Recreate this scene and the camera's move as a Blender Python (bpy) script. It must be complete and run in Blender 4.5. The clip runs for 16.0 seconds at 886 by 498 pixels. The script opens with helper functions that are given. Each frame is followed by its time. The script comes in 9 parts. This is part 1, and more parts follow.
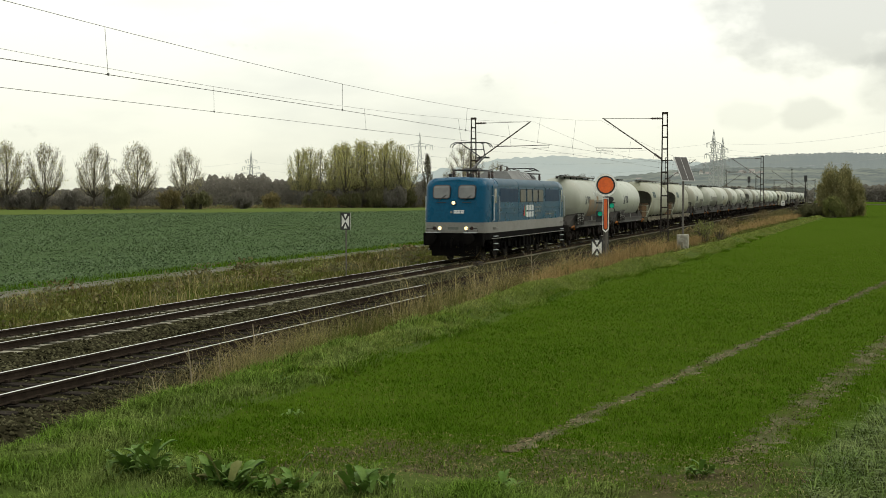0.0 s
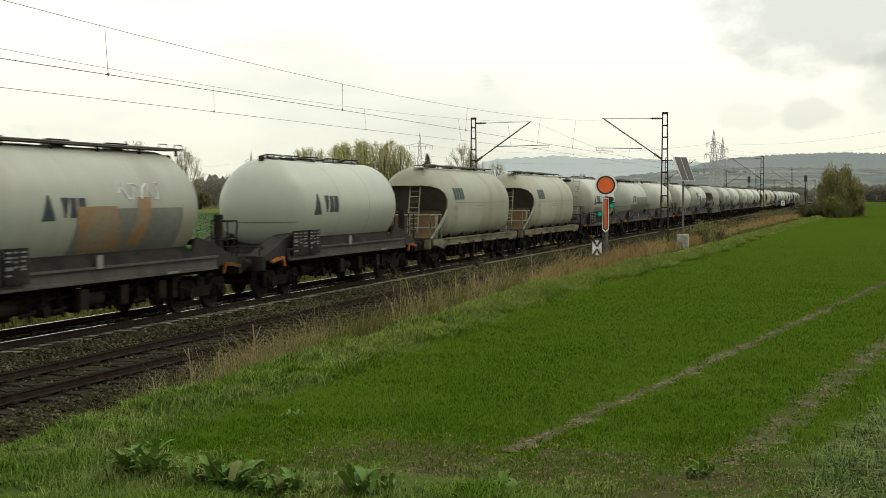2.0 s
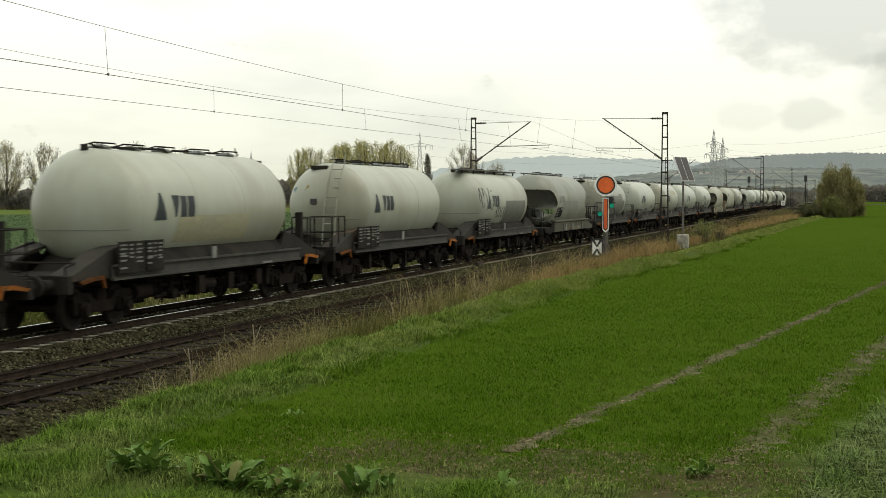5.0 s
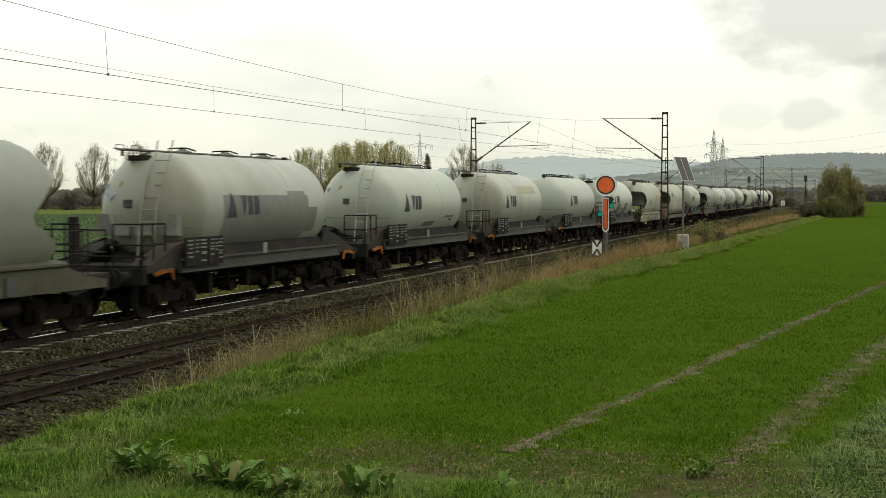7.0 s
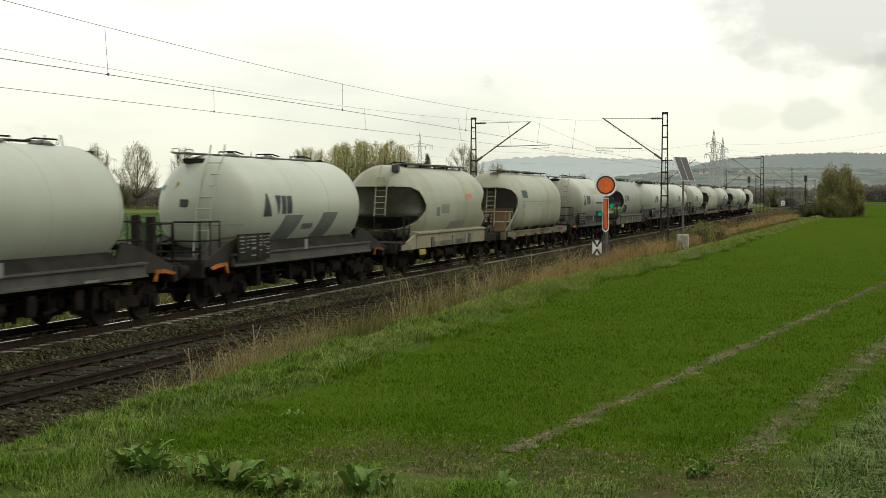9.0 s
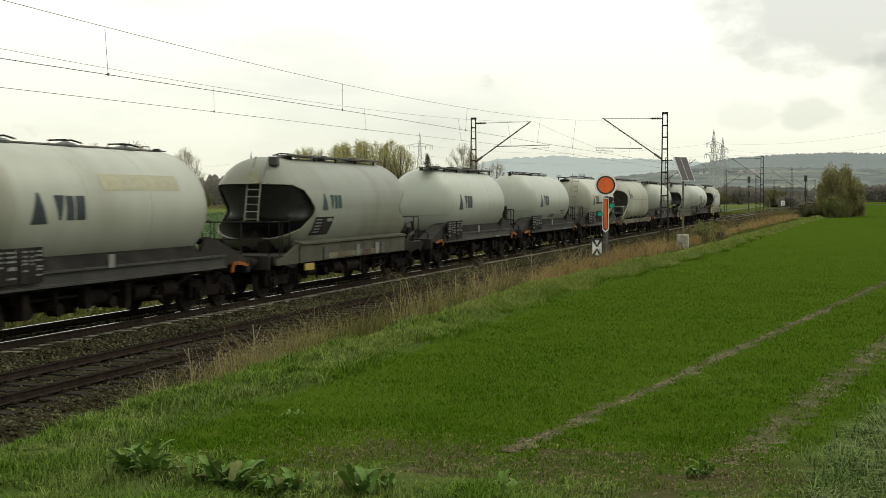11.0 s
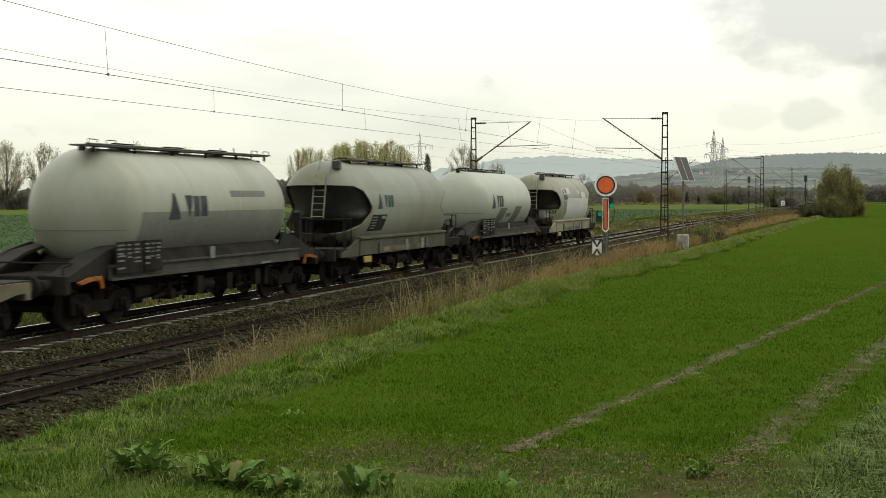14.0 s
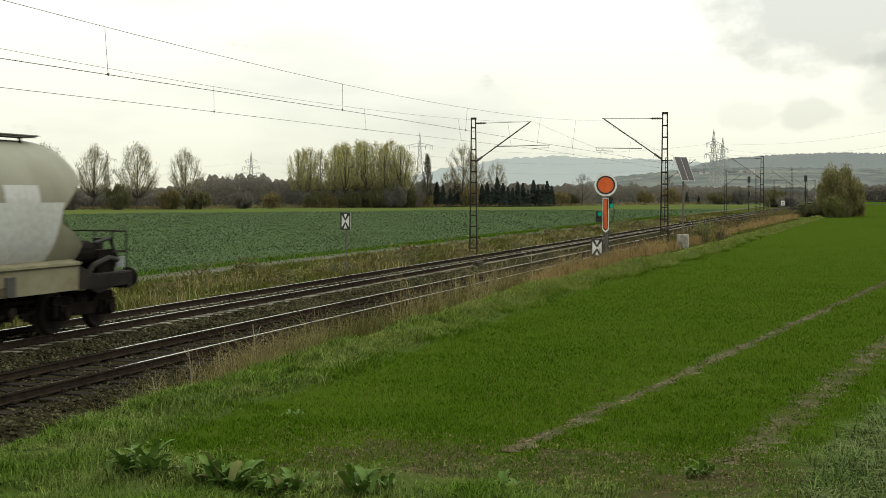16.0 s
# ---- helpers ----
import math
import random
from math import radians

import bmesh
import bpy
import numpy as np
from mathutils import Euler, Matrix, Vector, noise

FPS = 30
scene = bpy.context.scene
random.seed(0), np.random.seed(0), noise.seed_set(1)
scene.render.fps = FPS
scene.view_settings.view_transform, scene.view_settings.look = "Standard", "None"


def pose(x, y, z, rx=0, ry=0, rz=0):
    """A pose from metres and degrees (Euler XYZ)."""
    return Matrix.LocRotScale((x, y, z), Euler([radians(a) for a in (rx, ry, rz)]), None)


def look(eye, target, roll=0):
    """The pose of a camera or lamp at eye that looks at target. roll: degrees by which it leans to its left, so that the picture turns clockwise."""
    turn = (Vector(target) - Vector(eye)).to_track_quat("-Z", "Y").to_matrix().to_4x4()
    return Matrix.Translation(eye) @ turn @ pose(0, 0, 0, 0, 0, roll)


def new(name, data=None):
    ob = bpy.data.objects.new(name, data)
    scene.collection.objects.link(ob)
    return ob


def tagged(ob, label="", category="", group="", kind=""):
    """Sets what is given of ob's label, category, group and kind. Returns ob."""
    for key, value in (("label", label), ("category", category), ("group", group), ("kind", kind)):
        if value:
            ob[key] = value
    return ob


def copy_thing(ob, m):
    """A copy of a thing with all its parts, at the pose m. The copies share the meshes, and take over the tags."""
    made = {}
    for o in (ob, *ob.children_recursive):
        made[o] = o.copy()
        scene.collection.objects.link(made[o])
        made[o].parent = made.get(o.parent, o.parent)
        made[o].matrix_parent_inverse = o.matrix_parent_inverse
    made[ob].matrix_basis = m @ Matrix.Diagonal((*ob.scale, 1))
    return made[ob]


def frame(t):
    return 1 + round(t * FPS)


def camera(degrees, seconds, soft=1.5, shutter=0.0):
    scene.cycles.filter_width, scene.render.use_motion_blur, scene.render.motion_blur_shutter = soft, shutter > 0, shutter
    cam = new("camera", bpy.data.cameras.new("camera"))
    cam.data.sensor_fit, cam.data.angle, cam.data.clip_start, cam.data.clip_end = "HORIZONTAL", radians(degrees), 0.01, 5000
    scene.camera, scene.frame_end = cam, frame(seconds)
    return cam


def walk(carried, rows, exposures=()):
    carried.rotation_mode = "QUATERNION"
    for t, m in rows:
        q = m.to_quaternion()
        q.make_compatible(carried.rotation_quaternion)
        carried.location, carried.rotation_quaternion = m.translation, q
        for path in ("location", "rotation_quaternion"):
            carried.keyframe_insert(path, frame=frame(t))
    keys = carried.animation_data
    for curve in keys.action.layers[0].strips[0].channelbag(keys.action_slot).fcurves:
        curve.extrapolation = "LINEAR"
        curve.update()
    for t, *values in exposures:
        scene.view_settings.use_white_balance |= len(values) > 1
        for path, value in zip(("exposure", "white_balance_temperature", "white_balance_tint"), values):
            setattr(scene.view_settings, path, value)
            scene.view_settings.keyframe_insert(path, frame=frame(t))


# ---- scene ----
# Track runs along +x; y is the distance across it from the camera's foot; rail tops lie at z = 0.
EYE_Z = 2.95
cam = camera(35.76, 16.0, soft=0.85, shutter=0.15)
VIEW = pose(0, 0, EYE_Z) @ pose(0, 0, 0, 0, 0, 16.59 - 90) @ pose(0, 0, 0, 90 - 2.215, 0, 0)
walk(cam, [(0.0, VIEW), (16.0, VIEW)], exposures=[(0.0, 0.0, 6750, 4.5), (16.0, 0.0, 6750, 4.5)])

NEAR_TRACK, FAR_TRACK = 12.85, 17.15
SPEED = 29.5          # metres per second
FACE_AT_START = 59.3  # where the locomotive's face stands at 0 s

# ---- world and sun ----
world = bpy.data.worlds.new("overcast_sky")
scene.world = world
world.use_nodes = True
wn, wl = world.node_tree.nodes, world.node_tree.links
wn.clear()
w_out = wn.new("ShaderNodeOutputWorld")
w_bg = wn.new("ShaderNodeBackground")
w_sky = wn.new("ShaderNodeTexSky")
w_sky.sky_type, w_sky.sun_disc = "NISHITA", False
w_sky.sun_elevation, w_sky.sun_rotation = radians(46), radians(134)
w_sky.dust_density, w_sky.air_density = 4.0, 1.0
w_co = wn.new("ShaderNodeTexCoord")
w_sep = wn.new("ShaderNodeSeparateXYZ")
w_ramp = wn.new("ShaderNodeValToRGB")
w_noise = wn.new("ShaderNodeTexNoise")
w_noise.inputs["Scale"].default_value, w_noise.inputs["Detail"].default_value = 3.2, 6
w_map = wn.new("ShaderNodeMapping")
w_map.inputs["Scale"].default_value = (1, 1, 3.2)
w_map.inputs["Location"].default_value = (0.9, 2.3, 0.1)
w_cl = wn.new("ShaderNodeValToRGB")
w_mul = wn.new("ShaderNodeMix")
w_mul.data_type, w_mul.blend_type = "RGBA", "MULTIPLY"
w_mul.inputs[0].default_value = 1.0
w_add = wn.new("ShaderNodeMix")
w_add.data_type, w_add.blend_type = "RGBA", "ADD"
w_add.inputs[0].default_value = 0.004
wl.new(w_co.outputs["Generated"], w_sep.inputs[0])
wl.new(w_sep.outputs["Z"], w_ramp.inputs[0])
wl.new(w_co.outputs["Generated"], w_map.inputs[0])
wl.new(w_map.outputs[0], w_noise.inputs["Vector"])
wl.new(w_noise.outputs["Fac"], w_cl.inputs[0])
e = w_ramp.color_ramp.elements
e[0].position, e[0].color = 0.0, (0.88, 0.87, 0.74, 1)
e[1].position, e[1].color = 1.0, (1.6, 1.6, 1.58, 1)
for at, c in ((0.05, (1.0, 1.0, 0.90, 1)), (0.12, (1.11, 1.11, 1.06, 1)), (0.4, (1.3, 1.3, 1.28, 1))):
    w_ramp.color_ramp.elements.new(at).color = c
e = w_cl.color_ramp.elements
e[0].position, e[0].color = 0.34, (0.80, 0.81, 0.83, 1)
e[1].position, e[1].color = 0.50, (1, 1, 1, 1)
wl.new(w_ramp.outputs[0], w_mul.inputs[6])
wl.new(w_cl.outputs[0], w_mul.inputs[7])
# grey clouds low over the end of the line: ragged patches round a few bearings
w_flat = wn.new("ShaderNodeMapping")
w_flat.inputs["Scale"].default_value = (1, 1, 1.7)
wl.new(w_co.outputs["Generated"], w_flat.inputs[0])
w_rag = wn.new("ShaderNodeTexNoise")
w_rag.inputs["Scale"].default_value, w_rag.inputs["Detail"].default_value = 26, 8
wl.new(w_flat.outputs[0], w_rag.inputs["Vector"])
sky_so_far = w_mul.outputs[2]
for at, reach, density in (((0.992, 0.012, 0.225), 0.125, 0.36), ((0.996, -0.03, 0.135), 0.05, 0.17), ((0.998, 0.03, 0.097), 0.032, 0.20), ((0.996, 0.07, 0.098), 0.03, 0.10), ((0.97, 0.2, 0.30), 0.09, 0.07)):
    w_dist = wn.new("ShaderNodeVectorMath")
    w_dist.operation = "DISTANCE"
    w_dist.inputs[1].default_value = at
    wl.new(w_flat.outputs[0], w_dist.inputs[0])
    w_near = wn.new("ShaderNodeMapRange")
    w_near.inputs["From Min"].default_value, w_near.inputs["From Max"].default_value = reach, 0.0
    w_near.inputs["To Min"].default_value, w_near.inputs["To Max"].default_value = 0.0, 0.9
    wl.new(w_dist.outputs["Value"], w_near.inputs["Value"])
    w_sum = wn.new("ShaderNodeMath")
    wl.new(w_near.outputs["Result"], w_sum.inputs[0])
    wl.new(w_rag.outputs["Fac"], w_sum.inputs[1])
    w_puff = wn.new("ShaderNodeMapRange")
    w_puff.interpolation_type = "SMOOTHSTEP"
    w_puff.inputs["From Min"].default_value, w_puff.inputs["From Max"].default_value = 0.66, 1.02
    w_puff.inputs["To Max"].default_value = density
    wl.new(w_sum.outputs[0], w_puff.inputs["Value"])
    w_grey = wn.new("ShaderNodeMix")
    w_grey.data_type, w_grey.blend_type = "RGBA", "MULTIPLY"
    w_grey.inputs[7].default_value = (0.20, 0.22, 0.25, 1)
    wl.new(w_puff.outputs["Result"], w_grey.inputs[0])
    wl.new(sky_so_far, w_grey.inputs[6])
    sky_so_far = w_grey.outputs[2]
wl.new(sky_so_far, w_add.inputs[6])
wl.new(w_sky.outputs[0], w_add.inputs[7])
wl.new(w_add.outputs[2], w_bg.inputs["Color"])
w_bg.inputs["Strength"].default_value = 1.0
wl.new(w_bg.outputs[0], w_out.inputs[0])

sun_data = bpy.data.lights.new("sun", "SUN")
sun_data.energy, sun_data.angle, sun_data.color = 1.0, radians(35), (1.0, 0.95, 0.86)
sun = new("sun", sun_data)
sun.matrix_world = look((50, -24, 36), (25, 0, 0))

# ---- materials ----
def mat(name, c1, c2=None, scale=3.0, rough=0.7, metal=0.0, bump=0.0, fine=30.0, spec=0.5, stretch=(1, 1, 1), vary=0.0, island=0.0,
        c3=None, c3_scale=0.7, c3_at=(0.55, 0.75), glow=None, grains=(0.86, 1.1), thin=0.0):
    """Base colour c1 mottled with c2, stained with c3; thin: share of light that passes through; vary: spread of brightness from object to object, island: from piece to piece."""
    m = bpy.data.materials.new(name)
    m.use_nodes = True
    nt, b = m.node_tree, m.node_tree.nodes["Principled BSDF"]
    n, l = nt.nodes, nt.links
    co = n.new("ShaderNodeTexCoord")
    mp = n.new("ShaderNodeMapping")
    mp.inputs["Scale"].default_value = stretch
    l.new(co.outputs["Object"], mp.inputs[0])

    def noise_of(sc, detail=4):
        t = n.new("ShaderNodeTexNoise")
        t.inputs["Scale"].default_value, t.inputs["Detail"].default_value = sc, detail
        l.new(mp.outputs[0], t.inputs["Vector"])
        return t.outputs["Fac"]

    def ramp(src, lo, hi):
        r = n.new("ShaderNodeMapRange")
        r.inputs["From Min"].default_value, r.inputs["From Max"].default_value = lo, hi
        l.new(src, r.inputs["Value"])
        return r.outputs["Result"]

    def mix(fac, a, c, mode="MIX"):
        x = n.new("ShaderNodeMix")
        x.data_type, x.blend_type = "RGBA", mode
        for sock, val in ((x.inputs[0], fac), (x.inputs[6], a), (x.inputs[7], c)):
            if isinstance(val, (tuple, list)):
                sock.default_value = (*val, 1) if len(val) == 3 else val
            elif isinstance(val, (int, float)):
                sock.default_value = val
            else:
                l.new(val, sock)
        return x.outputs[2]

    col = mix(ramp(noise_of(scale), 0.36, 0.64), c1, c2 or tuple(v * 0.8 for v in c1))
    grain = noise_of(fine, 3)
    g = n.new("ShaderNodeMapRange")
    g.inputs["From Min"].default_value, g.inputs["From Max"].default_value = 0.3, 0.7
    g.inputs["To Min"].default_value, g.inputs["To Max"].default_value = grains
    l.new(grain, g.inputs["Value"])
    if c3:
        col = mix(ramp(noise_of(c3_scale, 6), *c3_at), col, c3)
    col = mix(1.0, col, g.outputs["Result"], "MULTIPLY")
    for amount, node, out in ((vary, "ShaderNodeObjectInfo", "Random"), (island, "ShaderNodeNewGeometry", "Random Per Island")):
        if amount:
            o = n.new(node)
            r = n.new("ShaderNodeMapRange")
            r.inputs["To Min"].default_value, r.inputs["To Max"].default_value = 1 - amount, 1 + amount
            l.new(o.outputs[out], r.inputs["Value"])
            col = mix(1.0, col, r.outputs["Result"], "MULTIPLY")
    l.new(col, b.inputs["Base Color"])
    b.inputs["Metallic"].default_value = metal
    b.inputs["Specular IOR Level"].default_value = spec
    rr = n.new("ShaderNodeMapRange")
    rr.inputs["To Min"].default_value, rr.inputs["To Max"].default_value = max(0.02, rough - 0.08), min(1, rough + 0.1)
    l.new(noise_of(scale * 2.7), rr.inputs["Value"])
    l.new(rr.outputs["Result"], b.inputs["Roughness"])
    if bump:
        bp = n.new("ShaderNodeBump")
        bp.inputs["Strength"].default_value, bp.inputs["Distance"].default_value = bump, 0.02
        l.new(grain, bp.inputs["Height"])
        l.new(bp.outputs[0], b.inputs["Normal"])
    if thin:
        tr = n.new("ShaderNodeBsdfTranslucent")
        both = n.new("ShaderNodeMixShader")
        both.inputs[0].default_value = thin
        l.new(col, tr.inputs["Color"])
        l.new(b.outputs[0], both.inputs[1])
        l.new(tr.outputs[0], both.inputs[2])
        l.new(both.outputs[0], n["Material Output"].inputs["Surface"])
    if glow:
        b.inputs["Emission Color"].default_value = (*glow[:3], 1)
        b.inputs["Emission Strength"].default_value = glow[3]
    return m


M = {}
M["soil"] = mat("bare_soil", (0.060, 0.052, 0.027), (0.044, 0.046, 0.018), 4.0, 0.95, bump=0.8, fine=26, spec=0.0, c3=(0.040, 0.062, 0.012), c3_scale=1.6, c3_at=(0.46, 0.6))
M["dry_track"] = mat("trodden_soil", (0.110, 0.104, 0.062), (0.062, 0.064, 0.030), 2.6, 0.95, bump=0.5, fine=18, spec=0.0, c3=(0.048, 0.062, 0.015), c3_scale=1.6, c3_at=(0.46, 0.6))
M["clod"] = mat("dry_clod", (0.165, 0.138, 0.085), (0.11, 0.092, 0.055), 3, 0.95, spec=0.0, island=0.4)
M["field"] = mat("sown_field", (0.039, 0.074, 0.006), (0.045, 0.066, 0.009), 7.0, 0.95, bump=0.6, fine=22, spec=0.0, c3=(0.036, 0.064, 0.006), c3_scale=0.16)
M["verge"] = mat("verge_ground", (0.048, 0.074, 0.015), (0.058, 0.076, 0.022), 1.2, 0.95, bump=0.8, fine=12, spec=0.0)
M["rough_verge"] = mat("rough_verge_ground", (0.055, 0.064, 0.018), (0.04, 0.056, 0.014), 0.7, 0.95, bump=0.8, fine=10, spec=0.0, c3=(0.085, 0.072, 0.035), c3_scale=0.3)
M["path"] = mat("gravel_path", (0.122, 0.120, 0.095), (0.094, 0.095, 0.068), 0.8, 0.95, bump=0.3, fine=15, spec=0.0, c3=(0.09, 0.10, 0.04), c3_scale=0.35)
M["crop"] = mat("leafy_crop_ground", (0.045, 0.070, 0.029), (0.056, 0.084, 0.037), 1.4, 0.9, bump=0.5, fine=5, spec=0.0, c3=(0.045, 0.064, 0.024), c3_scale=0.06)
M["meadow"] = mat("far_meadow", (0.075, 0.104, 0.027), (0.088, 0.108, 0.034), 0.05, 0.95, spec=0.0, fine=1.0)
M["blade"] = mat("field_grass", (0.042, 0.090, 0.004), (0.069, 0.122, 0.009), 0.5, 0.7, fine=4, spec=0.0, island=0.3, thin=0.1)
M["blade_sage"] = mat("sage_verge_grass", (0.142, 0.184, 0.036), (0.184, 0.210, 0.060), 0.8, 0.65, fine=4, spec=0.0, island=0.4, thin=0.12)
M["blade_verge"] = mat("verge_grass", (0.074, 0.132, 0.016), (0.142, 0.184, 0.050), 0.8, 0.65, fine=4, spec=0.0, island=0.7, thin=0.1)
M["blade_olive"] = mat("olive_grass", (0.070, 0.092, 0.016), (0.112, 0.098, 0.034), 0.5, 0.7, fine=3, spec=0.0, island=0.5, thin=0.1)
M["straw"] = mat("dry_straw", (0.275, 0.228, 0.108), (0.190, 0.158, 0.072), 0.4, 0.75, fine=4, spec=0.0, island=0.5, c3=(0.105, 0.118, 0.034), c3_scale=0.35, thin=0.15)
M["blade_corner"] = mat("grey_green_tussock", (0.074, 0.118, 0.022), (0.128, 0.162, 0.054), 1.5, 0.6, fine=4, spec=0.05, island=0.6, thin=0.08)
M["stalk"] = mat("dead_stalk", (0.30, 0.25, 0.17), None, 3, 0.8, spec=0.1)
M["weed"] = mat("dock_leaf", (0.070, 0.140, 0.020), (0.118, 0.190, 0.040), 6, 0.55, fine=30, spec=0.1, island=0.4, bump=0.3, thin=0.12)
M["weed_pale"] = mat("wilted_dock_leaf", (0.155, 0.175, 0.060), (0.14, 0.13, 0.05), 6, 0.7, fine=30, spec=0.03, island=0.3, thin=0.2)
M["crop_leaf"] = mat("crop_leaf", (0.062, 0.096, 0.042), (0.078, 0.114, 0.052), 0.8, 0.65, fine=3, spec=0.08, island=0.14)
M["ballast"] = mat("ballast_bed", (0.020, 0.0185, 0.010), (0.031, 0.0288, 0.016), 2.0, 0.95, bump=1.0, fine=14, spec=0.0, c3=(0.022, 0.017, 0.012), c3_scale=0.5)
M["stone"] = mat("ballast_stone", (0.035, 0.033, 0.018), (0.060, 0.057, 0.032), 2.0, 0.9, fine=20, spec=0.0, island=0.85)
M["concrete"] = mat("weathered_concrete", (0.225, 0.212, 0.168), (0.155, 0.145, 0.110), 2.0, 0.9, bump=0.3, fine=30, spec=0.0, vary=0.25)
M["concrete_pale"] = mat("pale_concrete_block", (0.32, 0.31, 0.26), (0.20, 0.19, 0.155), 5.0, 0.9, bump=0.3, fine=30, spec=0.0)
M["old_wood"] = mat("tarred_sleeper_wood", (0.018, 0.015, 0.013), (0.034, 0.03, 0.025), 5.0, 0.85, bump=0.5, fine=30, spec=0.0, stretch=(4, 0.6, 4), vary=0.2)
M["rail"] = mat("rusty_rail_steel", (0.022, 0.017, 0.013), (0.034, 0.026, 0.02), 4.0, 0.85, bump=0.2, fine=40, spec=0.0)
M["rail_top"] = mat("polished_rail_head", (0.56, 0.55, 0.53), (0.48, 0.47, 0.45), 1.0, 0.13, metal=1.0, fine=30)
M["galv"] = mat("weathered_galvanised_steel", (0.13, 0.12, 0.105), (0.09, 0.08, 0.07), 3.0, 0.65, metal=0.5, fine=30, vary=0.1)
M["mast"] = mat("painted_mast_steel", (0.022, 0.019, 0.017), (0.042, 0.034, 0.028), 2.5, 0.8, fine=20, spec=0.1)
M["wire"] = mat("tarnished_copper_wire", (0.10, 0.095, 0.09), None, 1, 0.6, metal=0.4)
M["insulator"] = mat("brown_glazed_insulator", (0.035, 0.018, 0.012), None, 4, 0.3, fine=20)
M["white_paint"] = mat("white_sign_enamel", (0.72, 0.72, 0.68), (0.6, 0.6, 0.56), 3, 0.5, fine=20)
M["black_paint"] = mat("black_sign_enamel", (0.012, 0.012, 0.012), None, 3, 0.5)
M["orange_paint"] = mat("orange_signal_enamel", (0.68, 0.115, 0.010), (0.58, 0.085, 0.008), 2, 0.45, fine=12)
M["green_glass"] = mat("green_signal_lens", (0.0, 0.30, 0.17), None, 8, 0.15, glow=(0.0, 0.55, 0.33, 0.16))
M["dark_metal"] = mat("dark_grey_metal", (0.028, 0.028, 0.028), (0.045, 0.042, 0.038), 3, 0.6, metal=0.2)
M["solar"] = mat("solar_cells", (0.035, 0.032, 0.030), (0.05, 0.045, 0.042), 6, 0.55, fine=30, spec=0.25)
M["alu"] = mat("aluminium_frame", (0.45, 0.45, 0.44), None, 5, 0.45, metal=0.7)
M["bark"] = mat("grey_bark", (0.09, 0.08, 0.064), (0.066, 0.058, 0.046), 1.5, 0.95, fine=6, spec=0.0, vary=0.15)
# pale twigs and yellow leaves: a little haze is added to their base colours
M["twig"] = mat("pale_twigs", (0.29, 0.265, 0.19), (0.235, 0.21, 0.15), 0.4, 0.9, fine=2, spec=0.0, island=0.3, vary=0.1)
M["leaf_yellow"] = mat("yellowing_leaves", (0.44, 0.41, 0.13), (0.34, 0.345, 0.15), 0.25, 0.8, fine=1.5, spec=0.0, island=0.3, vary=0.15, c3=(0.40, 0.28, 0.04), c3_scale=0.12, thin=0.45)
M["twig_olive"] = mat("olive_grey_twigs", (0.235, 0.220, 0.150), (0.190, 0.178, 0.120), 0.4, 0.9, fine=2, spec=0.0, island=0.3, vary=0.1, thin=0.3)
M["straw_red"] = mat("russet_dry_grass", (0.315, 0.215, 0.098), (0.220, 0.155, 0.068), 0.4, 0.75, fine=4, spec=0.0, island=0.5, c3=(0.13, 0.13, 0.045), c3_scale=0.35, thin=0.3)
M["leaf_olive"] = mat("olive_leaves", (0.110, 0.112, 0.056), (0.138, 0.130, 0.068), 0.35, 0.8, fine=2, spec=0.0, island=0.25, vary=0.15, thin=0.4)
M["leaf_willow"] = mat("willow_leaves", (0.172, 0.166, 0.074), (0.208, 0.190, 0.084), 0.5, 0.75, fine=2, spec=0.0, island=0.3, c3=(0.215, 0.155, 0.058), c3_scale=0.25, thin=0.4)
# far thicket: haze is put into the base colour, paler than bare brown wood
M["leaf_hazed"] = mat("hazed_brown_thicket", (0.165, 0.155, 0.132), (0.185, 0.172, 0.145), 0.05, 0.9, fine=0.3, spec=0.0, island=0.07, vary=0.06, thin=0.5)
M["scrub"] = mat("brown_scrub", (0.125, 0.095, 0.05), (0.10, 0.098, 0.04), 0.3, 0.85, fine=2, spec=0.0, island=0.4)
M["leaf_lime"] = mat("pale_green_leaves", (0.155, 0.17, 0.06), (0.18, 0.18, 0.07), 0.6, 0.8, fine=2, spec=0.0, island=0.25, thin=0.35)
M["leaf_ochre"] = mat("ochre_bush_leaves", (0.20, 0.165, 0.075), (0.165, 0.145, 0.075), 0.3, 0.85, fine=1, spec=0.0, island=0.4, thin=0.45)
# spruce needles: base colour lifted to stand for haze
M["needles"] = mat("hazed_spruce_needles", (0.058, 0.070, 0.062), (0.070, 0.084, 0.070), 0.5, 0.85, fine=2, spec=0.0, island=0.3, vary=0.2, thin=0.25)
# pylons and lines: haze is mixed into the steel's pale colour
M["pylon"] = mat("haze_pale_pylon_steel", (0.40, 0.41, 0.41), None, 0.2, 0.7, metal=0.2)
# the three hill materials glow pale blue-grey in place of haze
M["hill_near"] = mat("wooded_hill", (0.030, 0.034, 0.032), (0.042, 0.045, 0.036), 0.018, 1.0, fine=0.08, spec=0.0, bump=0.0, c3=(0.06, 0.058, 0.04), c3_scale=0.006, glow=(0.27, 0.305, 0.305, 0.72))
M["hill_slope"] = mat("meadow_slope_haze_glow", (0.10, 0.105, 0.075), (0.03, 0.035, 0.03), 0.012, 1.0, fine=0.06, spec=0.0, c3=(0.02, 0.024, 0.02), c3_scale=0.02, c3_at=(0.5, 0.6), glow=(0.29, 0.325, 0.32, 0.45))
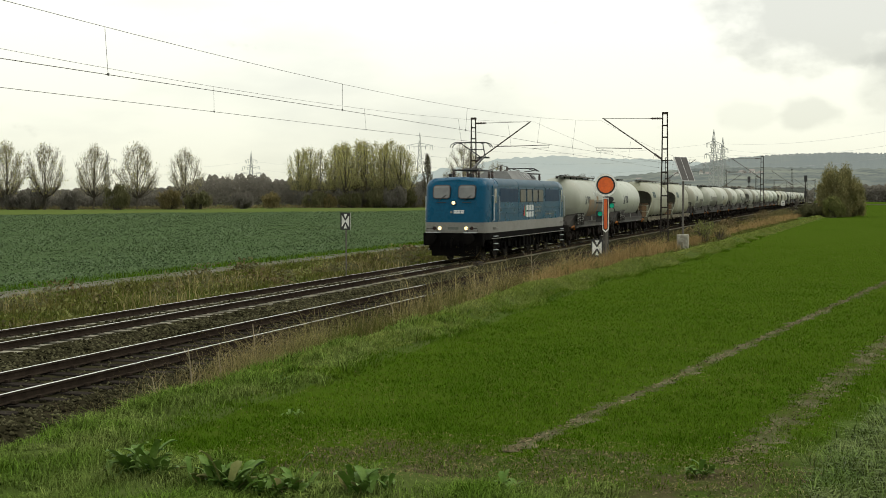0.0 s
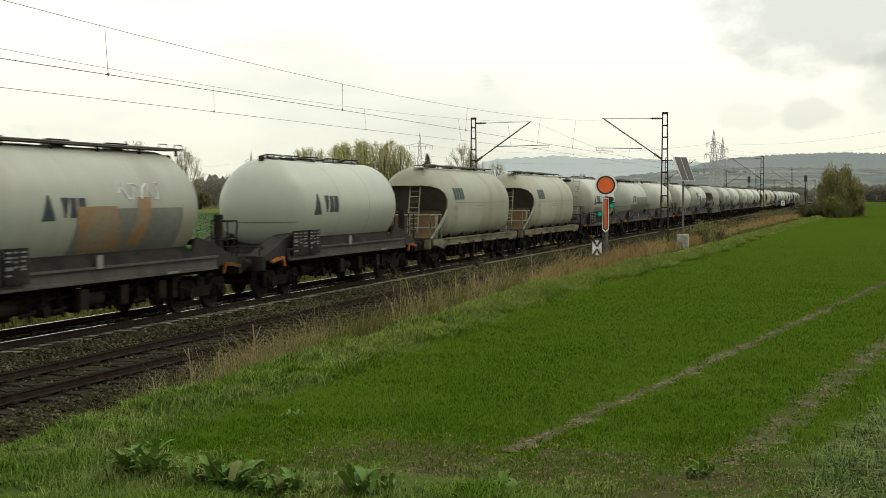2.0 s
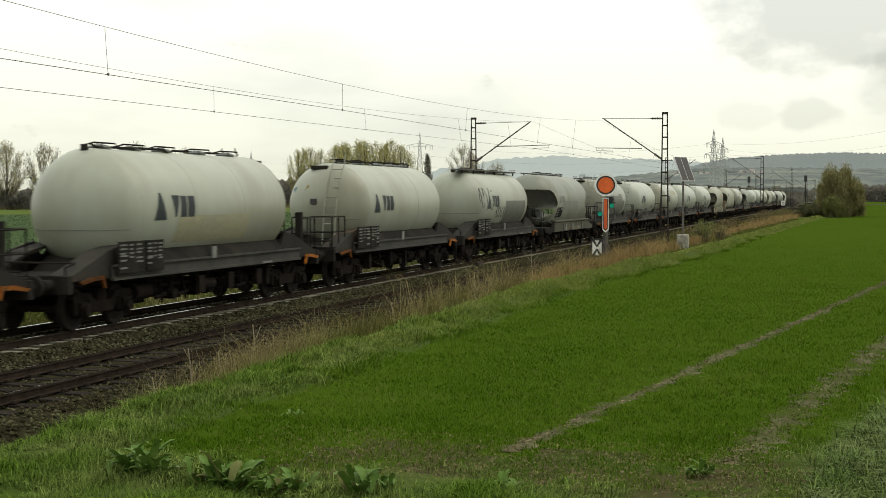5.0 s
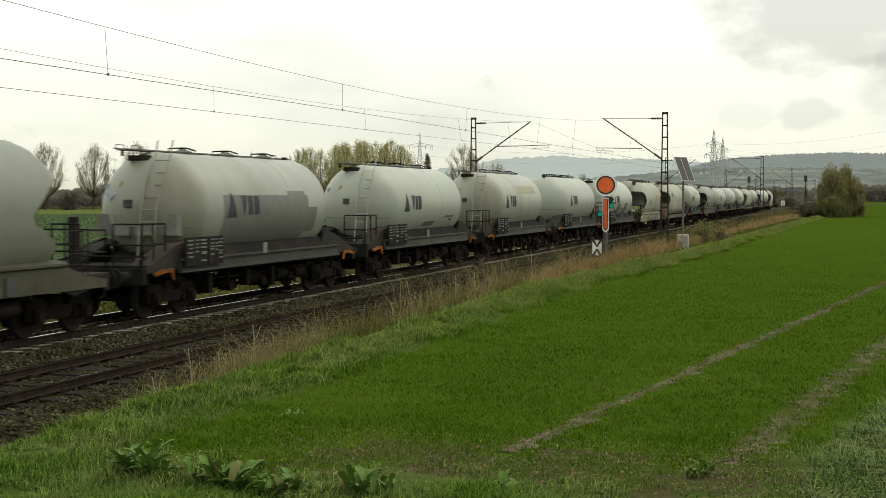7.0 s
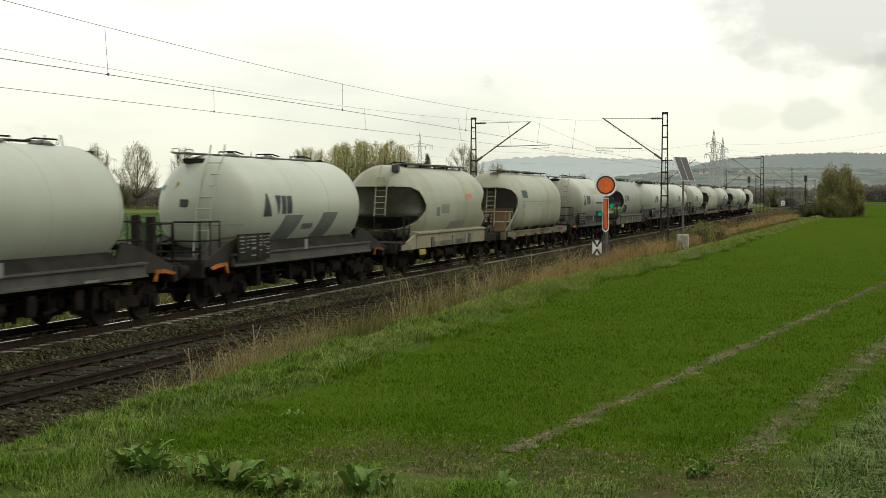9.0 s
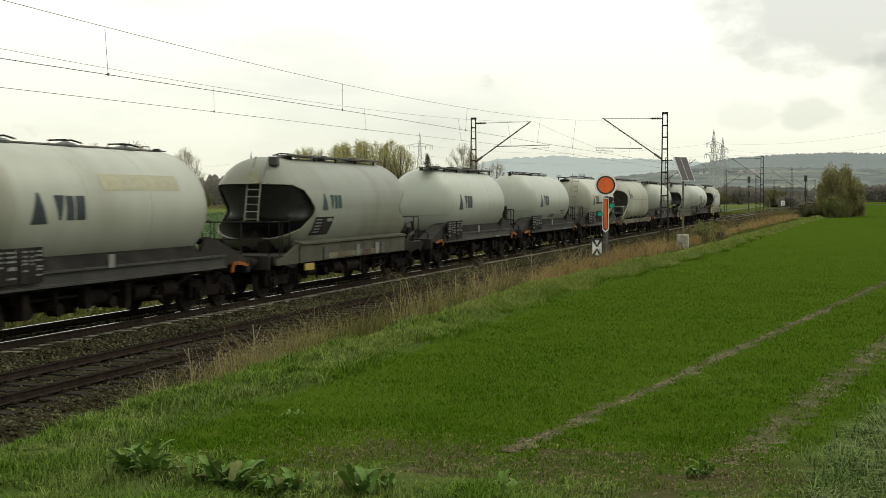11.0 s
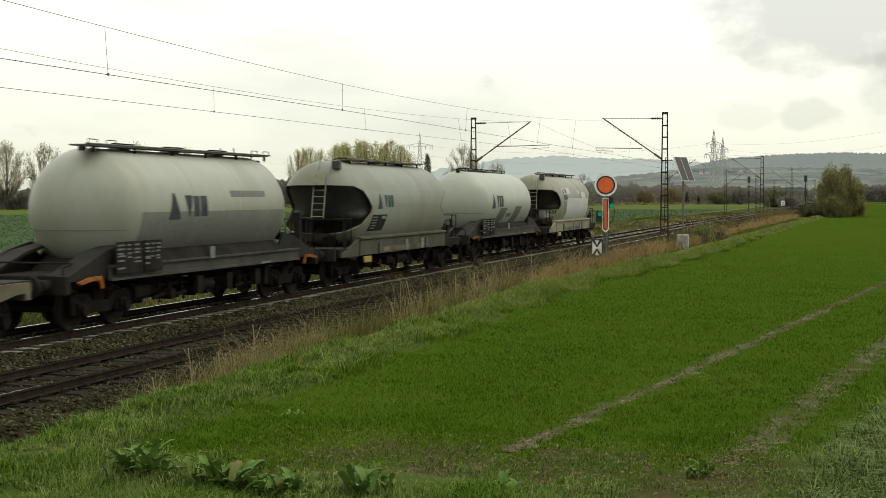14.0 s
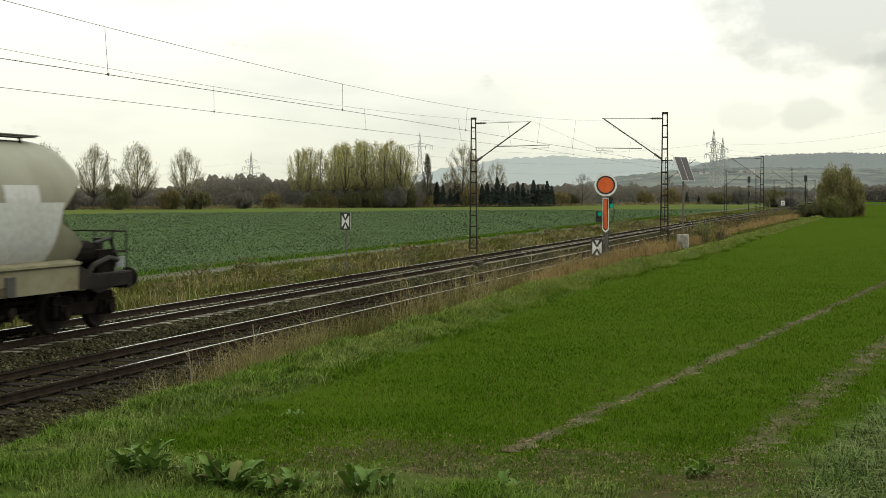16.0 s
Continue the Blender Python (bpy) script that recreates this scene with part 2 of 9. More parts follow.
M["hill_far"] = mat("distant_hill_haze_glow", (0.05, 0.06, 0.06), (0.06, 0.065, 0.06), 0.004, 1.0, fine=0.02, spec=0.0, glow=(0.40, 0.44, 0.425, 0.97))
M["house_wall"] = mat("pale_render", (0.55, 0.54, 0.50), None, 0.2, 0.9)
# roof tiles painted grey instead of red, for the haze before them
M["house_roof"] = mat("haze_greyed_tiles", (0.30, 0.27, 0.25), None, 0.3, 0.9)


# ---- mesh helpers ----
def part(name, bm, material, parent=None, label="", smooth=False, me=None):
    """Links a bmesh (or a mesh) as one object, under its thing if one is given."""
    if me is None:
        me = bpy.data.meshes.new(name)
        bm.to_mesh(me)
        bm.free()
        me.materials.append(material)
        if smooth:
            me.shade_smooth()
    ob = new(name, me)
    if parent:
        ob.parent = parent
    if label:
        ob["label"] = label
    return ob


def empty(name, label, category, group="", m=None):
    ob = new(name)
    if m is not None:
        ob.matrix_basis = m
    return tagged(ob, label, category, group)


def box(bm, x0, x1, y0, y1, z0, z1, m=None):
    v = [bm.verts.new((x, y, z)) for z in (z0, z1) for y in (y0, y1) for x in (x0, x1)]
    for f in ((0, 2, 3, 1), (4, 5, 7, 6), (0, 1, 5, 4), (2, 6, 7, 3), (0, 4, 6, 2), (1, 3, 7, 5)):
        bm.faces.new([v[i] for i in f])
    if m is not None:
        bmesh.ops.transform(bm, matrix=m, verts=v)
    return bm


def bbox(x0, x1, y0, y1, z0, z1, bevel=0.02):
    bm = box(bmesh.new(), x0, x1, y0, y1, z0, z1)
    if bevel:
        bmesh.ops.bevel(bm, geom=bm.edges[:], offset=bevel, segments=2, affect="EDGES", profile=0.6)
    return bm


def tube(bm, a, b, r0, r1=None, n=8, cap=True):
    """A straight, maybe tapered, rod from a to b."""
    r1 = r0 if r1 is None else r1
    a, b = Vector(a), Vector(b)
    q = (b - a).to_track_quat("Z", "Y").to_matrix()
    rings = []
    for p, r in ((a, r0), (b, r1)):
        rings.append([bm.verts.new(p + q @ Vector((r * math.cos(t), r * math.sin(t), 0))) for t in (2 * math.pi * i / n for i in range(n))])
    for i in range(n):
        bm.faces.new((rings[0][i], rings[0][(i + 1) % n], rings[1][(i + 1) % n], rings[1][i]))
    if cap:
        bm.faces.new(rings[0][::-1])
        bm.faces.new(rings[1])
    return bm


def pipe(bm, pts, r, n=6):
    """A bent rod through the points, in one piece."""
    p = [Vector(q) for q in pts]
    side = None
    rings = []
    for k, q in enumerate(p):
        t = (p[min(k + 1, len(p) - 1)] - p[max(k - 1, 0)]).normalized()
        if side is None:
            side = t.orthogonal().normalized()
        side = (side - t * side.dot(t)).normalized()
        up = t.cross(side)
        rings.append([bm.verts.new(q + side * (r * math.cos(a)) + up * (r * math.sin(a))) for a in (2 * math.pi * i / n for i in range(n))])
    for a, b in zip(rings, rings[1:]):
        for i in range(n):
            bm.faces.new((a[i], a[(i + 1) % n], b[(i + 1) % n], b[i]))
    bm.faces.new(rings[0][::-1])
    bm.faces.new(rings[-1])
    return bm


def lathe_x(bm, prof, cy=0.0, cz=0.0, n=40, oval=1.0):
    """Turns a profile of (x, radius) about an axis along x."""
    rings = []
    for x, r in prof:
        if r < 1e-4:
            rings.append([bm.verts.new((x, cy, cz))])
        else:
            rings.append([bm.verts.new((x, cy + r * math.sin(t), cz + oval * r * math.cos(t))) for t in (2 * math.pi * i / n for i in range(n))])
    for a, b in zip(rings, rings[1:]):
        for i in range(n):
            j = (i + 1) % n
            if len(a) == 1:
                bm.faces.new((a[0], b[j], b[i]))
            elif len(b) == 1:
                bm.faces.new((a[i], a[j], b[0]))
            else:
                bm.faces.new((a[i], a[j], b[j], b[i]))
    bmesh.ops.recalc_face_normals(bm, faces=bm.faces[:])
    return bm


def prism_y(bm, poly, y0, y1):
    """A side view polygon of (x, z), drawn out from y0 to y1."""
    a = [bm.verts.new((x, y0, z)) for x, z in poly]
    b = [bm.verts.new((x, y1, z)) for x, z in poly]
    n = len(poly)
    bm.faces.new(a)
    bm.faces.new(b[::-1])
    for i in range(n):
        bm.faces.new((a[i], b[i], b[(i + 1) % n], a[(i + 1) % n]))
    bmesh.ops.recalc_face_normals(bm, faces=bm.faces[:])
    return bm


def prism_x(bm, poly, x0, x1):
    """An end view polygon of (y, z), drawn out from x0 to x1."""
    a = [bm.verts.new((x0, y, z)) for y, z in poly]
    b = [bm.verts.new((x1, y, z)) for y, z in poly]
    n = len(poly)
    bm.faces.new(a)
    bm.faces.new(b[::-1])
    for i in range(n):
        bm.faces.new((a[i], b[i], b[(i + 1) % n], a[(i + 1) % n]))
    bmesh.ops.recalc_face_normals(bm, faces=bm.faces[:])
    return bm


def raw_mesh(name, verts, faces_n, idx, material):
    """A mesh from arrays: vertices, corners per face, and the corners' vertex numbers."""
    me = bpy.data.meshes.new(name)
    me.vertices.add(len(verts))
    me.vertices.foreach_set("co", np.asarray(verts, np.float32).ravel())
    me.loops.add(len(idx))
    me.loops.foreach_set("vertex_index", np.asarray(idx, np.int32))
    me.polygons.add(len(faces_n))
    starts = np.concatenate([[0], np.cumsum(faces_n)[:-1]])
    me.polygons.foreach_set("loop_start", starts.astype(np.int32))
    me.update(calc_edges=True)
    me.validate()
    me.materials.append(material)
    return me


def blades_mesh(name, pts, h, w, lean, material, seed=1, bend=0.5):
    """Grass: every blade is a bent, tapering strip of one quad and one triangle."""
    rng = np.random.default_rng(seed)
    n = len(pts)
    a, d = rng.uniform(0, 2 * np.pi, n), rng.uniform(0, 2 * np.pi, n)
    side = np.stack([np.cos(a), np.sin(a), np.zeros(n)], 1) * (w / 2)[:, None]
    out = np.stack([np.cos(d), np.sin(d), np.zeros(n)], 1) * (h * lean * rng.uniform(0.3, 1.6, n))[:, None]
    up = np.stack([np.zeros(n), np.zeros(n), h], 1)
    mid = pts + up * 0.6 + out * bend * 0.6
    tip = pts + up * (1 - 0.25 * lean) + out * 1.25
    v = np.stack([pts - side, pts + side, mid + side * 0.8, mid - side * 0.8, tip], 1).reshape(-1, 3)
    base = (np.arange(n) * 5)[:, None]
    idx = (base + np.array([[0, 1, 2, 3, 3, 2, 4]])).ravel()
    return raw_mesh(name, v, np.tile([4, 3], n), idx, material)


def leaves_mesh(name, pts, size, material, seed=1, flat=0.0, long=1.6):
    """Leaves or leafy twigs: small four-cornered plates at any tilt."""
    rng = np.random.default_rng(seed)
    n = len(pts)
    u = rng.normal(size=(n, 3))
    u[:, 2] *= 1 - flat
    u /= np.linalg.norm(u, axis=1)[:, None]
    w = rng.normal(size=(n, 3))
    w[:, 2] *= 1 - flat
    w -= u * (w * u).sum(1)[:, None]
    w /= np.linalg.norm(w, axis=1)[:, None]
    s = (size * rng.uniform(0.6, 1.4, n))[:, None]
    v = np.stack([pts - u * s * long / 2, pts + w * s / 2, pts + u * s * long / 2, pts - w * s / 2], 1).reshape(-1, 3)
    idx = np.arange(n * 4)
    return raw_mesh(name, v, np.full(n, 4), idx, material)


VIEW_DIR, VIEW_RIGHT = (0.9584, 0.2855), (0.2855, -0.9584)


def spot(bearing, dist):
    """The place at so many degrees right of the middle of the valley view, that many metres ahead."""
    r = math.tan(radians(bearing)) * dist
    return VIEW_DIR[0] * dist + VIEW_RIGHT[0] * r, VIEW_DIR[1] * dist + VIEW_RIGHT[1] * r


# ---- ground ----
PROFILE = [(-1e5, 0.2), (7.1, 0.2), (7.7, 0.27), (8.7, 0.24), (9.4, 0.0), (10.6, -0.6), (19.9, -0.6), (21.5, -0.52), (27.6, -0.5), (27.9, -0.45), (28.9, -0.45), (29.3, -0.52), (1e5, -0.52)]


def bank_shift(x):
    """How far the field's edge has moved away from the line, along the track."""
    return np.interp(x, [0, 42, 55, 68, 92, 119, 165, 232, 400], [0, 0, 0.8, 1.4, 1.8, 2.5, 3.7, 6.2, 11])


def gz(x, y):
    x, y = np.asarray(x, float), np.asarray(y, float)
    z = np.interp(y, [p[0] for p in PROFILE], [p[1] for p in PROFILE])
    lump = 0.035 * np.sin(x * 1.7 + 1.3 * y) * np.sin(y * 2.1 - 0.6 * x) + 0.02 * np.sin(x * 4.1 - y * 2.3) * np.sin(y * 5.3 + x)
    near = np.clip((60 - np.hypot(x, y)) / 40, 0, 1) * np.where((y < 9.5) | (y > 20.5), 1, 0)
    verge = np.where((y > 6.9) | (x < 12.9 + 4.5 * np.clip(1 - y, 0, 9)), 1.0, 0.35)
    off = y + bank_shift(x) - 8.25
    bank = 0.28 * np.exp(-(off / np.where(off < 0, 0.36, 0.6)) ** 2) * np.clip((x - 18) / 14, 0, 1) * (1 + 0.16 * np.sin(x * 0.9) + 0.16 * np.sin(x * 0.37 + 1))
    return z + lump * near * verge + bank


def region(x, y):
    """Which cover lies at a place of the ground."""
    if y > 29.5:
        d = VIEW_DIR[0] * x + VIEW_DIR[1] * y
        r = (VIEW_RIGHT[0] * x + VIEW_RIGHT[1] * y) / max(d, 1)
        return "meadow" if d > 250 + 240 * max(0, r + 0.32) else "crop"
    if y > 28.9:
        return "verge"
    if y > 27.6:
        return "path"
    if y > 9.4:
        return "rough_verge"
    if 12.7 + 0.35 * math.sin(y * 2.3) < x < 14.5 + 0.4 * math.sin(y * 3.1) and -0.5 < y < 5.6:
        return "soil"
    if y > 7.5 - bank_shift(x) or x < 12.9 + 4.5 * max(0, min(9, 1 - y)):
        return "verge"
    return "field"


def build_ground():
    xs = np.unique(np.concatenate([[-2500, -1200, -600, -300, -150, -80, -40, -20], np.arange(-10, 60, 0.6), np.arange(60, 160, 4), np.arange(160, 600, 20), [600, 800, 1000, 1300, 1700, 2200, 2800, 3500, 4600]]))
    ys = np.unique(np.concatenate([[-3000, -2000, -1200, -700, -400, -200, -100, -60, -40], np.arange(-30, -10, 2), np.arange(-10, 3.6, 0.6), np.arange(3.6, 12, 0.2), [15, 19.6], np.arange(20, 31, 0.5), np.arange(32, 60, 4), np.arange(60, 600, 20), [600, 800, 1100, 1500, 2100, 3000, 4200]]))
    gx, gy = np.meshgrid(xs, ys, indexing="ij")
    v = np.stack([gx, gy, gz(gx, gy)], -1).reshape(-1, 3)
    nx, ny = len(xs), len(ys)
    i, j = np.meshgrid(np.arange(nx - 1), np.arange(ny - 1), indexing="ij")
    a = (i * ny + j).ravel()
    idx = np.stack([a, a + ny, a + ny + 1, a + 1], 1)
    me = raw_mesh("ground", v, np.full(len(a), 4), idx.ravel(), M["field"])
    names = ["field", "verge", "rough_verge", "path", "crop", "meadow", "soil"]
    for k in names[1:]:
        me.materials.append(M[k])
    cx = ((gx[:-1, :-1] + gx[1:, 1:]) / 2).ravel()
    cy = ((gy[:-1, :-1] + gy[1:, 1:]) / 2).ravel()
    me.polygons.foreach_set("material_index", np.array([names.index(region(p, q)) for p, q in zip(cx, cy)], np.int32))
    me.shade_smooth()
    ob = new("ground", me)
    return tagged(ob, "green farmland with fields, grass verges and a gravel path", "ground", kind="structure")


build_ground()


def strip(name, label, material, x0, x1, centre, half, lift=0.008, step=0.16, seed=3):
    """A worn wheel track over the field, with ragged edges."""
    rng = np.random.default_rng(seed)
    xs = np.arange(x0, x1, step)
    c = np.array([centre(x) for x in xs]) + 0.03 * np.sin(xs * 1.1)
    lo, hi = c - half * rng.uniform(0.1, 1.4, len(xs)), c + half * rng.uniform(0.1, 1.4, len(xs))
    rows = np.stack([np.stack([xs, lo, gz(xs, lo) + 0.004], 1), np.stack([xs, c, gz(xs, c) + lift], 1), np.stack([xs, hi, gz(xs, hi) + 0.004], 1)], 1).reshape(-1, 3)
    k = np.arange(len(xs) - 1) * 3
    idx = np.concatenate([np.stack([k, k + 3, k + 4, k + 1], 1), np.stack([k + 1, k + 4, k + 5, k + 2], 1)])
    ob = new(name, raw_mesh(name, rows, np.full(len(idx), 4), idx.ravel(), material))
    return tagged(ob, label, "wheel track", "wheel tracks in the field", "structure")


def tram_a(x): return 3.43 - 0.1444 * (x - 14.7)
def tram_b(x): return 1.03 - 0.1444 * (x - 15.3)


strip("wheel_track", "bare earth wheel track pressed into the green field", M["dry_track"], 14.2, 160, tram_a, 0.17)
strip("wheel_track", "bare earth wheel track pressed into the green field", M["dry_track"], 14.4, 160, tram_b, 0.27, seed=4)


# ---- railway: ballast, tracks ----
TRACK_X0, TRACK_X1 = -40.0, 640.0


def build_ballast():
    prof = [(10.35, -0.62), (11.25, -0.24), (11.5, -0.2), (14.2, -0.2), (14.55, -0.25), (15.3, -0.225), (15.8, -0.16), (15.98, -0.148), (16.12, -0.18), (16.64, -0.182), (16.8, -0.144), (17.5, -0.144), (17.66, -0.182), (18.2, -0.18), (18.3, -0.165), (18.6, -0.18), (18.8, -0.25), (19.75, -0.62)]
    ys = np.unique(np.concatenate([[p[0] for p in prof], np.arange(10.4, 19.7, 0.18)]))
    xs = np.concatenate([np.arange(TRACK_X0, 10, 2), np.arange(10, 60, 0.2), np.arange(60, 120, 1.0), np.arange(120, TRACK_X1 + 1, 10)])
    gx, gy = np.meshgrid(xs, ys, indexing="ij")
    rng = np.random.default_rng(5)
    z = np.interp(gy, [p[0] for p in prof], [p[1] for p in prof])
    z = z + rng.uniform(-0.02, 0.012, z.shape) * ((gy > 10.4) & (gy < 19.7))
    v = np.stack([gx, gy, z], -1).reshape(-1, 3)
    nx, ny = len(xs), len(ys)
    i, j = np.meshgrid(np.arange(nx - 1), np.arange(ny - 1), indexing="ij")
    a = (i * ny + j).ravel()
    idx = np.stack([a, a + ny, a + ny + 1, a + 1], 1).ravel()
    ob = new("ballast_bed", raw_mesh("ballast_bed", v, np.full(len(a), 4), idx, M["ballast"]))
    tagged(ob, "dark brown crushed stone ballast under two railway tracks", "ballast", kind="structure")
    # loose stones, eight faces each
    n = 25000
    d = rng.uniform(0, 1, n)
    px = 14 + 60 * d ** 1.6
    py = np.concatenate([rng.uniform(10.35, 11.6, n // 3), np.where(rng.uniform(0, 1, n - n // 3 - n // 8) < 0.8, rng.uniform(14.1, 15.82, n - n // 3 - n // 8), rng.uniform(16.5, 17.9, n - n // 3 - n // 8)), rng.uniform(11.6, 14.1, n // 8)])
    crib = (py > 15.8) & (py < 18.5)
    ph = (px - TRACK_X0) % 0.65
    px = np.where(crib, px - ph + 0.14 + 0.37 * ph / 0.65, px)
    pz = np.interp(py, [p[0] for p in prof], [p[1] for p in prof]) + 0.004
    s = rng.uniform(0.022, 0.048, n) * (1 + px / 130)
    base = np.array([[1, 0, 0], [0, 1, 0], [-1, 0, 0], [0, -1, 0], [0.2, 0.1, 0.75], [0, 0, -0.6]], float)
    v = base[None] * rng.uniform(0.55, 1.25, (n, 6, 1)) * s[:, None, None] * rng.uniform(0.7, 1.3, (n, 1, 3))
    ang = rng.uniform(0, 6.28, n)
    c, sn = np.cos(ang)[:, None], np.sin(ang)[:, None]
    v = np.stack([v[..., 0] * c - v[..., 1] * sn, v[..., 0] * sn + v[..., 1] * c, v[..., 2]], -1) + np.stack([px, py, pz], 1)[:, None]
    tri = np.array([[0, 1, 4], [1, 2, 4], [2, 3, 4], [3, 0, 4], [1, 0, 5], [2, 1, 5], [3, 2, 5], [0, 3, 5]])
    idx = (np.arange(n)[:, None, None] * 6 + tri[None]).ravel()
    ob2 = new("ballast_stones", raw_mesh("ballast_stones", v.reshape(-1, 3), np.full(n * 8, 3), idx, M["stone"]))
    tagged(ob2, "loose grey-brown crushed stones lying on the track bed", "gravel", kind="stuff")


build_ballast()

RAIL_SECTION = [(-0.0625, -0.154), (0.0625, -0.154), (0.0625, -0.145), (0.012, -0.128), (0.009, -0.05), (0.034, -0.038), (0.034, -0.008), (0.026, -0.003), (-0.026, -0.003), (-0.034, -0.008), (-0.034, -0.038), (-0.009, -0.05), (-0.012, -0.128), (-0.0625, -0.145)]


def sleeper_concrete():
    bm = prism_y(bmesh.new(), [(-0.16, -0.36), (0.16, -0.36), (0.135, -0.157), (-0.135, -0.157)], -1.3, 1.3)
    for v in bm.verts:
        if abs(v.co.y) < 1.4 and v.co.z > -0.2:
            v.co.y *= 0.985
    return bm


def sleeper_wood():
    return bbox(-0.13, 0.13, -1.3, 1.3, -0.33, -0.175, 0.012)


def build_track(name, label, cy, maker, material, pitch):
    tr = tagged(new(name), label, "railway track", "railway tracks", "structure")
    tr.matrix_basis = pose(0, cy, 0)
    for q in (-0.7525, 0.7525):
        rail = part("rail", prism_x(bmesh.new(), [(q + a, b) for a, b in RAIL_SECTION], TRACK_X0, TRACK_X1), M["rail"], tr, "rust-brown steel rail")
        part("running_surface", box(bmesh.new(), TRACK_X0, TRACK_X1, q - 0.027, q + 0.027, -0.006, 0.0), M["rail_top"], rail, "polished bright top of the rail")
    bm = maker()
    me = bpy.data.meshes.new("sleeper")
    bm.to_mesh(me)
    me.materials.append(material)
    rng = random.Random(int(cy * 10))
    xs = [TRACK_X0 + pitch * k for k in range(int((TRACK_X1 - TRACK_X0) / pitch))]
    near = [x for x in xs if x > 14][:150]
    for x in near:
        s = part("sleeper", None, None, tr, me=me)
        s.matrix_basis = pose(x + rng.uniform(-0.015, 0.015), rng.uniform(-0.02, 0.02), 0, 0, 0, rng.uniform(-0.5, 0.5))
    rest = bmesh.new()
    for x in xs:
        if x > near[-1] + 0.1 and x < 420:
            v = [w.co.copy() for w in bm.verts]
            nv = [rest.verts.new(c + Vector((x, 0, 0))) for c in v]
            for f in bm.faces:
                rest.faces.new([nv[w.index] for w in f.verts])
    bm.free()
    far = part("far_sleepers", rest, material, tr)
    far["kind"] = "stuff"
    # rail fastenings on the nearer sleepers, both sides of each rail
    fm = bpy.data.meshes.new("fastening")
    fb = bbox(-0.05, 0.05, -0.035, 0.035, -0.17, -0.115, 0.01)
    fb.to_mesh(fm)
    fb.free()
    fm.materials.append(M["rail"])
    for x in near[:60]:
        for q in (-0.85, -0.655, 0.655, 0.85):
            part("fastening", None, None, tr, me=fm).matrix_basis = pose(x, q, 0)
    return tr


far_track = build_track("far_track", "railway track with light concrete sleepers and worn steel rails", FAR_TRACK, sleeper_concrete, M["concrete"], 0.65)
near_track = build_track("near_track", "railway track with dark tarred wooden sleepers and steel rails", NEAR_TRACK, sleeper_wood, M["old_wood"], 0.68)


def train_magnet(x, y):
    t = empty("track_magnet", "black trackside magnet box fixed beside the rail", "magnet", m=pose(x, y, 0))
    part("housing", bbox(-0.45, 0.45, -0.13, 0.13, -0.16, 0.0, 0.03), M["mast"], t)
    part("bracket", bbox(-0.06, 0.06, -0.4, 0.4, -0.2, -0.15, 0.01), M["dark_metal"], t)


train_magnet(59.4, FAR_TRACK - 1.1)


# ---- overhead line ----
def contact_z(x, near=False):
    """The wires come down towards the near end of the line."""
    if near:
        return float(np.interp(x, [0, 20, 34, 48, 60, 74], [4.98, 5.1, 5.2, 5.24, 5.26, 5.3]))
    return float(np.interp(x, [0, 25, 35, 48, 60, 76], [5.1, 5.23, 5.3, 5.37, 5.46, 5.56]))


def messenger_z(x, posts, low, high):
    for a, b in zip(posts, posts[1:]):
        if a <= x <= b:
            return low + (high - low) * ((x - (a + b) / 2) / ((b - a) / 2)) ** 2
    return high


POSTS_NEAR, POSTS_FAR = [-7, 73.2, 155, 233, 308, 380, 455], [-9, 75.2, 159.5, 237, 314, 388, 460]


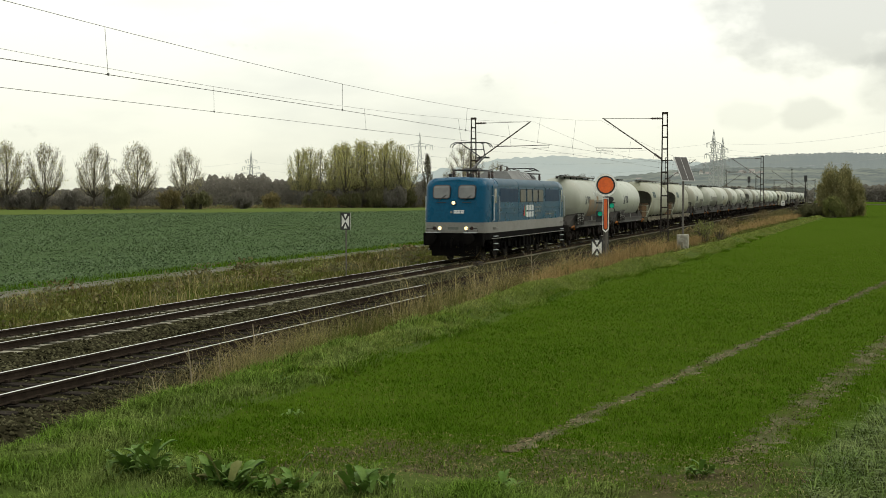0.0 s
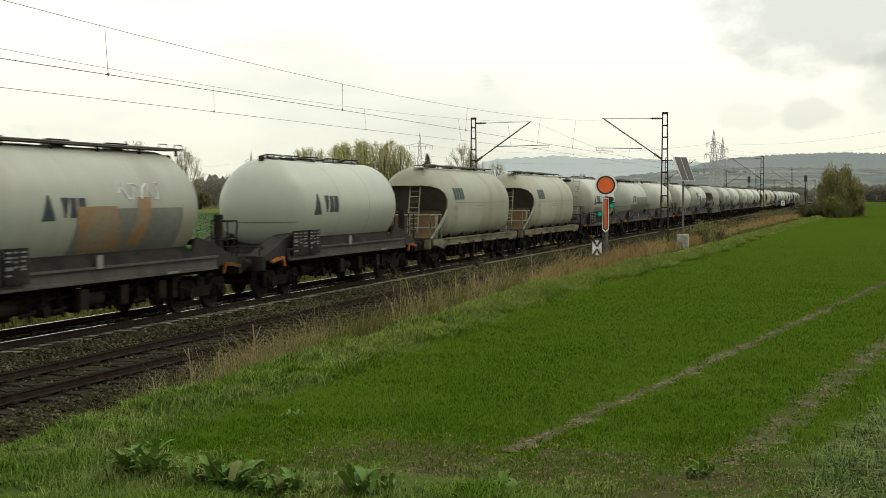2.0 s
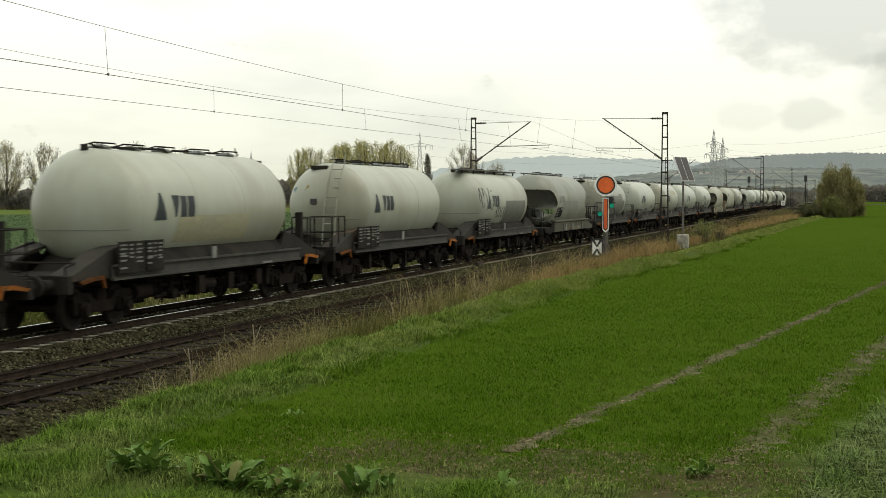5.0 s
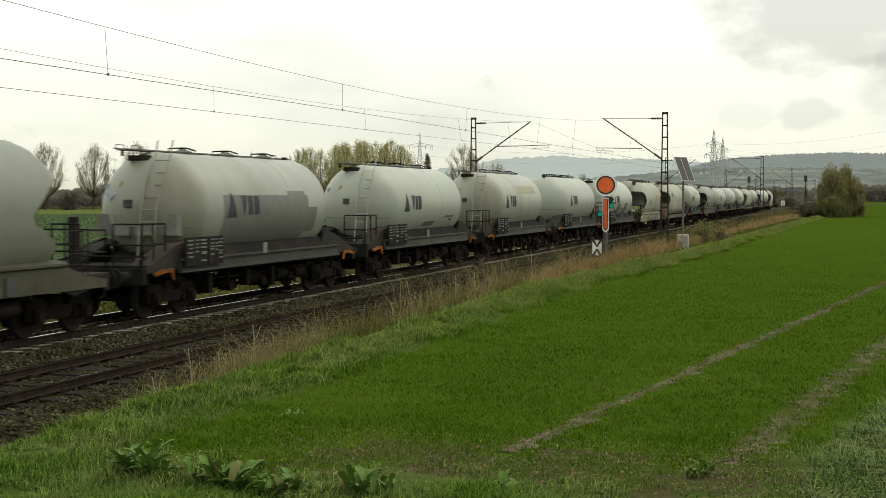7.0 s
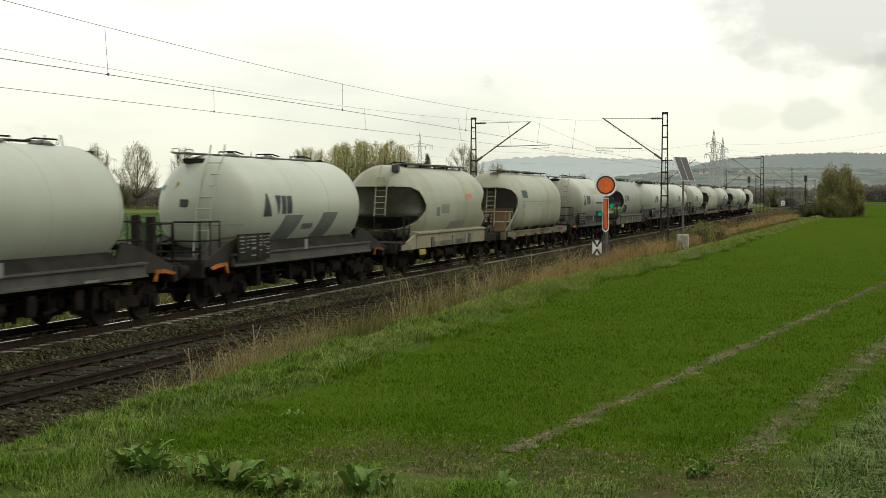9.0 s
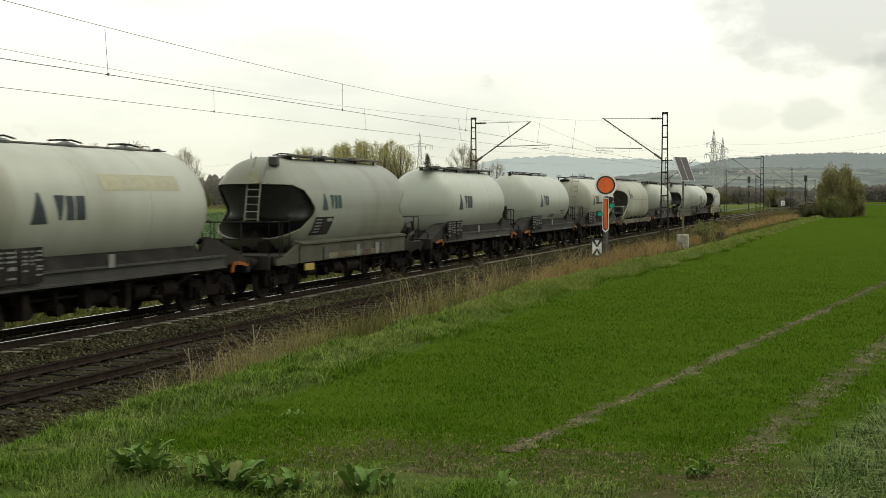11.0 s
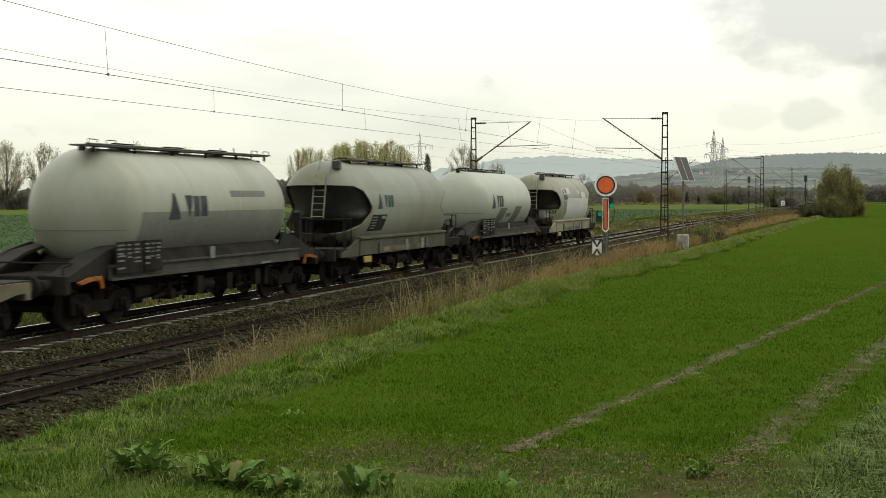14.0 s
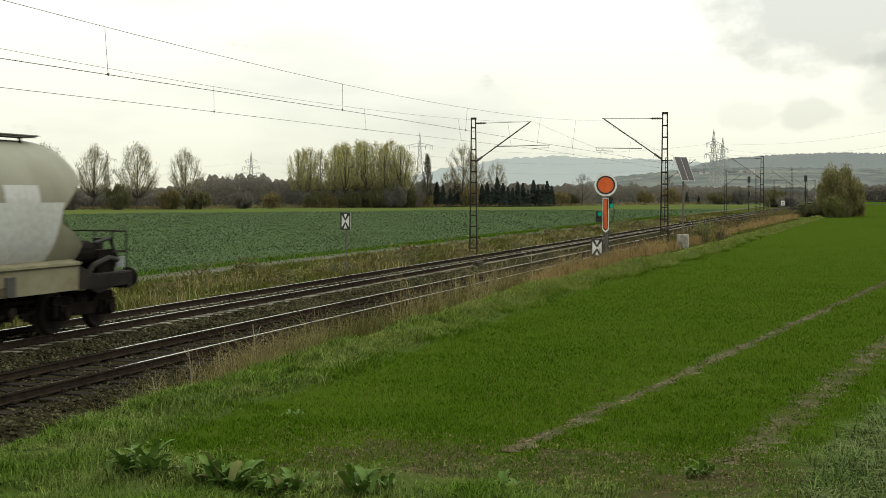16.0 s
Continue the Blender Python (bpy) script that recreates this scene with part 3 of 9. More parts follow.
def catenary_mast(x, y, side, top=7.35):
    """A lattice mast with its cantilever; side is +1 where the arm reaches towards +y."""
    g = empty("catenary_mast", "dark lattice steel catenary mast with cantilever arm beside the track", "mast", "catenary masts along the line", m=pose(x, y, 0))
    base = float(gz(x, y)) - 0.2
    part("foundation", bbox(-0.35, 0.35, -0.3, 0.3, base, base + 0.35, 0.03), M["concrete"], g)
    for sgn in (-1, 1):
        bm = bmesh.new()
        tube(bm, (0, sgn * 0.21, base + 0.3), (0, sgn * 0.12, top), 0.045, 0.035, 6)
        box(bm, -0.09, 0.09, sgn * 0.21 - 0.03, sgn * 0.21 + 0.03, base + 0.3, base + 0.5)
        part("leg", bm, M["mast"], g)
    z = base + 0.75
    while z < top:
        half = 0.21 - 0.09 * (z - base) / (top - base)
        part("rung", box(bmesh.new(), -0.05, 0.05, -half, half, z - 0.035, z + 0.035), M["mast"], g)
        z += 0.62
    part("cap", bbox(-0.06, 0.06, -0.16, 0.16, top - 0.08, top + 0.03, 0.01), M["mast"], g)
    reach = 3.35 * side
    tip = (3.7 if side > 0 else 4.4) * side  # the arm pushes or pulls the wire to its zigzag
    cz = contact_z(x, side > 0)
    arm = part("cantilever", pipe(bmesh.new(), [(0, 0.55 * side, 5.18), (0, reach - 0.05 * side, 7.1)], 0.035), M["galv"], g)
    bm = tube(bmesh.new(), (0, 0.12 * side, 4.88), (0, 0.55 * side, 5.18), 0.04, n=8)
    for k in range(6):
        f = 0.2 + 0.13 * k
        p = Vector((0, 0.12 * side, 4.88)).lerp(Vector((0, 0.55 * side, 5.18)), f)
        tube(bm, p, p + Vector((0, 0.03 * side, 0.015)), 0.075, n=8)
    part("insulator", bm, M["insulator"], arm, "ribbed brown insulator")
    bm = bmesh.new()
    tube(bm, (0, 0.12 * side, 7.05), (0, 0.75 * side, 7.06), 0.035, n=8)
    for k in range(6):
        tube(bm, (0, (0.2 + 0.09 * k) * side, 7.05), (0, (0.23 + 0.09 * k) * side, 7.05), 0.06, n=8)
    part("tie_insulator", bm, M["insulator"], g, "ribbed brown insulator")
    part("tie_rod", tube(bmesh.new(), (0, 0.75 * side, 7.06), (0, reach, 7.1), 0.014, n=5), M["galv"], g)
    part("steady_tube", tube(bmesh.new(), (0, 1.22 * side, cz + 0.17), (0, tip, cz + 0.23), 0.022, n=6), M["galv"], g)
    bm = bmesh.new()
    pipe(bm, [(0, tip - 0.05 * side, cz + 0.23), (0, tip - 0.05 * side, cz + 0.08), (0, tip - 0.9 * side, cz + 0.05), (0, tip - 0.95 * side, cz)], 0.014, 5)
    part("steady_arm", bm, M["galv"], g)
    return g


for x in POSTS_NEAR[1:]:
    catenary_mast(x, NEAR_TRACK - 3.3, 1)
for x in POSTS_FAR[1:]:
    catenary_mast(x, FAR_TRACK + 3.45, -1)


def overhead_line(y, posts, low, high, dropper_xs, zig):
    g = empty("overhead_wire", "thin copper contact wire with sagging carrier wire and droppers", "overhead wire", "overhead wires")

    def cy(x):
        for i, (a, b) in enumerate(zip(posts, posts[1:])):
            if a <= x <= b:
                return y + zig * (1 if i % 2 else -1) * (1 - 2 * (x - a) / (b - a))
        return y

    xs = [posts[0] + 2 * k for k in range(int((posts[-1] - posts[0]) / 2))]
    part("contact_wire", pipe(bmesh.new(), [(x, cy(x), contact_z(x, y < 15)) for x in xs], 0.0075, 4), M["wire"], g)
    part("carrier_wire", pipe(bmesh.new(), [(x, y + (cy(x) - y) * 0.3, messenger_z(x, posts, low, high)) for x in xs], 0.0052, 4), M["wire"], g)
    for x in dropper_xs:
        zc, zm = contact_z(x, y < 15), messenger_z(x, posts, low, high)
        if zm - zc > 0.1:
            part("dropper", tube(bmesh.new(), (x, cy(x), zc - 0.03), (x, y + (cy(x) - y) * 0.3, zm), 0.0045, n=4), M["wire"], g)
            part("clamp", bbox(x - 0.025, x + 0.025, cy(x) - 0.012, cy(x) + 0.012, zc - 0.015, zc + 0.03, 0.0), M["wire"], g)


near_drops = [21.9, 33.9, 46.2, 58, 66] + [73.2 + 10.2 * k for k in range(1, 37)]
far_drops = [35.1, 47.4, 59.8, 69.0] + [75.2 + 10.5 * k for k in range(1, 36)]
overhead_line(NEAR_TRACK, POSTS_NEAR, 5.88, 7.0, near_drops, 0.3)
overhead_line(FAR_TRACK, POSTS_FAR, 6.0, 7.08, far_drops, -0.3)


# ---- signals and signs beside the line ----
def distant_signal(x, y):
    """Its plates face the traffic on the near track, towards -x."""
    g = empty("distant_signal", "railway distant signal with orange disc, orange arrow wing and green lamps", "railway signal", m=pose(x, y, 0, 0, 0, 8))
    base = float(gz(x, y)) - 0.3
    part("post", tube(bmesh.new(), (0.12, -0.02, base), (0.12, -0.02, 3.0), 0.075, n=10), M["galv"], g)
    part("foundation", bbox(-0.15, 0.4, -0.25, 0.25, base, base + 0.3, 0.03), M["concrete"], g)
    plate = part("disc", tube(bmesh.new(), (-0.03, 0.0, 3.42), (0.0, 0.0, 3.42), 0.40, n=48), M["orange_paint"], g, "orange disc with black line and white rim")
    bm = bmesh.new()
    for a, b, x0, x1 in ((0.405, 0.49, -0.035, 0.005),):
        ring_prism(bm, a, b, x0, x1, 3.42)
    part("rim", bm, M["white_paint"], plate)
    bm = bmesh.new()
    ring_prism(bm, 0.34, 0.408, -0.04, 0.004, 3.42)
    part("black_ring", bm, M["black_paint"], plate)
    # arrow-shaped wing below the disc
    def wing(w, z0, z1, tip, x0, x1):
        return prism_x(bmesh.new(), [(-w, z1), (w, z1), (w, z0), (0, z0 - tip), (-w, z0)], x0, x1)
    wp = part("wing", wing(0.135, 1.48, 2.87, 0.13, -0.02, 0.0), M["white_paint"], g, "orange pointed bar with white border")
    part("border_line", wing(0.098, 1.52, 2.83, 0.09, -0.026, -0.01), M["black_paint"], wp)
    part("orange_bar", wing(0.068, 1.55, 2.8, 0.06, -0.032, -0.015), M["orange_paint"], wp)
    part("arm", bbox(0.0, 0.1, -0.42, 0.42, 2.62, 2.68, 0.01), M["dark_metal"], g)
    for yy, zz, on in ((-0.24, 2.8, False), (-0.27, 2.53, True), (0.24, 2.17, True), (0.26, 1.92, False)):
        lamp = part("lamp", tube(bmesh.new(), (-0.12, yy, zz), (0.12, yy, zz), 0.11, n=20), M["black_paint"], g)
        bm = tube(bmesh.new(), (-0.22, yy, zz), (-0.11, yy, zz), 0.125, n=20, cap=False)
        part("hood", bm, M["black_paint"], lamp)
        part("lens", tube(bmesh.new(), (-0.135, yy, zz), (-0.12, yy, zz), 0.10, n=20), M["green_glass"] if on else M["dark_metal"], lamp, "green glass lens" if on else "")
    for y0 in (-0.12, 0.3):
        part("back_plate", bbox(0.0, 0.05, y0 - 0.12, y0 + 0.12, 1.8 if y0 > 0 else 2.42, 2.3 if y0 > 0 else 2.92, 0.01), M["black_paint"], g)
    bm = pipe(bmesh.new(), [(0.15, -0.25, 2.6), (0.15, -0.38, 2.35), (0.15, -0.36, 2.0), (0.15, -0.12, 1.6), (0.15, -0.11, 0.6)], 0.018, 6)
    part("cable", bm, M["black_paint"], g)
    part("ladder_rail", tube(bmesh.new(), (0.22, 0.1, base + 0.2), (0.22, 0.1, 2.9), 0.018, n=6), M["galv"], g)
    part("drive_box", bbox(0.06, 0.24, -0.14, 0.1, 0.5, 0.85, 0.02), M["dark_metal"], g)
    return g


def ring_prism(bm, r0, r1, x0, x1, cz, n=48):
    q = []
    for x in (x0, x1):
        for r in (r0, r1):
            q.append([bm.verts.new((x, r * math.sin(t), cz + r * math.cos(t))) for t in (2 * math.pi * i / n for i in range(n))])
    for i in range(n):
        j = (i + 1) % n
        for a, b in ((0, 1), (1, 3), (3, 2), (2, 0)):
            bm.faces.new((q[a][i], q[a][j], q[b][j], q[b][i]))
    bmesh.ops.recalc_face_normals(bm, faces=bm.faces[:])
    return bm


distant_signal(59.4, 10.3)


def marker_board(x, y, z0, w, h, label, turn=0.0):
    """White board with two black angles whose points meet."""
    g = empty("marker_board", label, "sign", "distant signal marker boards", m=pose(x, y, 0, 0, 0, turn))
    base = float(gz(x, y)) - 0.25
    part("post", tube(bmesh.new(), (0.05, 0, base), (0.05, 0, z0 + h * 0.9), 0.03, n=8), M["galv"], g)
    b = part("board", bbox(-0.012, 0.012, -w / 2, w / 2, z0, z0 + h, 0.004), M["white_paint"], g)
    t = h * 0.085
    bm = bmesh.new()
    for y0, y1, za, zb in ((-w / 2, w / 2, z0, z0 + t * 0.9), (-w / 2, w / 2, z0 + h - t * 0.9, z0 + h), (-w / 2, -w / 2 + t * 0.9, z0, z0 + h), (w / 2 - t * 0.9, w / 2, z0, z0 + h)):
        box(bm, -0.019, -0.008, y0, y1, za, zb)
    part("border", bm, M["black_paint"], b)
    mid = z0 + h / 2
    for up in (1, -1):
        bm = bmesh.new()
        zo = mid + up * h * 0.44
        s = w * 0.3
        for sg in (1, -1):
            prism_x(bm, [(0, mid + up * 0.01), (0, mid + up * h * 0.16), (sg * (w * 0.46 - s * 0.9), zo), (sg * w * 0.46, zo)], -0.021 - 0.001 * (sg + 1), -0.008)
        part("black_angle", bm, M["black_paint"], b)
    return g


marker_board(54.4, 20.5, 1.52, 0.46, 0.72, "white marker board with black angles on a slim post", -4)
marker_board(57.6, 10.35, 0.38, 0.5, 0.74, "low white marker board with black angles beside the signal", 6)


def solar_mast(x, y):
    g = empty("solar_panel_mast", "tilted double solar panel on a steel pole in a concrete block", "solar panel", m=pose(x, y, 0))
    base = float(gz(x, y))
    part("pole", tube(bmesh.new(), (0, 0, base), (0, 0, 4.15), 0.055, n=10), M["galv"], g)
    blk = part("concrete_block", bbox(-0.25, 0.25, -0.29, 0.29, base - 0.2, 0.98, 0.05), M["concrete_pale"], g)
    part("cover", bbox(-0.265, -0.25, -0.02, 0.2, 0.3, 0.62, 0.006), M["concrete"], blk)
    frame_m = Matrix(((0.866, 0.203, -0.457, -0.05), (-0.5, 0.351, -0.79, -0.05), (0.0, 0.914, 0.405, 4.32), (0, 0, 0, 1)))
    fr = part("panel_frame", bbox(-0.54, 0.54, -0.68, 0.68, -0.02, 0.02, 0.008), M["alu"], g)
    fr.matrix_basis = frame_m
    for sx in (-0.26, 0.26):
        p = part("panel", bbox(sx - 0.235, sx + 0.235, -0.65, 0.65, 0.018, 0.028, 0.0), M["solar"], fr, "dark glass solar cells")
        p2 = part("rear_sheet", bbox(sx - 0.235, sx + 0.235, -0.65, 0.65, -0.03, -0.019, 0.0), M["solar"], fr)
    part("brace", pipe(bmesh.new(), [(0, 0, 3.9), (0.12, 0.02, 4.25)], 0.03), M["galv"], g)
    part("clamp", bbox(-0.08, 0.08, -0.08, 0.08, 3.85, 4.1, 0.01), M["galv"], g)
    return g


solar_mast(70.9, 8.3)


def far_signal(x, y, h):
    g = empty("light_signal", "slim dark light signal standing far along the line", "railway signal", "far signals", m=pose(x, y, 0))
    base = float(gz(x, y)) - 0.2
    part("post", tube(bmesh.new(), (0, 0, base), (0, 0, h), 0.09, n=8), M["mast"], g)
    part("head", bbox(-0.12, 0.12, -0.3, 0.3, h - 1.3, h, 0.03), M["black_paint"], g)
    part("lower_head", bbox(-0.12, 0.12, -0.25, 0.25, h - 4.4, h - 3.2, 0.03), M["black_paint"], g)
    part("basket", bbox(-0.1, 0.5, -0.35, 0.35, h - 2.2, h - 2.1, 0.0), M["mast"], g)


far_signal(300, 21.2, 7.1)
far_signal(297, 9.4, 7.2)


def kilometre_board(x, y):
    g = empty("trackside_board", "small white trackside board with black marks on a post", "sign", m=pose(x, y, 0))
    base = float(gz(x, y)) - 0.2
    part("post", tube(bmesh.new(), (0.05, 0, base), (0.05, 0, 2.0), 0.04, n=6), M["galv"], g)
    b = part("board", bbox(-0.02, 0.02, -0.27, 0.27, 1.45, 2.2, 0.01), M["white_paint"], g)
    for z in (1.62, 1.9):
        part("bar", bbox(-0.03, -0.015, -0.14, 0.14, z, z + 0.12, 0.0), M["black_paint"], b)


kilometre_board(221, 10.4)


# ---- train materials ----
M["loco_blue"] = mat("loco_mid_blue", (0.0006, 0.0490, 0.0960), (0.0012, 0.0525, 0.1010), 0.8, 0.28, fine=12, spec=0.08, c3=(0.0018, 0.0420, 0.0800), c3_scale=0.5)
M["loco_navy"] = mat("loco_navy_blue", (0.0008, 0.0200, 0.0520), (0.0016, 0.0222, 0.0550), 0.8, 0.4, fine=12, spec=0.05)
M["loco_roof"] = mat("loco_blue_roof", (0.0060, 0.0450, 0.0760), (0.0110, 0.0480, 0.0740), 0.7, 0.5, fine=10, spec=0.22)
M["loco_stripe"] = mat("loco_pale_grey_band", (0.1539, 0.1539, 0.1367), (0.1332, 0.1307, 0.1147), 0.9, 0.5, fine=12)
M["loco_black"] = mat("loco_sooty_frame", (0.0030, 0.0030, 0.0029), (0.0060, 0.0054, 0.0048), 2.0, 0.8, fine=20, spec=0.02)
M["loco_grey"] = mat("loco_roof_grey", (0.092, 0.094, 0.090), (0.070, 0.070, 0.064), 1.5, 0.6, fine=14)
M["panto"] = mat("pantograph_steel", (0.045, 0.043, 0.04), None, 3, 0.55, metal=0.5)
M["glass"] = mat("tinted_window_glass", (0.0772, 0.0796, 0.0725), (0.0577, 0.0601, 0.0554), 0.9, 0.12, fine=3, spec=0.8)
M["curtain"] = mat("curtained_window_glass", (0.093, 0.088, 0.069), (0.074, 0.072, 0.057), 1.2, 0.35, fine=4, spec=0.15)
M["rubber"] = mat("black_rubber", (0.012, 0.012, 0.012), None, 5, 0.7)
M["white_mark"] = mat("white_lettering_film", (0.52, 0.54, 0.53), None, 4, 0.5)
M["red_mark"] = mat("red_logo_film", (0.42, 0.02, 0.02), None, 4, 0.5)
M["green_mark"] = mat("green_logo_film", (0.03, 0.28, 0.10), None, 4, 0.5)
M["headlight"] = mat("lit_headlamp", (1.0, 0.85, 0.55), None, 4, 0.2, glow=(1.0, 0.74, 0.34, 1.7))
M["tail_lens"] = mat("dark_tail_lens", (0.03, 0.008, 0.006), None, 4, 0.2)
M["handrail"] = mat("grey_handrail", (0.42, 0.44, 0.44), None, 5, 0.45, metal=0.3)
M["tank_cool"] = mat("cool_grey_tank_paint", (0.268, 0.282, 0.226), (0.240, 0.251, 0.199), 0.45, 0.40, fine=2.2, grains=(0.95, 1.04), spec=0.35, vary=0.10, stretch=(0.8, 0.7, 0.4), c3=(0.165, 0.160, 0.112), c3_scale=0.5, c3_at=(0.5, 0.74), bump=0.05)
M["tank_pale"] = mat("pale_tank_paint", (0.2853, 0.3068, 0.2499), (0.2628, 0.2816, 0.2280), 0.4, 0.38, fine=2.2, grains=(0.965, 1.03), spec=0.35, vary=0.06, stretch=(0.8, 0.7, 0.4), c3=(0.2034, 0.2034, 0.1532), c3_scale=0.5, c3_at=(0.60, 0.9))
M["tank_beige"] = mat("beige_hopper_paint", (0.2476, 0.2589, 0.1939), (0.2193, 0.2233, 0.1630), 0.5, 0.5, fine=2.2, grains=(0.965, 1.03), spec=0.3, vary=0.06, stretch=(0.8, 0.7, 0.4), c3=(0.1419, 0.1400, 0.0811), c3_scale=0.6, c3_at=(0.5, 0.74))
M["tank_olive"] = mat("grimy_hopper_paint", (0.1863, 0.1890, 0.1404), (0.1620, 0.1620, 0.1152), 0.5, 0.5, fine=2.2, grains=(0.965, 1.03), spec=0.3, vary=0.10, stretch=(0.8, 0.7, 0.4), c3=(0.1064, 0.0948, 0.0572), c3_scale=0.6, c3_at=(0.5, 0.74))
M["tank_light"] = mat("light_hopper_paint", (0.1656, 0.1794, 0.1412), (0.1479, 0.1589, 0.1228), 0.5, 0.45, fine=2.2, grains=(0.965, 1.03), spec=0.3, vary=0.06, stretch=(0.8, 0.7, 0.4), c3=(0.1109, 0.1063, 0.0675), c3_scale=0.6, c3_at=(0.5, 0.74))
M["cavity"] = mat("grey_hopper_end_wall", (0.1843, 0.1836, 0.1429), (0.1360, 0.1339, 0.1005), 0.8, 0.8, fine=10, c3=(0.0680, 0.0523, 0.0339), c3_scale=0.6)
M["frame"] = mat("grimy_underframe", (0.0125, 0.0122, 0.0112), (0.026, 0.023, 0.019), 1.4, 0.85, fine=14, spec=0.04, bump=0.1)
M["sill_grey"] = mat("dusty_black_side_sill", (0.034, 0.034, 0.030), (0.052, 0.050, 0.042), 0.8, 0.7, fine=10, spec=0.2, vary=0.35, c3=(0.022, 0.020, 0.017), c3_scale=0.6)
M["cavity_light"] = mat("light_grey_hopper_end_wall", (0.240, 0.240, 0.205), (0.195, 0.195, 0.165), 0.8, 0.7, fine=10, spec=0.3, c3=(0.10, 0.09, 0.07), c3_scale=0.7, c3_at=(0.55, 0.75))
M["cavity_dark"] = mat("blackish_brown_end_wall", (0.020, 0.018, 0.014), (0.034, 0.029, 0.021), 0.8, 0.7, fine=10, c3=(0.014, 0.011, 0.008), c3_scale=0.6)
M["cavity_steel"] = mat("dark_steel_hopper_end_wall", (0.075, 0.077, 0.070), (0.055, 0.055, 0.050), 0.8, 0.45, fine=10, spec=0.4, c3=(0.03, 0.028, 0.024), c3_scale=0.6)
M["rust_stand_in"] = mat("rust_brown_slope_plate", (0.085, 0.052, 0.026), (0.060, 0.040, 0.022), 1.2, 0.85, fine=10, spec=0.1, c3=(0.035, 0.026, 0.018), c3_scale=0.9)
M["sill_sand"] = mat("sandy_side_sill", (0.205, 0.192, 0.125), (0.160, 0.148, 0.092), 1.0, 0.7, fine=8, spec=0.2, c3=(0.085, 0.070, 0.040), c3_scale=0.7, c3_at=(0.55, 0.75))
M["saddle"] = mat("grey_brown_saddle", (0.0150, 0.0142, 0.0120), (0.0240, 0.0210, 0.0165), 1.0, 0.8, fine=10, spec=0.15, vary=0.35, c3=(0.052, 0.033, 0.020), c3_scale=0.7)
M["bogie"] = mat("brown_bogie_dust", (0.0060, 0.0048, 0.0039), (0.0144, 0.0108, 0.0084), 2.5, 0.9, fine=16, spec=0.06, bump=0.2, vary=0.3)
M["wheel"] = mat("wheel_steel", (0.012, 0.010, 0.009), (0.022, 0.018, 0.015), 3, 0.8, fine=16, spec=0.1)
M["logo"] = mat("faded_dark_logo", (0.0239, 0.0309, 0.0337), (0.0421, 0.0477, 0.0491), 2.0, 0.5, fine=8, spec=0.08)
M["logo_teal"] = mat("faded_teal_logo", (0.0230, 0.0465, 0.0435), (0.0405, 0.0620, 0.0560), 2.0, 0.5, fine=8, spec=0.08)
M["logo_brown"] = mat("brown_leaf_logo", (0.060, 0.042, 0.032), None, 2.0, 0.5, spec=0.1)
M["patch_grey"] = mat("grey_repaint_patch", (0.118, 0.122, 0.104), (0.140, 0.143, 0.122), 0.6, 0.5, fine=8, vary=0.2, spec=0.2)
M["patch_olive"] = mat("olive_grey_repaint_patch", (0.100, 0.104, 0.080), (0.125, 0.126, 0.098), 0.6, 0.5, fine=8, vary=0.2, spec=0.2)
M["patch_dark"] = mat("dark_repaint_patch", (0.088, 0.098, 0.088), (0.112, 0.120, 0.106), 0.6, 0.5, fine=8, spec=0.2)
M["patch_pale"] = mat("pale_repaint_patch", (0.3760, 0.3880, 0.3680), (0.3440, 0.3520, 0.3280), 0.6, 0.45, fine=8, spec=0.2)
M["patch_brown"] = mat("brown_smeared_paint", (0.205, 0.115, 0.045), (0.165, 0.140, 0.098), 0.9, 0.55, fine=8, spec=0.2)
M["patch_yellow"] = mat("yellowish_repaint_patch", (0.2780, 0.2680, 0.1720), (0.2560, 0.2500, 0.1760), 0.8, 0.5, fine=8, spec=0.2)
M["scrawl"] = mat("blue_grey_scrawl_paint", (0.20, 0.30, 0.34), None, 2, 0.5)
M["orange_bracket"] = mat("orange_bracket_paint", (0.26, 0.078, 0.006), (0.085, 0.040, 0.012), 4, 0.7, fine=14, vary=0.6, spec=0.1)
M["yellow_mark"] = mat("yellow_warning_paint", (0.2800, 0.2100, 0.0245), None, 4, 0.6)
M["red_square"] = mat("rust_red_emblem", (0.42, 0.10, 0.04), None, 3, 0.5)
M["sill"] = mat("grimy_side_sill", (0.0587, 0.0590, 0.0384), (0.0437, 0.0431, 0.0275), 1.2, 0.7, fine=8, spec=0.2, c3=(0.0137, 0.0130, 0.0085), c3_scale=0.6)
M["sill_beige"] = mat("rusty_beige_sill", (0.1366, 0.1271, 0.0779), (0.0964, 0.0861, 0.0530), 1.0, 0.7, fine=8, spec=0.2, c3=(0.0442, 0.0262, 0.0140), c3_scale=0.8, c3_at=(0.5, 0.66))
M["dim_mark"] = mat("dimmed_white_marks", (0.1392, 0.1434, 0.1269), (0.0901, 0.0942, 0.0819), 3, 0.6)
TRAIN = []


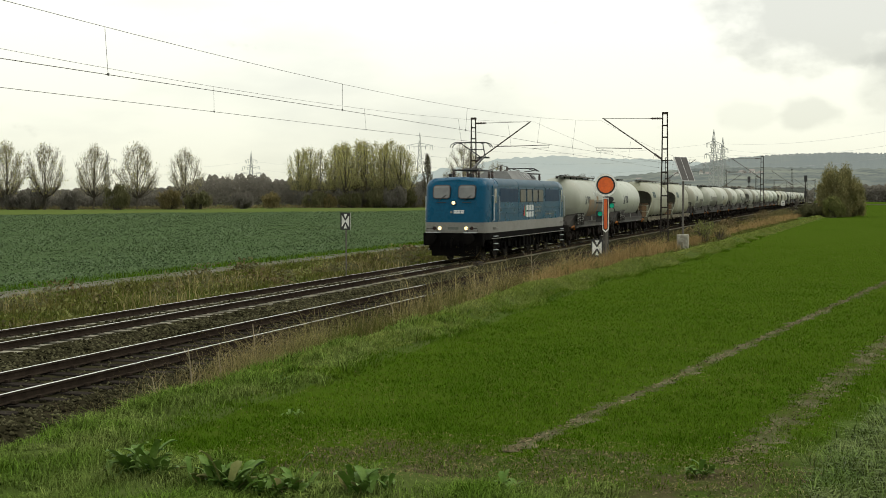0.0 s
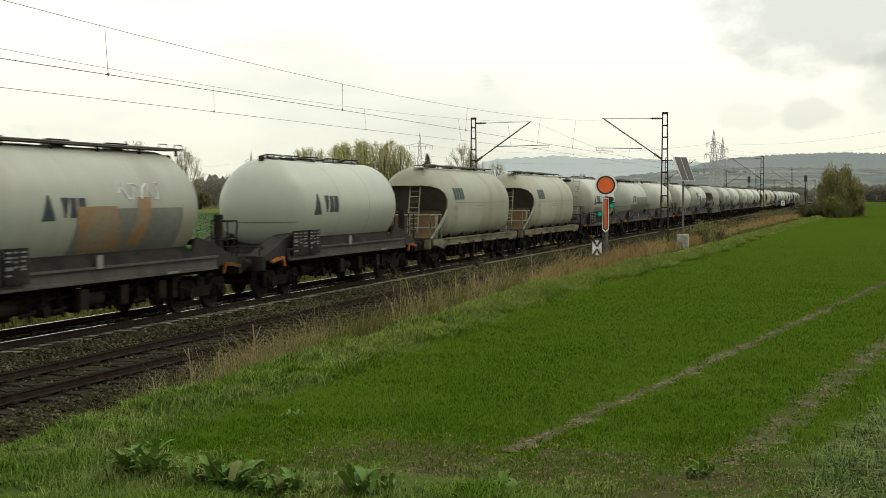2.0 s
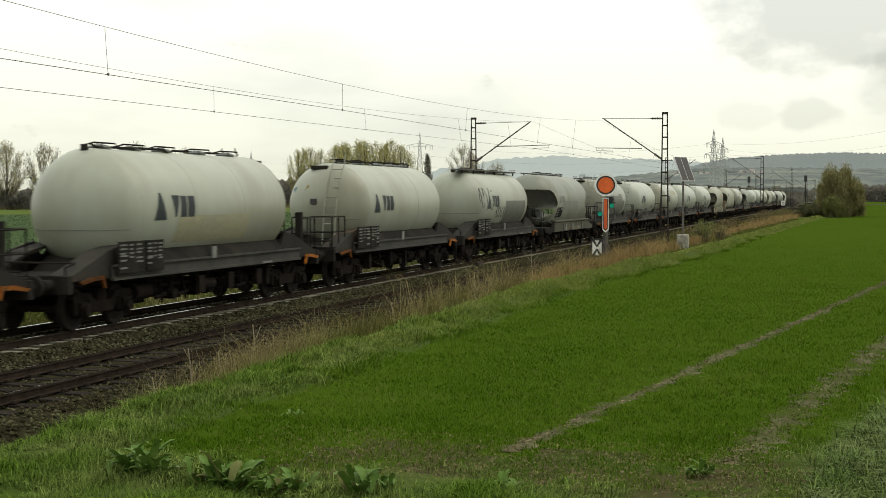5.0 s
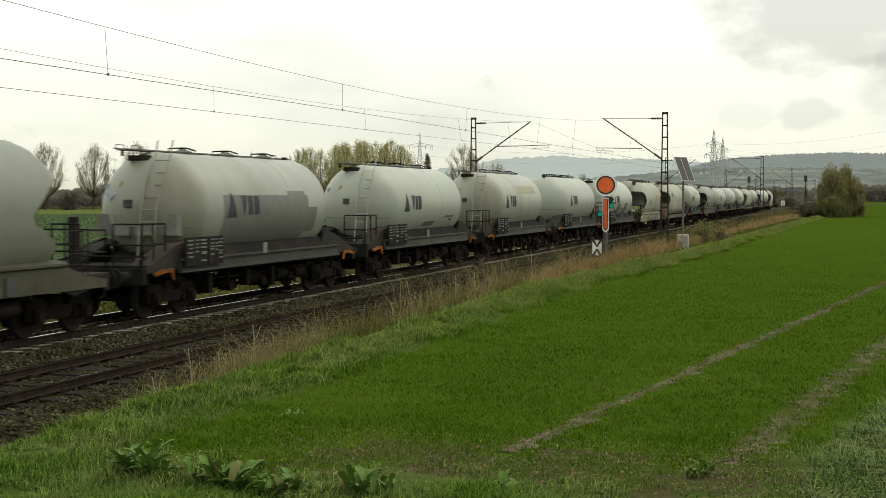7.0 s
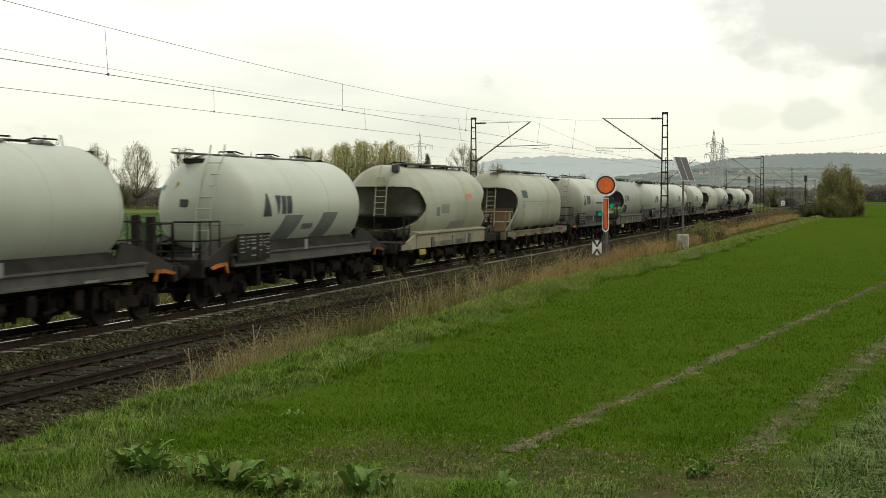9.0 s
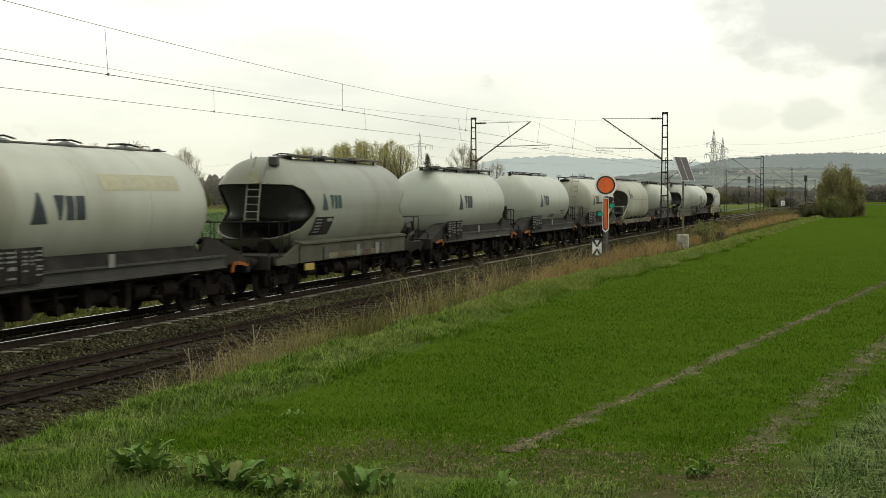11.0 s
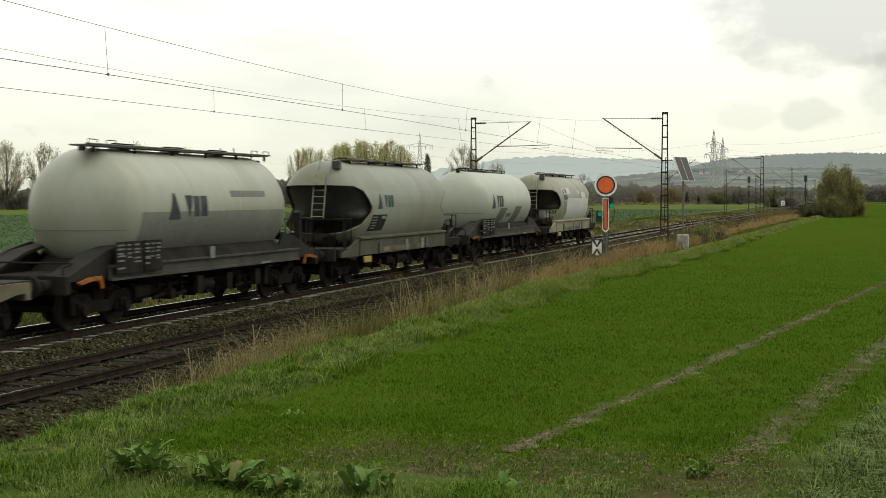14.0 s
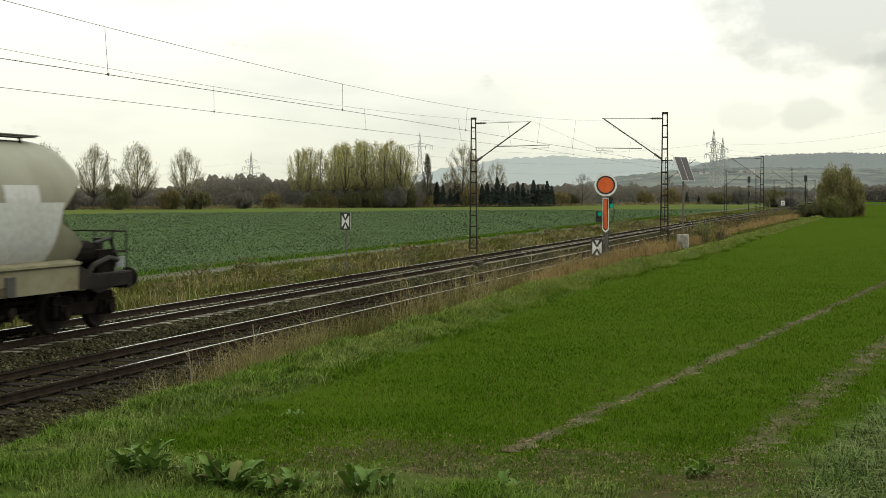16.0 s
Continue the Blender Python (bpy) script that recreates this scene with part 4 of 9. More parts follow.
# ---- running gear, shared by all wagons ----
def wheelset(parent, x, r):
    """Two wheels on an axle, turning about its own middle."""
    ws = part("axle", tube(bmesh.new(), (0, -0.72, 0), (0, 0.72, 0), 0.08, n=10), M["wheel"], parent)
    ws.matrix_basis = pose(x, 0, r)
    for s in (-1, 1):
        bm = bmesh.new()
        prof = [(0.09, 0.0), (0.10, 0.12), (0.03, 0.15), (0.03, r - 0.09), (0.07, r - 0.06), (0.07, r), (-0.05, r + 0.012), (-0.065, r + 0.028), (-0.07, r - 0.06), (-0.02, r - 0.09), (-0.02, 0.15), (-0.09, 0.12), (-0.09, 0.0)]
        lathe_x(bm, [(a * s, b) for a, b in prof], n=28)
        bmesh.ops.transform(bm, matrix=pose(0, s * 0.755, 0, 0, 0, 90), verts=bm.verts[:])
        part("wheel", bm, M["wheel"], ws)
    return ws


def bogie_y25(parent, x):
    """Two-axle freight bogie: side frames, axle boxes with springs, bolster."""
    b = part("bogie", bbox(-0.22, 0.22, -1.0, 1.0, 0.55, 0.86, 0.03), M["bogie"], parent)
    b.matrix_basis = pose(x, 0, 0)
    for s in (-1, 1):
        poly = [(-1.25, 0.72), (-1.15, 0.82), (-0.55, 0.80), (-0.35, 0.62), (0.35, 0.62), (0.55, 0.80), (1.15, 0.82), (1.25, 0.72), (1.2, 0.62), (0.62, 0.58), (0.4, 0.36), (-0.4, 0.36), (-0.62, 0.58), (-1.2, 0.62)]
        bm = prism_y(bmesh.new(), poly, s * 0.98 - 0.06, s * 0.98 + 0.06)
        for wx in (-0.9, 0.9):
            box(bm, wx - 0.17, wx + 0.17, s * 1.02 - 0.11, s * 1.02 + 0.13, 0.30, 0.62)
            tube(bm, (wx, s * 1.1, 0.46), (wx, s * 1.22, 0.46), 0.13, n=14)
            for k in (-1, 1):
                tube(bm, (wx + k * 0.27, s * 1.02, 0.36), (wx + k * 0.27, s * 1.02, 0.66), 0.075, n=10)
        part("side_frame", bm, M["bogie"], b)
    b1, b2 = wheelset(b, -0.9, 0.46), wheelset(b, 0.9, 0.46)
    WHEELS_A.append(b1)
    WHEELS_B.append(b2)
    return b


WHEELS_A, WHEELS_B = [], []


def buffers(parent, x, s, z=1.05):
    """A pair of buffers and the screw coupling on a headstock; s is the way they point."""
    for y in (-0.875, 0.875):
        bm = tube(bmesh.new(), (x - s * 0.62, y, z), (x - s * 0.3, y, z), 0.13, n=16)
        tube(bm, (x - s * 0.3, y, z), (x - s * 0.05, y, z), 0.09, n=16)
        tube(bm, (x - s * 0.05, y, z), (x, y, z), 0.235, 0.225, n=20)
        box(bm, x - s * 0.64 - 0.03, x - s * 0.64 + 0.03, y - 0.2, y + 0.2, z - 0.2, z + 0.2)
        part("buffer", bm, M["frame"], parent)
    bm = pipe(bmesh.new(), [(x - s * 0.62, 0, z), (x - s * 0.3, 0, z - 0.02), (x - s * 0.25, 0, z - 0.25), (x - s * 0.3, 0, z - 0.45)], 0.04, 8)
    pipe(bm, [(x - s * 0.62, 0.35, z - 0.15), (x - s * 0.45, 0.36, z - 0.45), (x - s * 0.3, 0.33, z - 0.5)], 0.03, 8)
    part("coupling", bm, M["frame"], parent)


def rail_frame(x0, x1, y0, y1, z0, z1, r=0.022, posts=2):
    bm = bmesh.new()
    for zz in (z1, (z0 + z1) / 2):
        pipe(bm, [(x0, y0, zz), (x1, y0, zz)] if y0 == y1 else [(x0, y0, zz), (x0, y1, zz)], r)
    for k in range(posts):
        f = k / (posts - 1)
        px, py = (x0 + (x1 - x0) * f, y0) if y0 == y1 else (x0, y0 + (y1 - y0) * f)
        tube(bm, (px, py, z0), (px, py, z1), r, n=6)
    return bm


def belly_wide(t, p):
    """How much wider than a circle the tank is at t radii below its middle."""
    if t <= 0.02:
        return 1.0
    t = min(t, 0.998)
    return (1 - t ** p) ** (1 / p) / math.sqrt(1 - t * t)


def curved_patch(bm, R, cz, x0, x1, a0, a1, side=-1, lift=0.008, shear=0.0, n=22, full=2.0):
    """A painted patch on a round tank's side: along x, from angle a0 to a1 above the middle (degrees)."""
    rows = []
    for k in range(n + 1):
        a = radians(a0 + (a1 - a0) * k / n)
        y, z = side * (R + lift) * math.cos(a) * belly_wide(-math.sin(a), full), cz + (R + lift) * math.sin(a)
        d = shear * (k / n - 0.5)
        rows.append([bm.verts.new((x0 + d, y, z)), bm.verts.new((x1 + d, y, z))])
    for p, q in zip(rows, rows[1:]):
        f = (p[0], p[1], q[1], q[0])
        bm.faces.new(f if side < 0 else f[::-1])
    return bm


def tank_logo(parent, R, cz, x0, a_mid, size, material, kind, full=2.0):
    """Plain shapes in the logo's colour, on both sides, each starting at that side's left."""
    deg = math.degrees(size / R)
    for side, sg in ((-1, 1), (1, -1)):
        a0, a1 = a_mid - deg / 2, a_mid + deg / 2

        def slab(bm, u0, u1, f0=0.0, f1=1.0):
            xa, xb = sorted((sg * (x0 + u0 * size), sg * (x0 + u1 * size)))
            curved_patch(bm, R, cz, xa, xb, a0 + (a1 - a0) * f0, a0 + (a1 - a0) * f1, side, n=max(2, int(22 * (f1 - f0))), full=full)

        def piece(name, slabs):
            bm = bmesh.new()
            for q in slabs:
                slab(bm, *q)
            bmesh.ops.remove_doubles(bm, verts=bm.verts[:], dist=0.004)
            part(name, bm, material, parent, "plain shape in faded paint", smooth=True)
        if kind == "mark_and_blocks":
            piece("logo_mark", [(0.56 - w2, 0.56 + w2, 0.12 * k - 0.1, 0.12 * k + 0.02) for k, w2 in ((k, 0.56 - 0.05 * k) for k in range(10))])
            piece("logo_block", [(1.62 + 0.05 * k, 2.32 - 0.05 * k, 0.84 - 0.16 * k, 1.0 - 0.16 * k) for k in range(6)])
            piece("logo_block", [(2.42, 3.0, 0.02, 0.98)])
            piece("logo_block", [(3.12, 3.8, 0.02, 0.98)])
        elif kind == "four_blocks":
            for k in range(4):
                piece("logo_block", [(0.78 * k, 0.78 * k + 0.66)])
        else:
            rows = []
            for k in range(12):
                f = (k + 0.5) / 6 - 1
                w2 = 0.75 * math.sqrt(1 - f * f)
                rows.append((0.7 - w2 - 0.06 * f, 0.7 + w2 - 0.06 * f, 0.9 + 1.05 * f - 0.0875, 0.9 + 1.05 * f + 0.0875))
            piece("logo_mark", rows)
            for k in range(3):
                piece("logo_block", [(1.85 + 0.62 * k, 2.35 + 0.62 * k, 0.0, 0.9)])


def data_panel(parent, x0, x1, z0, z1, y, rng):
    for s in (-1, 1):
        xa, xb = (x0, x1) if s < 0 else (-x1, -x0)
        p = part("data_board", bbox(xa, xb, s * y - 0.02, s * y + 0.02, z0, z1, 0.006), M["frame"], parent, "black board with white marks")
        w = xb - xa
        for c0, c1, rows in ((0.04, 0.34, 6), (0.40, 0.56, 4), (0.66, 0.92, 5)):
            for k in range(rows):
                zz = z1 - 0.06 - k * (z1 - z0) * 0.125 * rng.uniform(0.9, 1.15) - (0.25 * (z1 - z0) if 0.4 < c0 < 0.6 else 0)
                bar = box(bmesh.new(), xa + w * c0, xa + w * (c0 + (c1 - c0) * rng.uniform(0.7, 1)), s * (y + 0.021) - 0.003, s * (y + 0.021) + 0.003, zz - 0.038, zz)
                part("white_mark", bar, M["dim_mark"], p)


def walkway(parent, x0, x1, z, y=-0.35, w=0.5):
    wk = part("roof_walkway", bbox(x0, x1, y - w / 2, y + w / 2, z - 0.025, z + 0.012, 0.004), M["galv"], parent, "narrow grated roof walkway")
    part("edge_tube", tube(bmesh.new(), (x0 - 0.1, y - w / 2, z + 0.02), (x1 + 0.1, y - w / 2, z + 0.02), 0.02, n=6), M["galv"], wk)
    k = x0 + 0.3
    while k < x1:
        part("support", box(bmesh.new(), k - 0.025, k + 0.025, y - w / 2 + 0.03, y - w / 2 + 0.09, z - 0.16, z - 0.02), M["frame"], wk)
        k += 1.9


def hatches(parent, xs, z, rng):
    for x in xs:
        h = part("filling_hatch", lathe_x(bmesh.new(), [(0, 0.0), (0, 0.26), (0.05, 0.27), (0.09, 0.2), (0.13, 0.0)], n=20), M["patch_dark"], parent)
        h.matrix_basis = pose(x, 0, z - 0.03, 0, -90, 0)
        bm = bmesh.new()
        for k in (-0.3, 0.3):
            pipe(bm, [(x + k, -0.25, z), (x + k + 0.08, -0.2, z + 0.11), (x + k * 0.3, 0.1, z + 0.13), (x + k, 0.25, z + 0.06)], 0.022, 5)
        part("hatch_lever", bm, M["frame"], parent)


def dome(x_in, x_out, R, n=9, p=2.3):
    """Profile of a dished tank end, from the shell at x_in to its crown at x_out."""
    out = []
    for k in range(n + 1):
        f = k / n
        f = math.sin(f * math.pi / 2)
        out.append((x_in + (x_out - x_in) * f, R * max(0.0, 1 - f ** p) ** (1 / p)))
    out[-1] = (x_out, 0.0)
    return out


def dish(x_in, x_out, R, n=10):
    """Profile of a tank end that is part of a ball, with a slight crease where it meets the shell."""
    h = abs(x_out - x_in)
    ball = (R * R + h * h) / (2 * h)
    way = 1 if x_out > x_in else -1
    a0 = math.asin(min(1.0, R / ball)) if h <= R else math.pi - math.asin(R / ball)
    out = [(x_in + way * (ball * math.cos(a0 * (1 - k / n)) - ball * math.cos(a0)), ball * math.sin(a0 * (1 - k / n))) for k in range(n + 1)]
    out[-1] = (x_out, 0.0)
    return out


def brake_gear(parent, seed, material):
    """Brake rigging, reservoirs, valves and pipes slung below the frame on both sides."""
    rng = random.Random(seed)
    for sy in (-1, 1):
        bm = bmesh.new()
        tube(bm, (-3.7, sy * 1.0, 0.78), (3.7, sy * 1.0, 0.78), 0.035, n=6)
        tube(bm, (-3.6, sy * 0.55, 0.5), (3.6, sy * 0.55, 0.5), 0.05, n=6)
        for x in (-2.9, -1.0, 0.9, 2.8):
            box(bm, x - 0.28, x + 0.28, sy * 0.3, sy * 0.62, 0.36, 0.86)
        x = -3.5
        while x < 3.6:
            k = rng.randrange(4)
            y0 = sy * rng.uniform(0.85, 1.2)
            if k == 0:
                tube(bm, (x - 0.35, y0, 0.68), (x + 0.35, y0, 0.68), rng.uniform(0.13, 0.2), n=12)
            elif k == 1:
                box(bm, x - 0.12, x + 0.12, y0 - 0.1, y0 + 0.1, rng.uniform(0.32, 0.5), 0.95)
            elif k == 2:
                tube(bm, (x, y0, 0.95), (x + rng.uniform(-0.25, 0.25), y0, 0.38), 0.045, n=6)
                tube(bm, (x - 0.2, y0, 0.5), (x + 0.3, y0, 0.56), 0.05, n=6)
            else:
                tube(bm, (x, y0 - 0.15, 0.56), (x, y0 + 0.15, 0.56), 0.14, n=10)
                box(bm, x - 0.04, x + 0.04, y0 - 0.05, y0 + 0.05, 0.56, 0.95)
            x += rng.uniform(0.45, 0.75)
        part("brake_gear", bm, material, parent)


def dome_tank_wagon(tank_mat, top, seed):
    """Four-axle silo wagon, one welded tank with dished ends; ladder and platform at +x."""
    rng = random.Random(seed)
    g = new("silo_wagon")
    R, cz, L = 1.45, 2.62, 15.5
    prof = dish(-4.15, -5.25, R)[::-1] + dish(4.15, 5.25, R)
    tank = part("tank", lathe_x(bmesh.new(), prof, 0, cz, 64), tank_mat, g, smooth=True)
    for x in (-4.13, -1.4, 1.4, 4.13):
        bm = lathe_x(bmesh.new(), [(x - 0.02, R + 0.001), (x - 0.008, R + 0.007), (x + 0.008, R + 0.007), (x + 0.02, R + 0.001)], 0, cz, 64)
        part("weld_seam", bm, tank_mat, tank, smooth=True)
    # horizontal seam across each dished end
    for s in (-1, 1):
        pts = []
        for k in range(15):
            y = -1.25 + 2.5 * k / 14
            r = math.hypot(y, 0.45)
            ball = (R * R + 1.1 ** 2) / 2.2
            pts.append((s * (4.15 + 1.1 - ball + math.sqrt(ball * ball - r * r) + 0.004), y, cz - 0.45))
        part("end_seam", pipe(bmesh.new(), pts, 0.012, 5), M["patch_grey"], tank)
    # underframe
    for s in (-1, 1):
        poly = [(s * 1.30, 1.06), (s * 1.42, 1.06), (s * 1.42, 1.12), (s * 1.36, 1.13), (s * 1.36, 1.35), (s * 1.43, 1.36), (s * 1.43, 1.41), (s * 1.30, 1.41)]
        part("side_sill", prism_x(bmesh.new(), poly, -5.4, 5.4), M["sill_grey"], g, "dusty black side sill")
        poly = [(s * 1.37, 1.405), (s * 1.30, 1.405), (s * 1.05, 1.66), (s * 1.09, 1.70)]
        part("tank_cradle", prism_x(bmesh.new(), poly, -4.2, 4.2), M["frame"], g)
    part("centre_sill", bbox(-7.1, 7.1, -0.3, 0.3, 0.85, 1.2, 0.02), M["frame"], g)
    for s in (-1, 1):
        part("headstock", bbox(s * 7.02 - 0.1, s * 7.02 + 0.1, -1.3, 1.3, 0.85, 1.25, 0.02), M["frame"], g)
        for sy in (-1, 1):
            poly = [(s * 7.0, 1.12), (s * 6.9, 1.25), (s * 5.4, 1.74), (s * 4.5, 1.9), (s * 4.1, 1.41), (s * 4.1, 1.12)]
            bm = bmesh.new()
            prism_y(bm, poly, sy * 1.24 - 0.04, sy * 1.24 + 0.04)
            top_p = [(s * 6.9, 1.25), (s * 5.4, 1.72), (s * 4.4, 1.86), (s * 4.4, 1.80), (s * 5.4, 1.64), (s * 6.9, 1.18)]
            prism_y(bm, top_p, sy * 1.24, sy * 0.72)
            part("end_saddle", bm, M["saddle"], g, "sloping grey-brown tank saddle")
        bm = prism_y(bmesh.new(), [(s * 6.7, 1.24), (s * 5.3, 1.25), (s * 4.6, 1.6), (s * 4.4, 1.5), (s * 5.2, 1.1), (s * 6.7, 1.12)], -0.75, 0.75)
        part("cradle_floor", bm, M["frame"], g)
        bm = pipe(bmesh.new(), [(s * 6.9, -1.1, 1.25), (s * 6.9, -1.1, 1.42), (s * 6.2, -0.9, 1.48), (s * 6.2, 0.9, 1.48), (s * 6.9, 1.1, 1.42), (s * 6.9, 1.1, 1.25)], 0.025, 6)
        part("hand_bar", bm, M["frame"], g)
        buffers(g, s * 7.75, s)
        bogie_y25(g, s * 5.25)
        for sy in (-1, 1):
            bm = prism_y(bmesh.new(), [(s * 6.8, 1.1), (s * 6.3, 1.19), (s * 5.86, 1.2), (s * 5.76, 0.92), (s * 5.83, 0.92), (s * 5.92, 1.11), (s * 6.3, 1.1), (s * 6.7, 1.04)], sy * 1.42, sy * 1.36)
            part("shunter_handle", bm, M["orange_bracket"], g, "orange shunter's handle")
    # brake gear and discharge pipes between the bogies
    bm = bmesh.new()
    tube(bm, (-3.0, -0.75, 0.72), (-1.7, -0.75, 0.72), 0.2, n=14)
    tube(bm, (1.2, 0.0, 0.68), (3.2, 0.0, 0.68), 0.11, n=10)
    for x in (-2.2, 0.0, 2.2):
        tube(bm, (x, 0, 1.3), (x, 0, 0.62), 0.3, 0.13, n=14)
        tube(bm, (x, -1.1, 0.64), (x, 1.1, 0.64), 0.07, n=8)
    for x in (-0.9, 0.8, 2.6):
        box(bm, x - 0.16, x + 0.16, -1.32, -1.2, 0.5, 0.93)
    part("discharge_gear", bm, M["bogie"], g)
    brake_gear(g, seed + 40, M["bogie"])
    data_panel(g, -5.3, -4.1, 1.2, 1.92, 1.45, rng)
    data_panel(g, -4.03, -3.2, 1.2, 1.92, 1.45, rng)
    part("label_holder", bbox(-0.6, -0.35, -1.45, -1.432, 1.36, 1.66, 0.0), M["dim_mark"], g)
    part("label_holder", bbox(0.35, 0.6, 1.432, 1.45, 1.36, 1.66, 0.0), M["dim_mark"], g)
    part("destination_plate", bbox(2.6, 3.2, -1.445, -1.425, 1.07, 1.13, 0.0), M["dim_mark"], g)
    # platform with railing and ladder at the +x end
    part("platform", bbox(5.75, 7.05, -1.25, 1.25, 1.26, 1.31, 0.01), M["frame"], g)
    for y in (-1.2, 1.2):
        part("railing", rail_frame(5.85, 7.0, y, y, 1.3, 2.28, posts=3), M["frame"], g)
    part("railing", rail_frame(7.0, 7.0, -1.2, -0.45, 1.3, 2.28), M["frame"], g)
    part("railing", rail_frame(7.0, 7.0, 0.45, 1.2, 1.3, 2.28), M["frame"], g)
    part("brake_stand", bbox(6.5, 6.7, -0.95, -0.75, 1.3, 2.45, 0.03), M["frame"], g)
    bm = bmesh.new()
    for y in (0.3, 0.72):
        pipe(bm, [(5.6, y, 1.35), (5.4, y, 2.6), (5.05, y, 3.45), (4.6, y, 4.02), (4.5, y, 4.35)], 0.02)
    for k in range(9):
        f = k / 8
        x, z = (5.6 - 0.2 * f * 2, 1.45 + 1.15 * f * 2) if f < 0.5 else (5.4 - 0.75 * (f - 0.5) * 2, 2.6 + 1.25 * (f - 0.5) * 2)
        tube(bm, (x, 0.3, z), (x, 0.72, z), 0.016, n=5)
    part("ladder", bm, tank_mat, g)
    for sx, sz, sr in ((5.00, 3.14, 0.19), (5.06, 2.92, 0.14)):
        part("warning_sign", prism_x(bmesh.new(), [(-0.42 - sr, sz - sr * 0.8), (-0.42 + sr, sz - sr * 0.8), (-0.42, sz + sr)], sx, sx + 0.06), M["yellow_mark"], g, "small yellow warning triangle")
    for sy2 in (-0.95, 0.12):
        part("emblem", lathe_x(bmesh.new(), [(5.02 - 0.32 * (sy2 < -0.5), 0.0), (5.02 - 0.32 * (sy2 < -0.5), 0.10), (5.09 - 0.32 * (sy2 < -0.5), 0.10), (5.09 - 0.32 * (sy2 < -0.5), 0.0)], sy2, 3.15, 14), M["scrawl"], g, "small round blue emblem")
    part("vent_box", bbox(5.1, 5.3, -0.25, -0.03, 2.66, 2.86, 0.02), M["dark_metal"], g)
    part("top_lamp_bracket", bbox(4.42, 4.62, -0.5, 0.1, 3.84, 3.98, 0.03), M["saddle"], g)
    if top == "walkway":
        walkway(g, -5.0, 5.0, cz + R + 0.05)
        for s in (-1, 1):
            bm = bmesh.new()
            for x in (s * 5.0, s * 4.2):
                pipe(bm, [(x, -0.6, cz + R + 0.05), (x, -0.6, cz + R + 0.17), (x - s * 0.4, -0.6, cz + R + 0.17), (x - s * 0.4, -0.6, cz + R + 0.05)], 0.013, 5)
            part("grab_hoop", bm, M["galv"], g)
        hatches(g, (-2.6, 0.0, 2.6), cz + R + 0.02, rng)
    else:
        hatches(g, (-3.6, -2.2, -0.6, 1.4, 3.2), cz + R + 0.02, rng)
        part("roof_pipe", pipe(bmesh.new(), [(-4.2, -0.12, cz + R + 0.1), (-4.0, -0.12, cz + R + 0.03), (-1.0, -0.3, cz + R + 0.06), (-0.8, -0.3, cz + R - 0.02)], 0.03), M["frame"], g)
        part("roof_pipe", pipe(bmesh.new(), [(0.3, 0.2, cz + R), (0.4, 0.2, cz + R + 0.08), (3.9, 0.2, cz + R + 0.08), (4.1, 0.2, cz + R)], 0.03), M["frame"], g)
    part("end_ring", bbox(-4.34, -4.22, -0.08, 0.08, cz + R - 0.12, cz + R + 0.09, 0.02), M["saddle"], g)
    return g


def cut(ob, cutter):
    """Takes the cutter's volume away from ob, and removes the cutter."""
    md = ob.modifiers.new("cut", "BOOLEAN")
    md.operation, md.object, md.solver = "DIFFERENCE", cutter, "EXACT"
    deps = bpy.context.evaluated_depsgraph_get()
    me = bpy.data.meshes.new_from_object(ob.evaluated_get(deps))
    ob.modifiers.remove(md)
    old = ob.data
    ob.data = me
    bpy.data.meshes.remove(old)
    bpy.data.objects.remove(cutter)


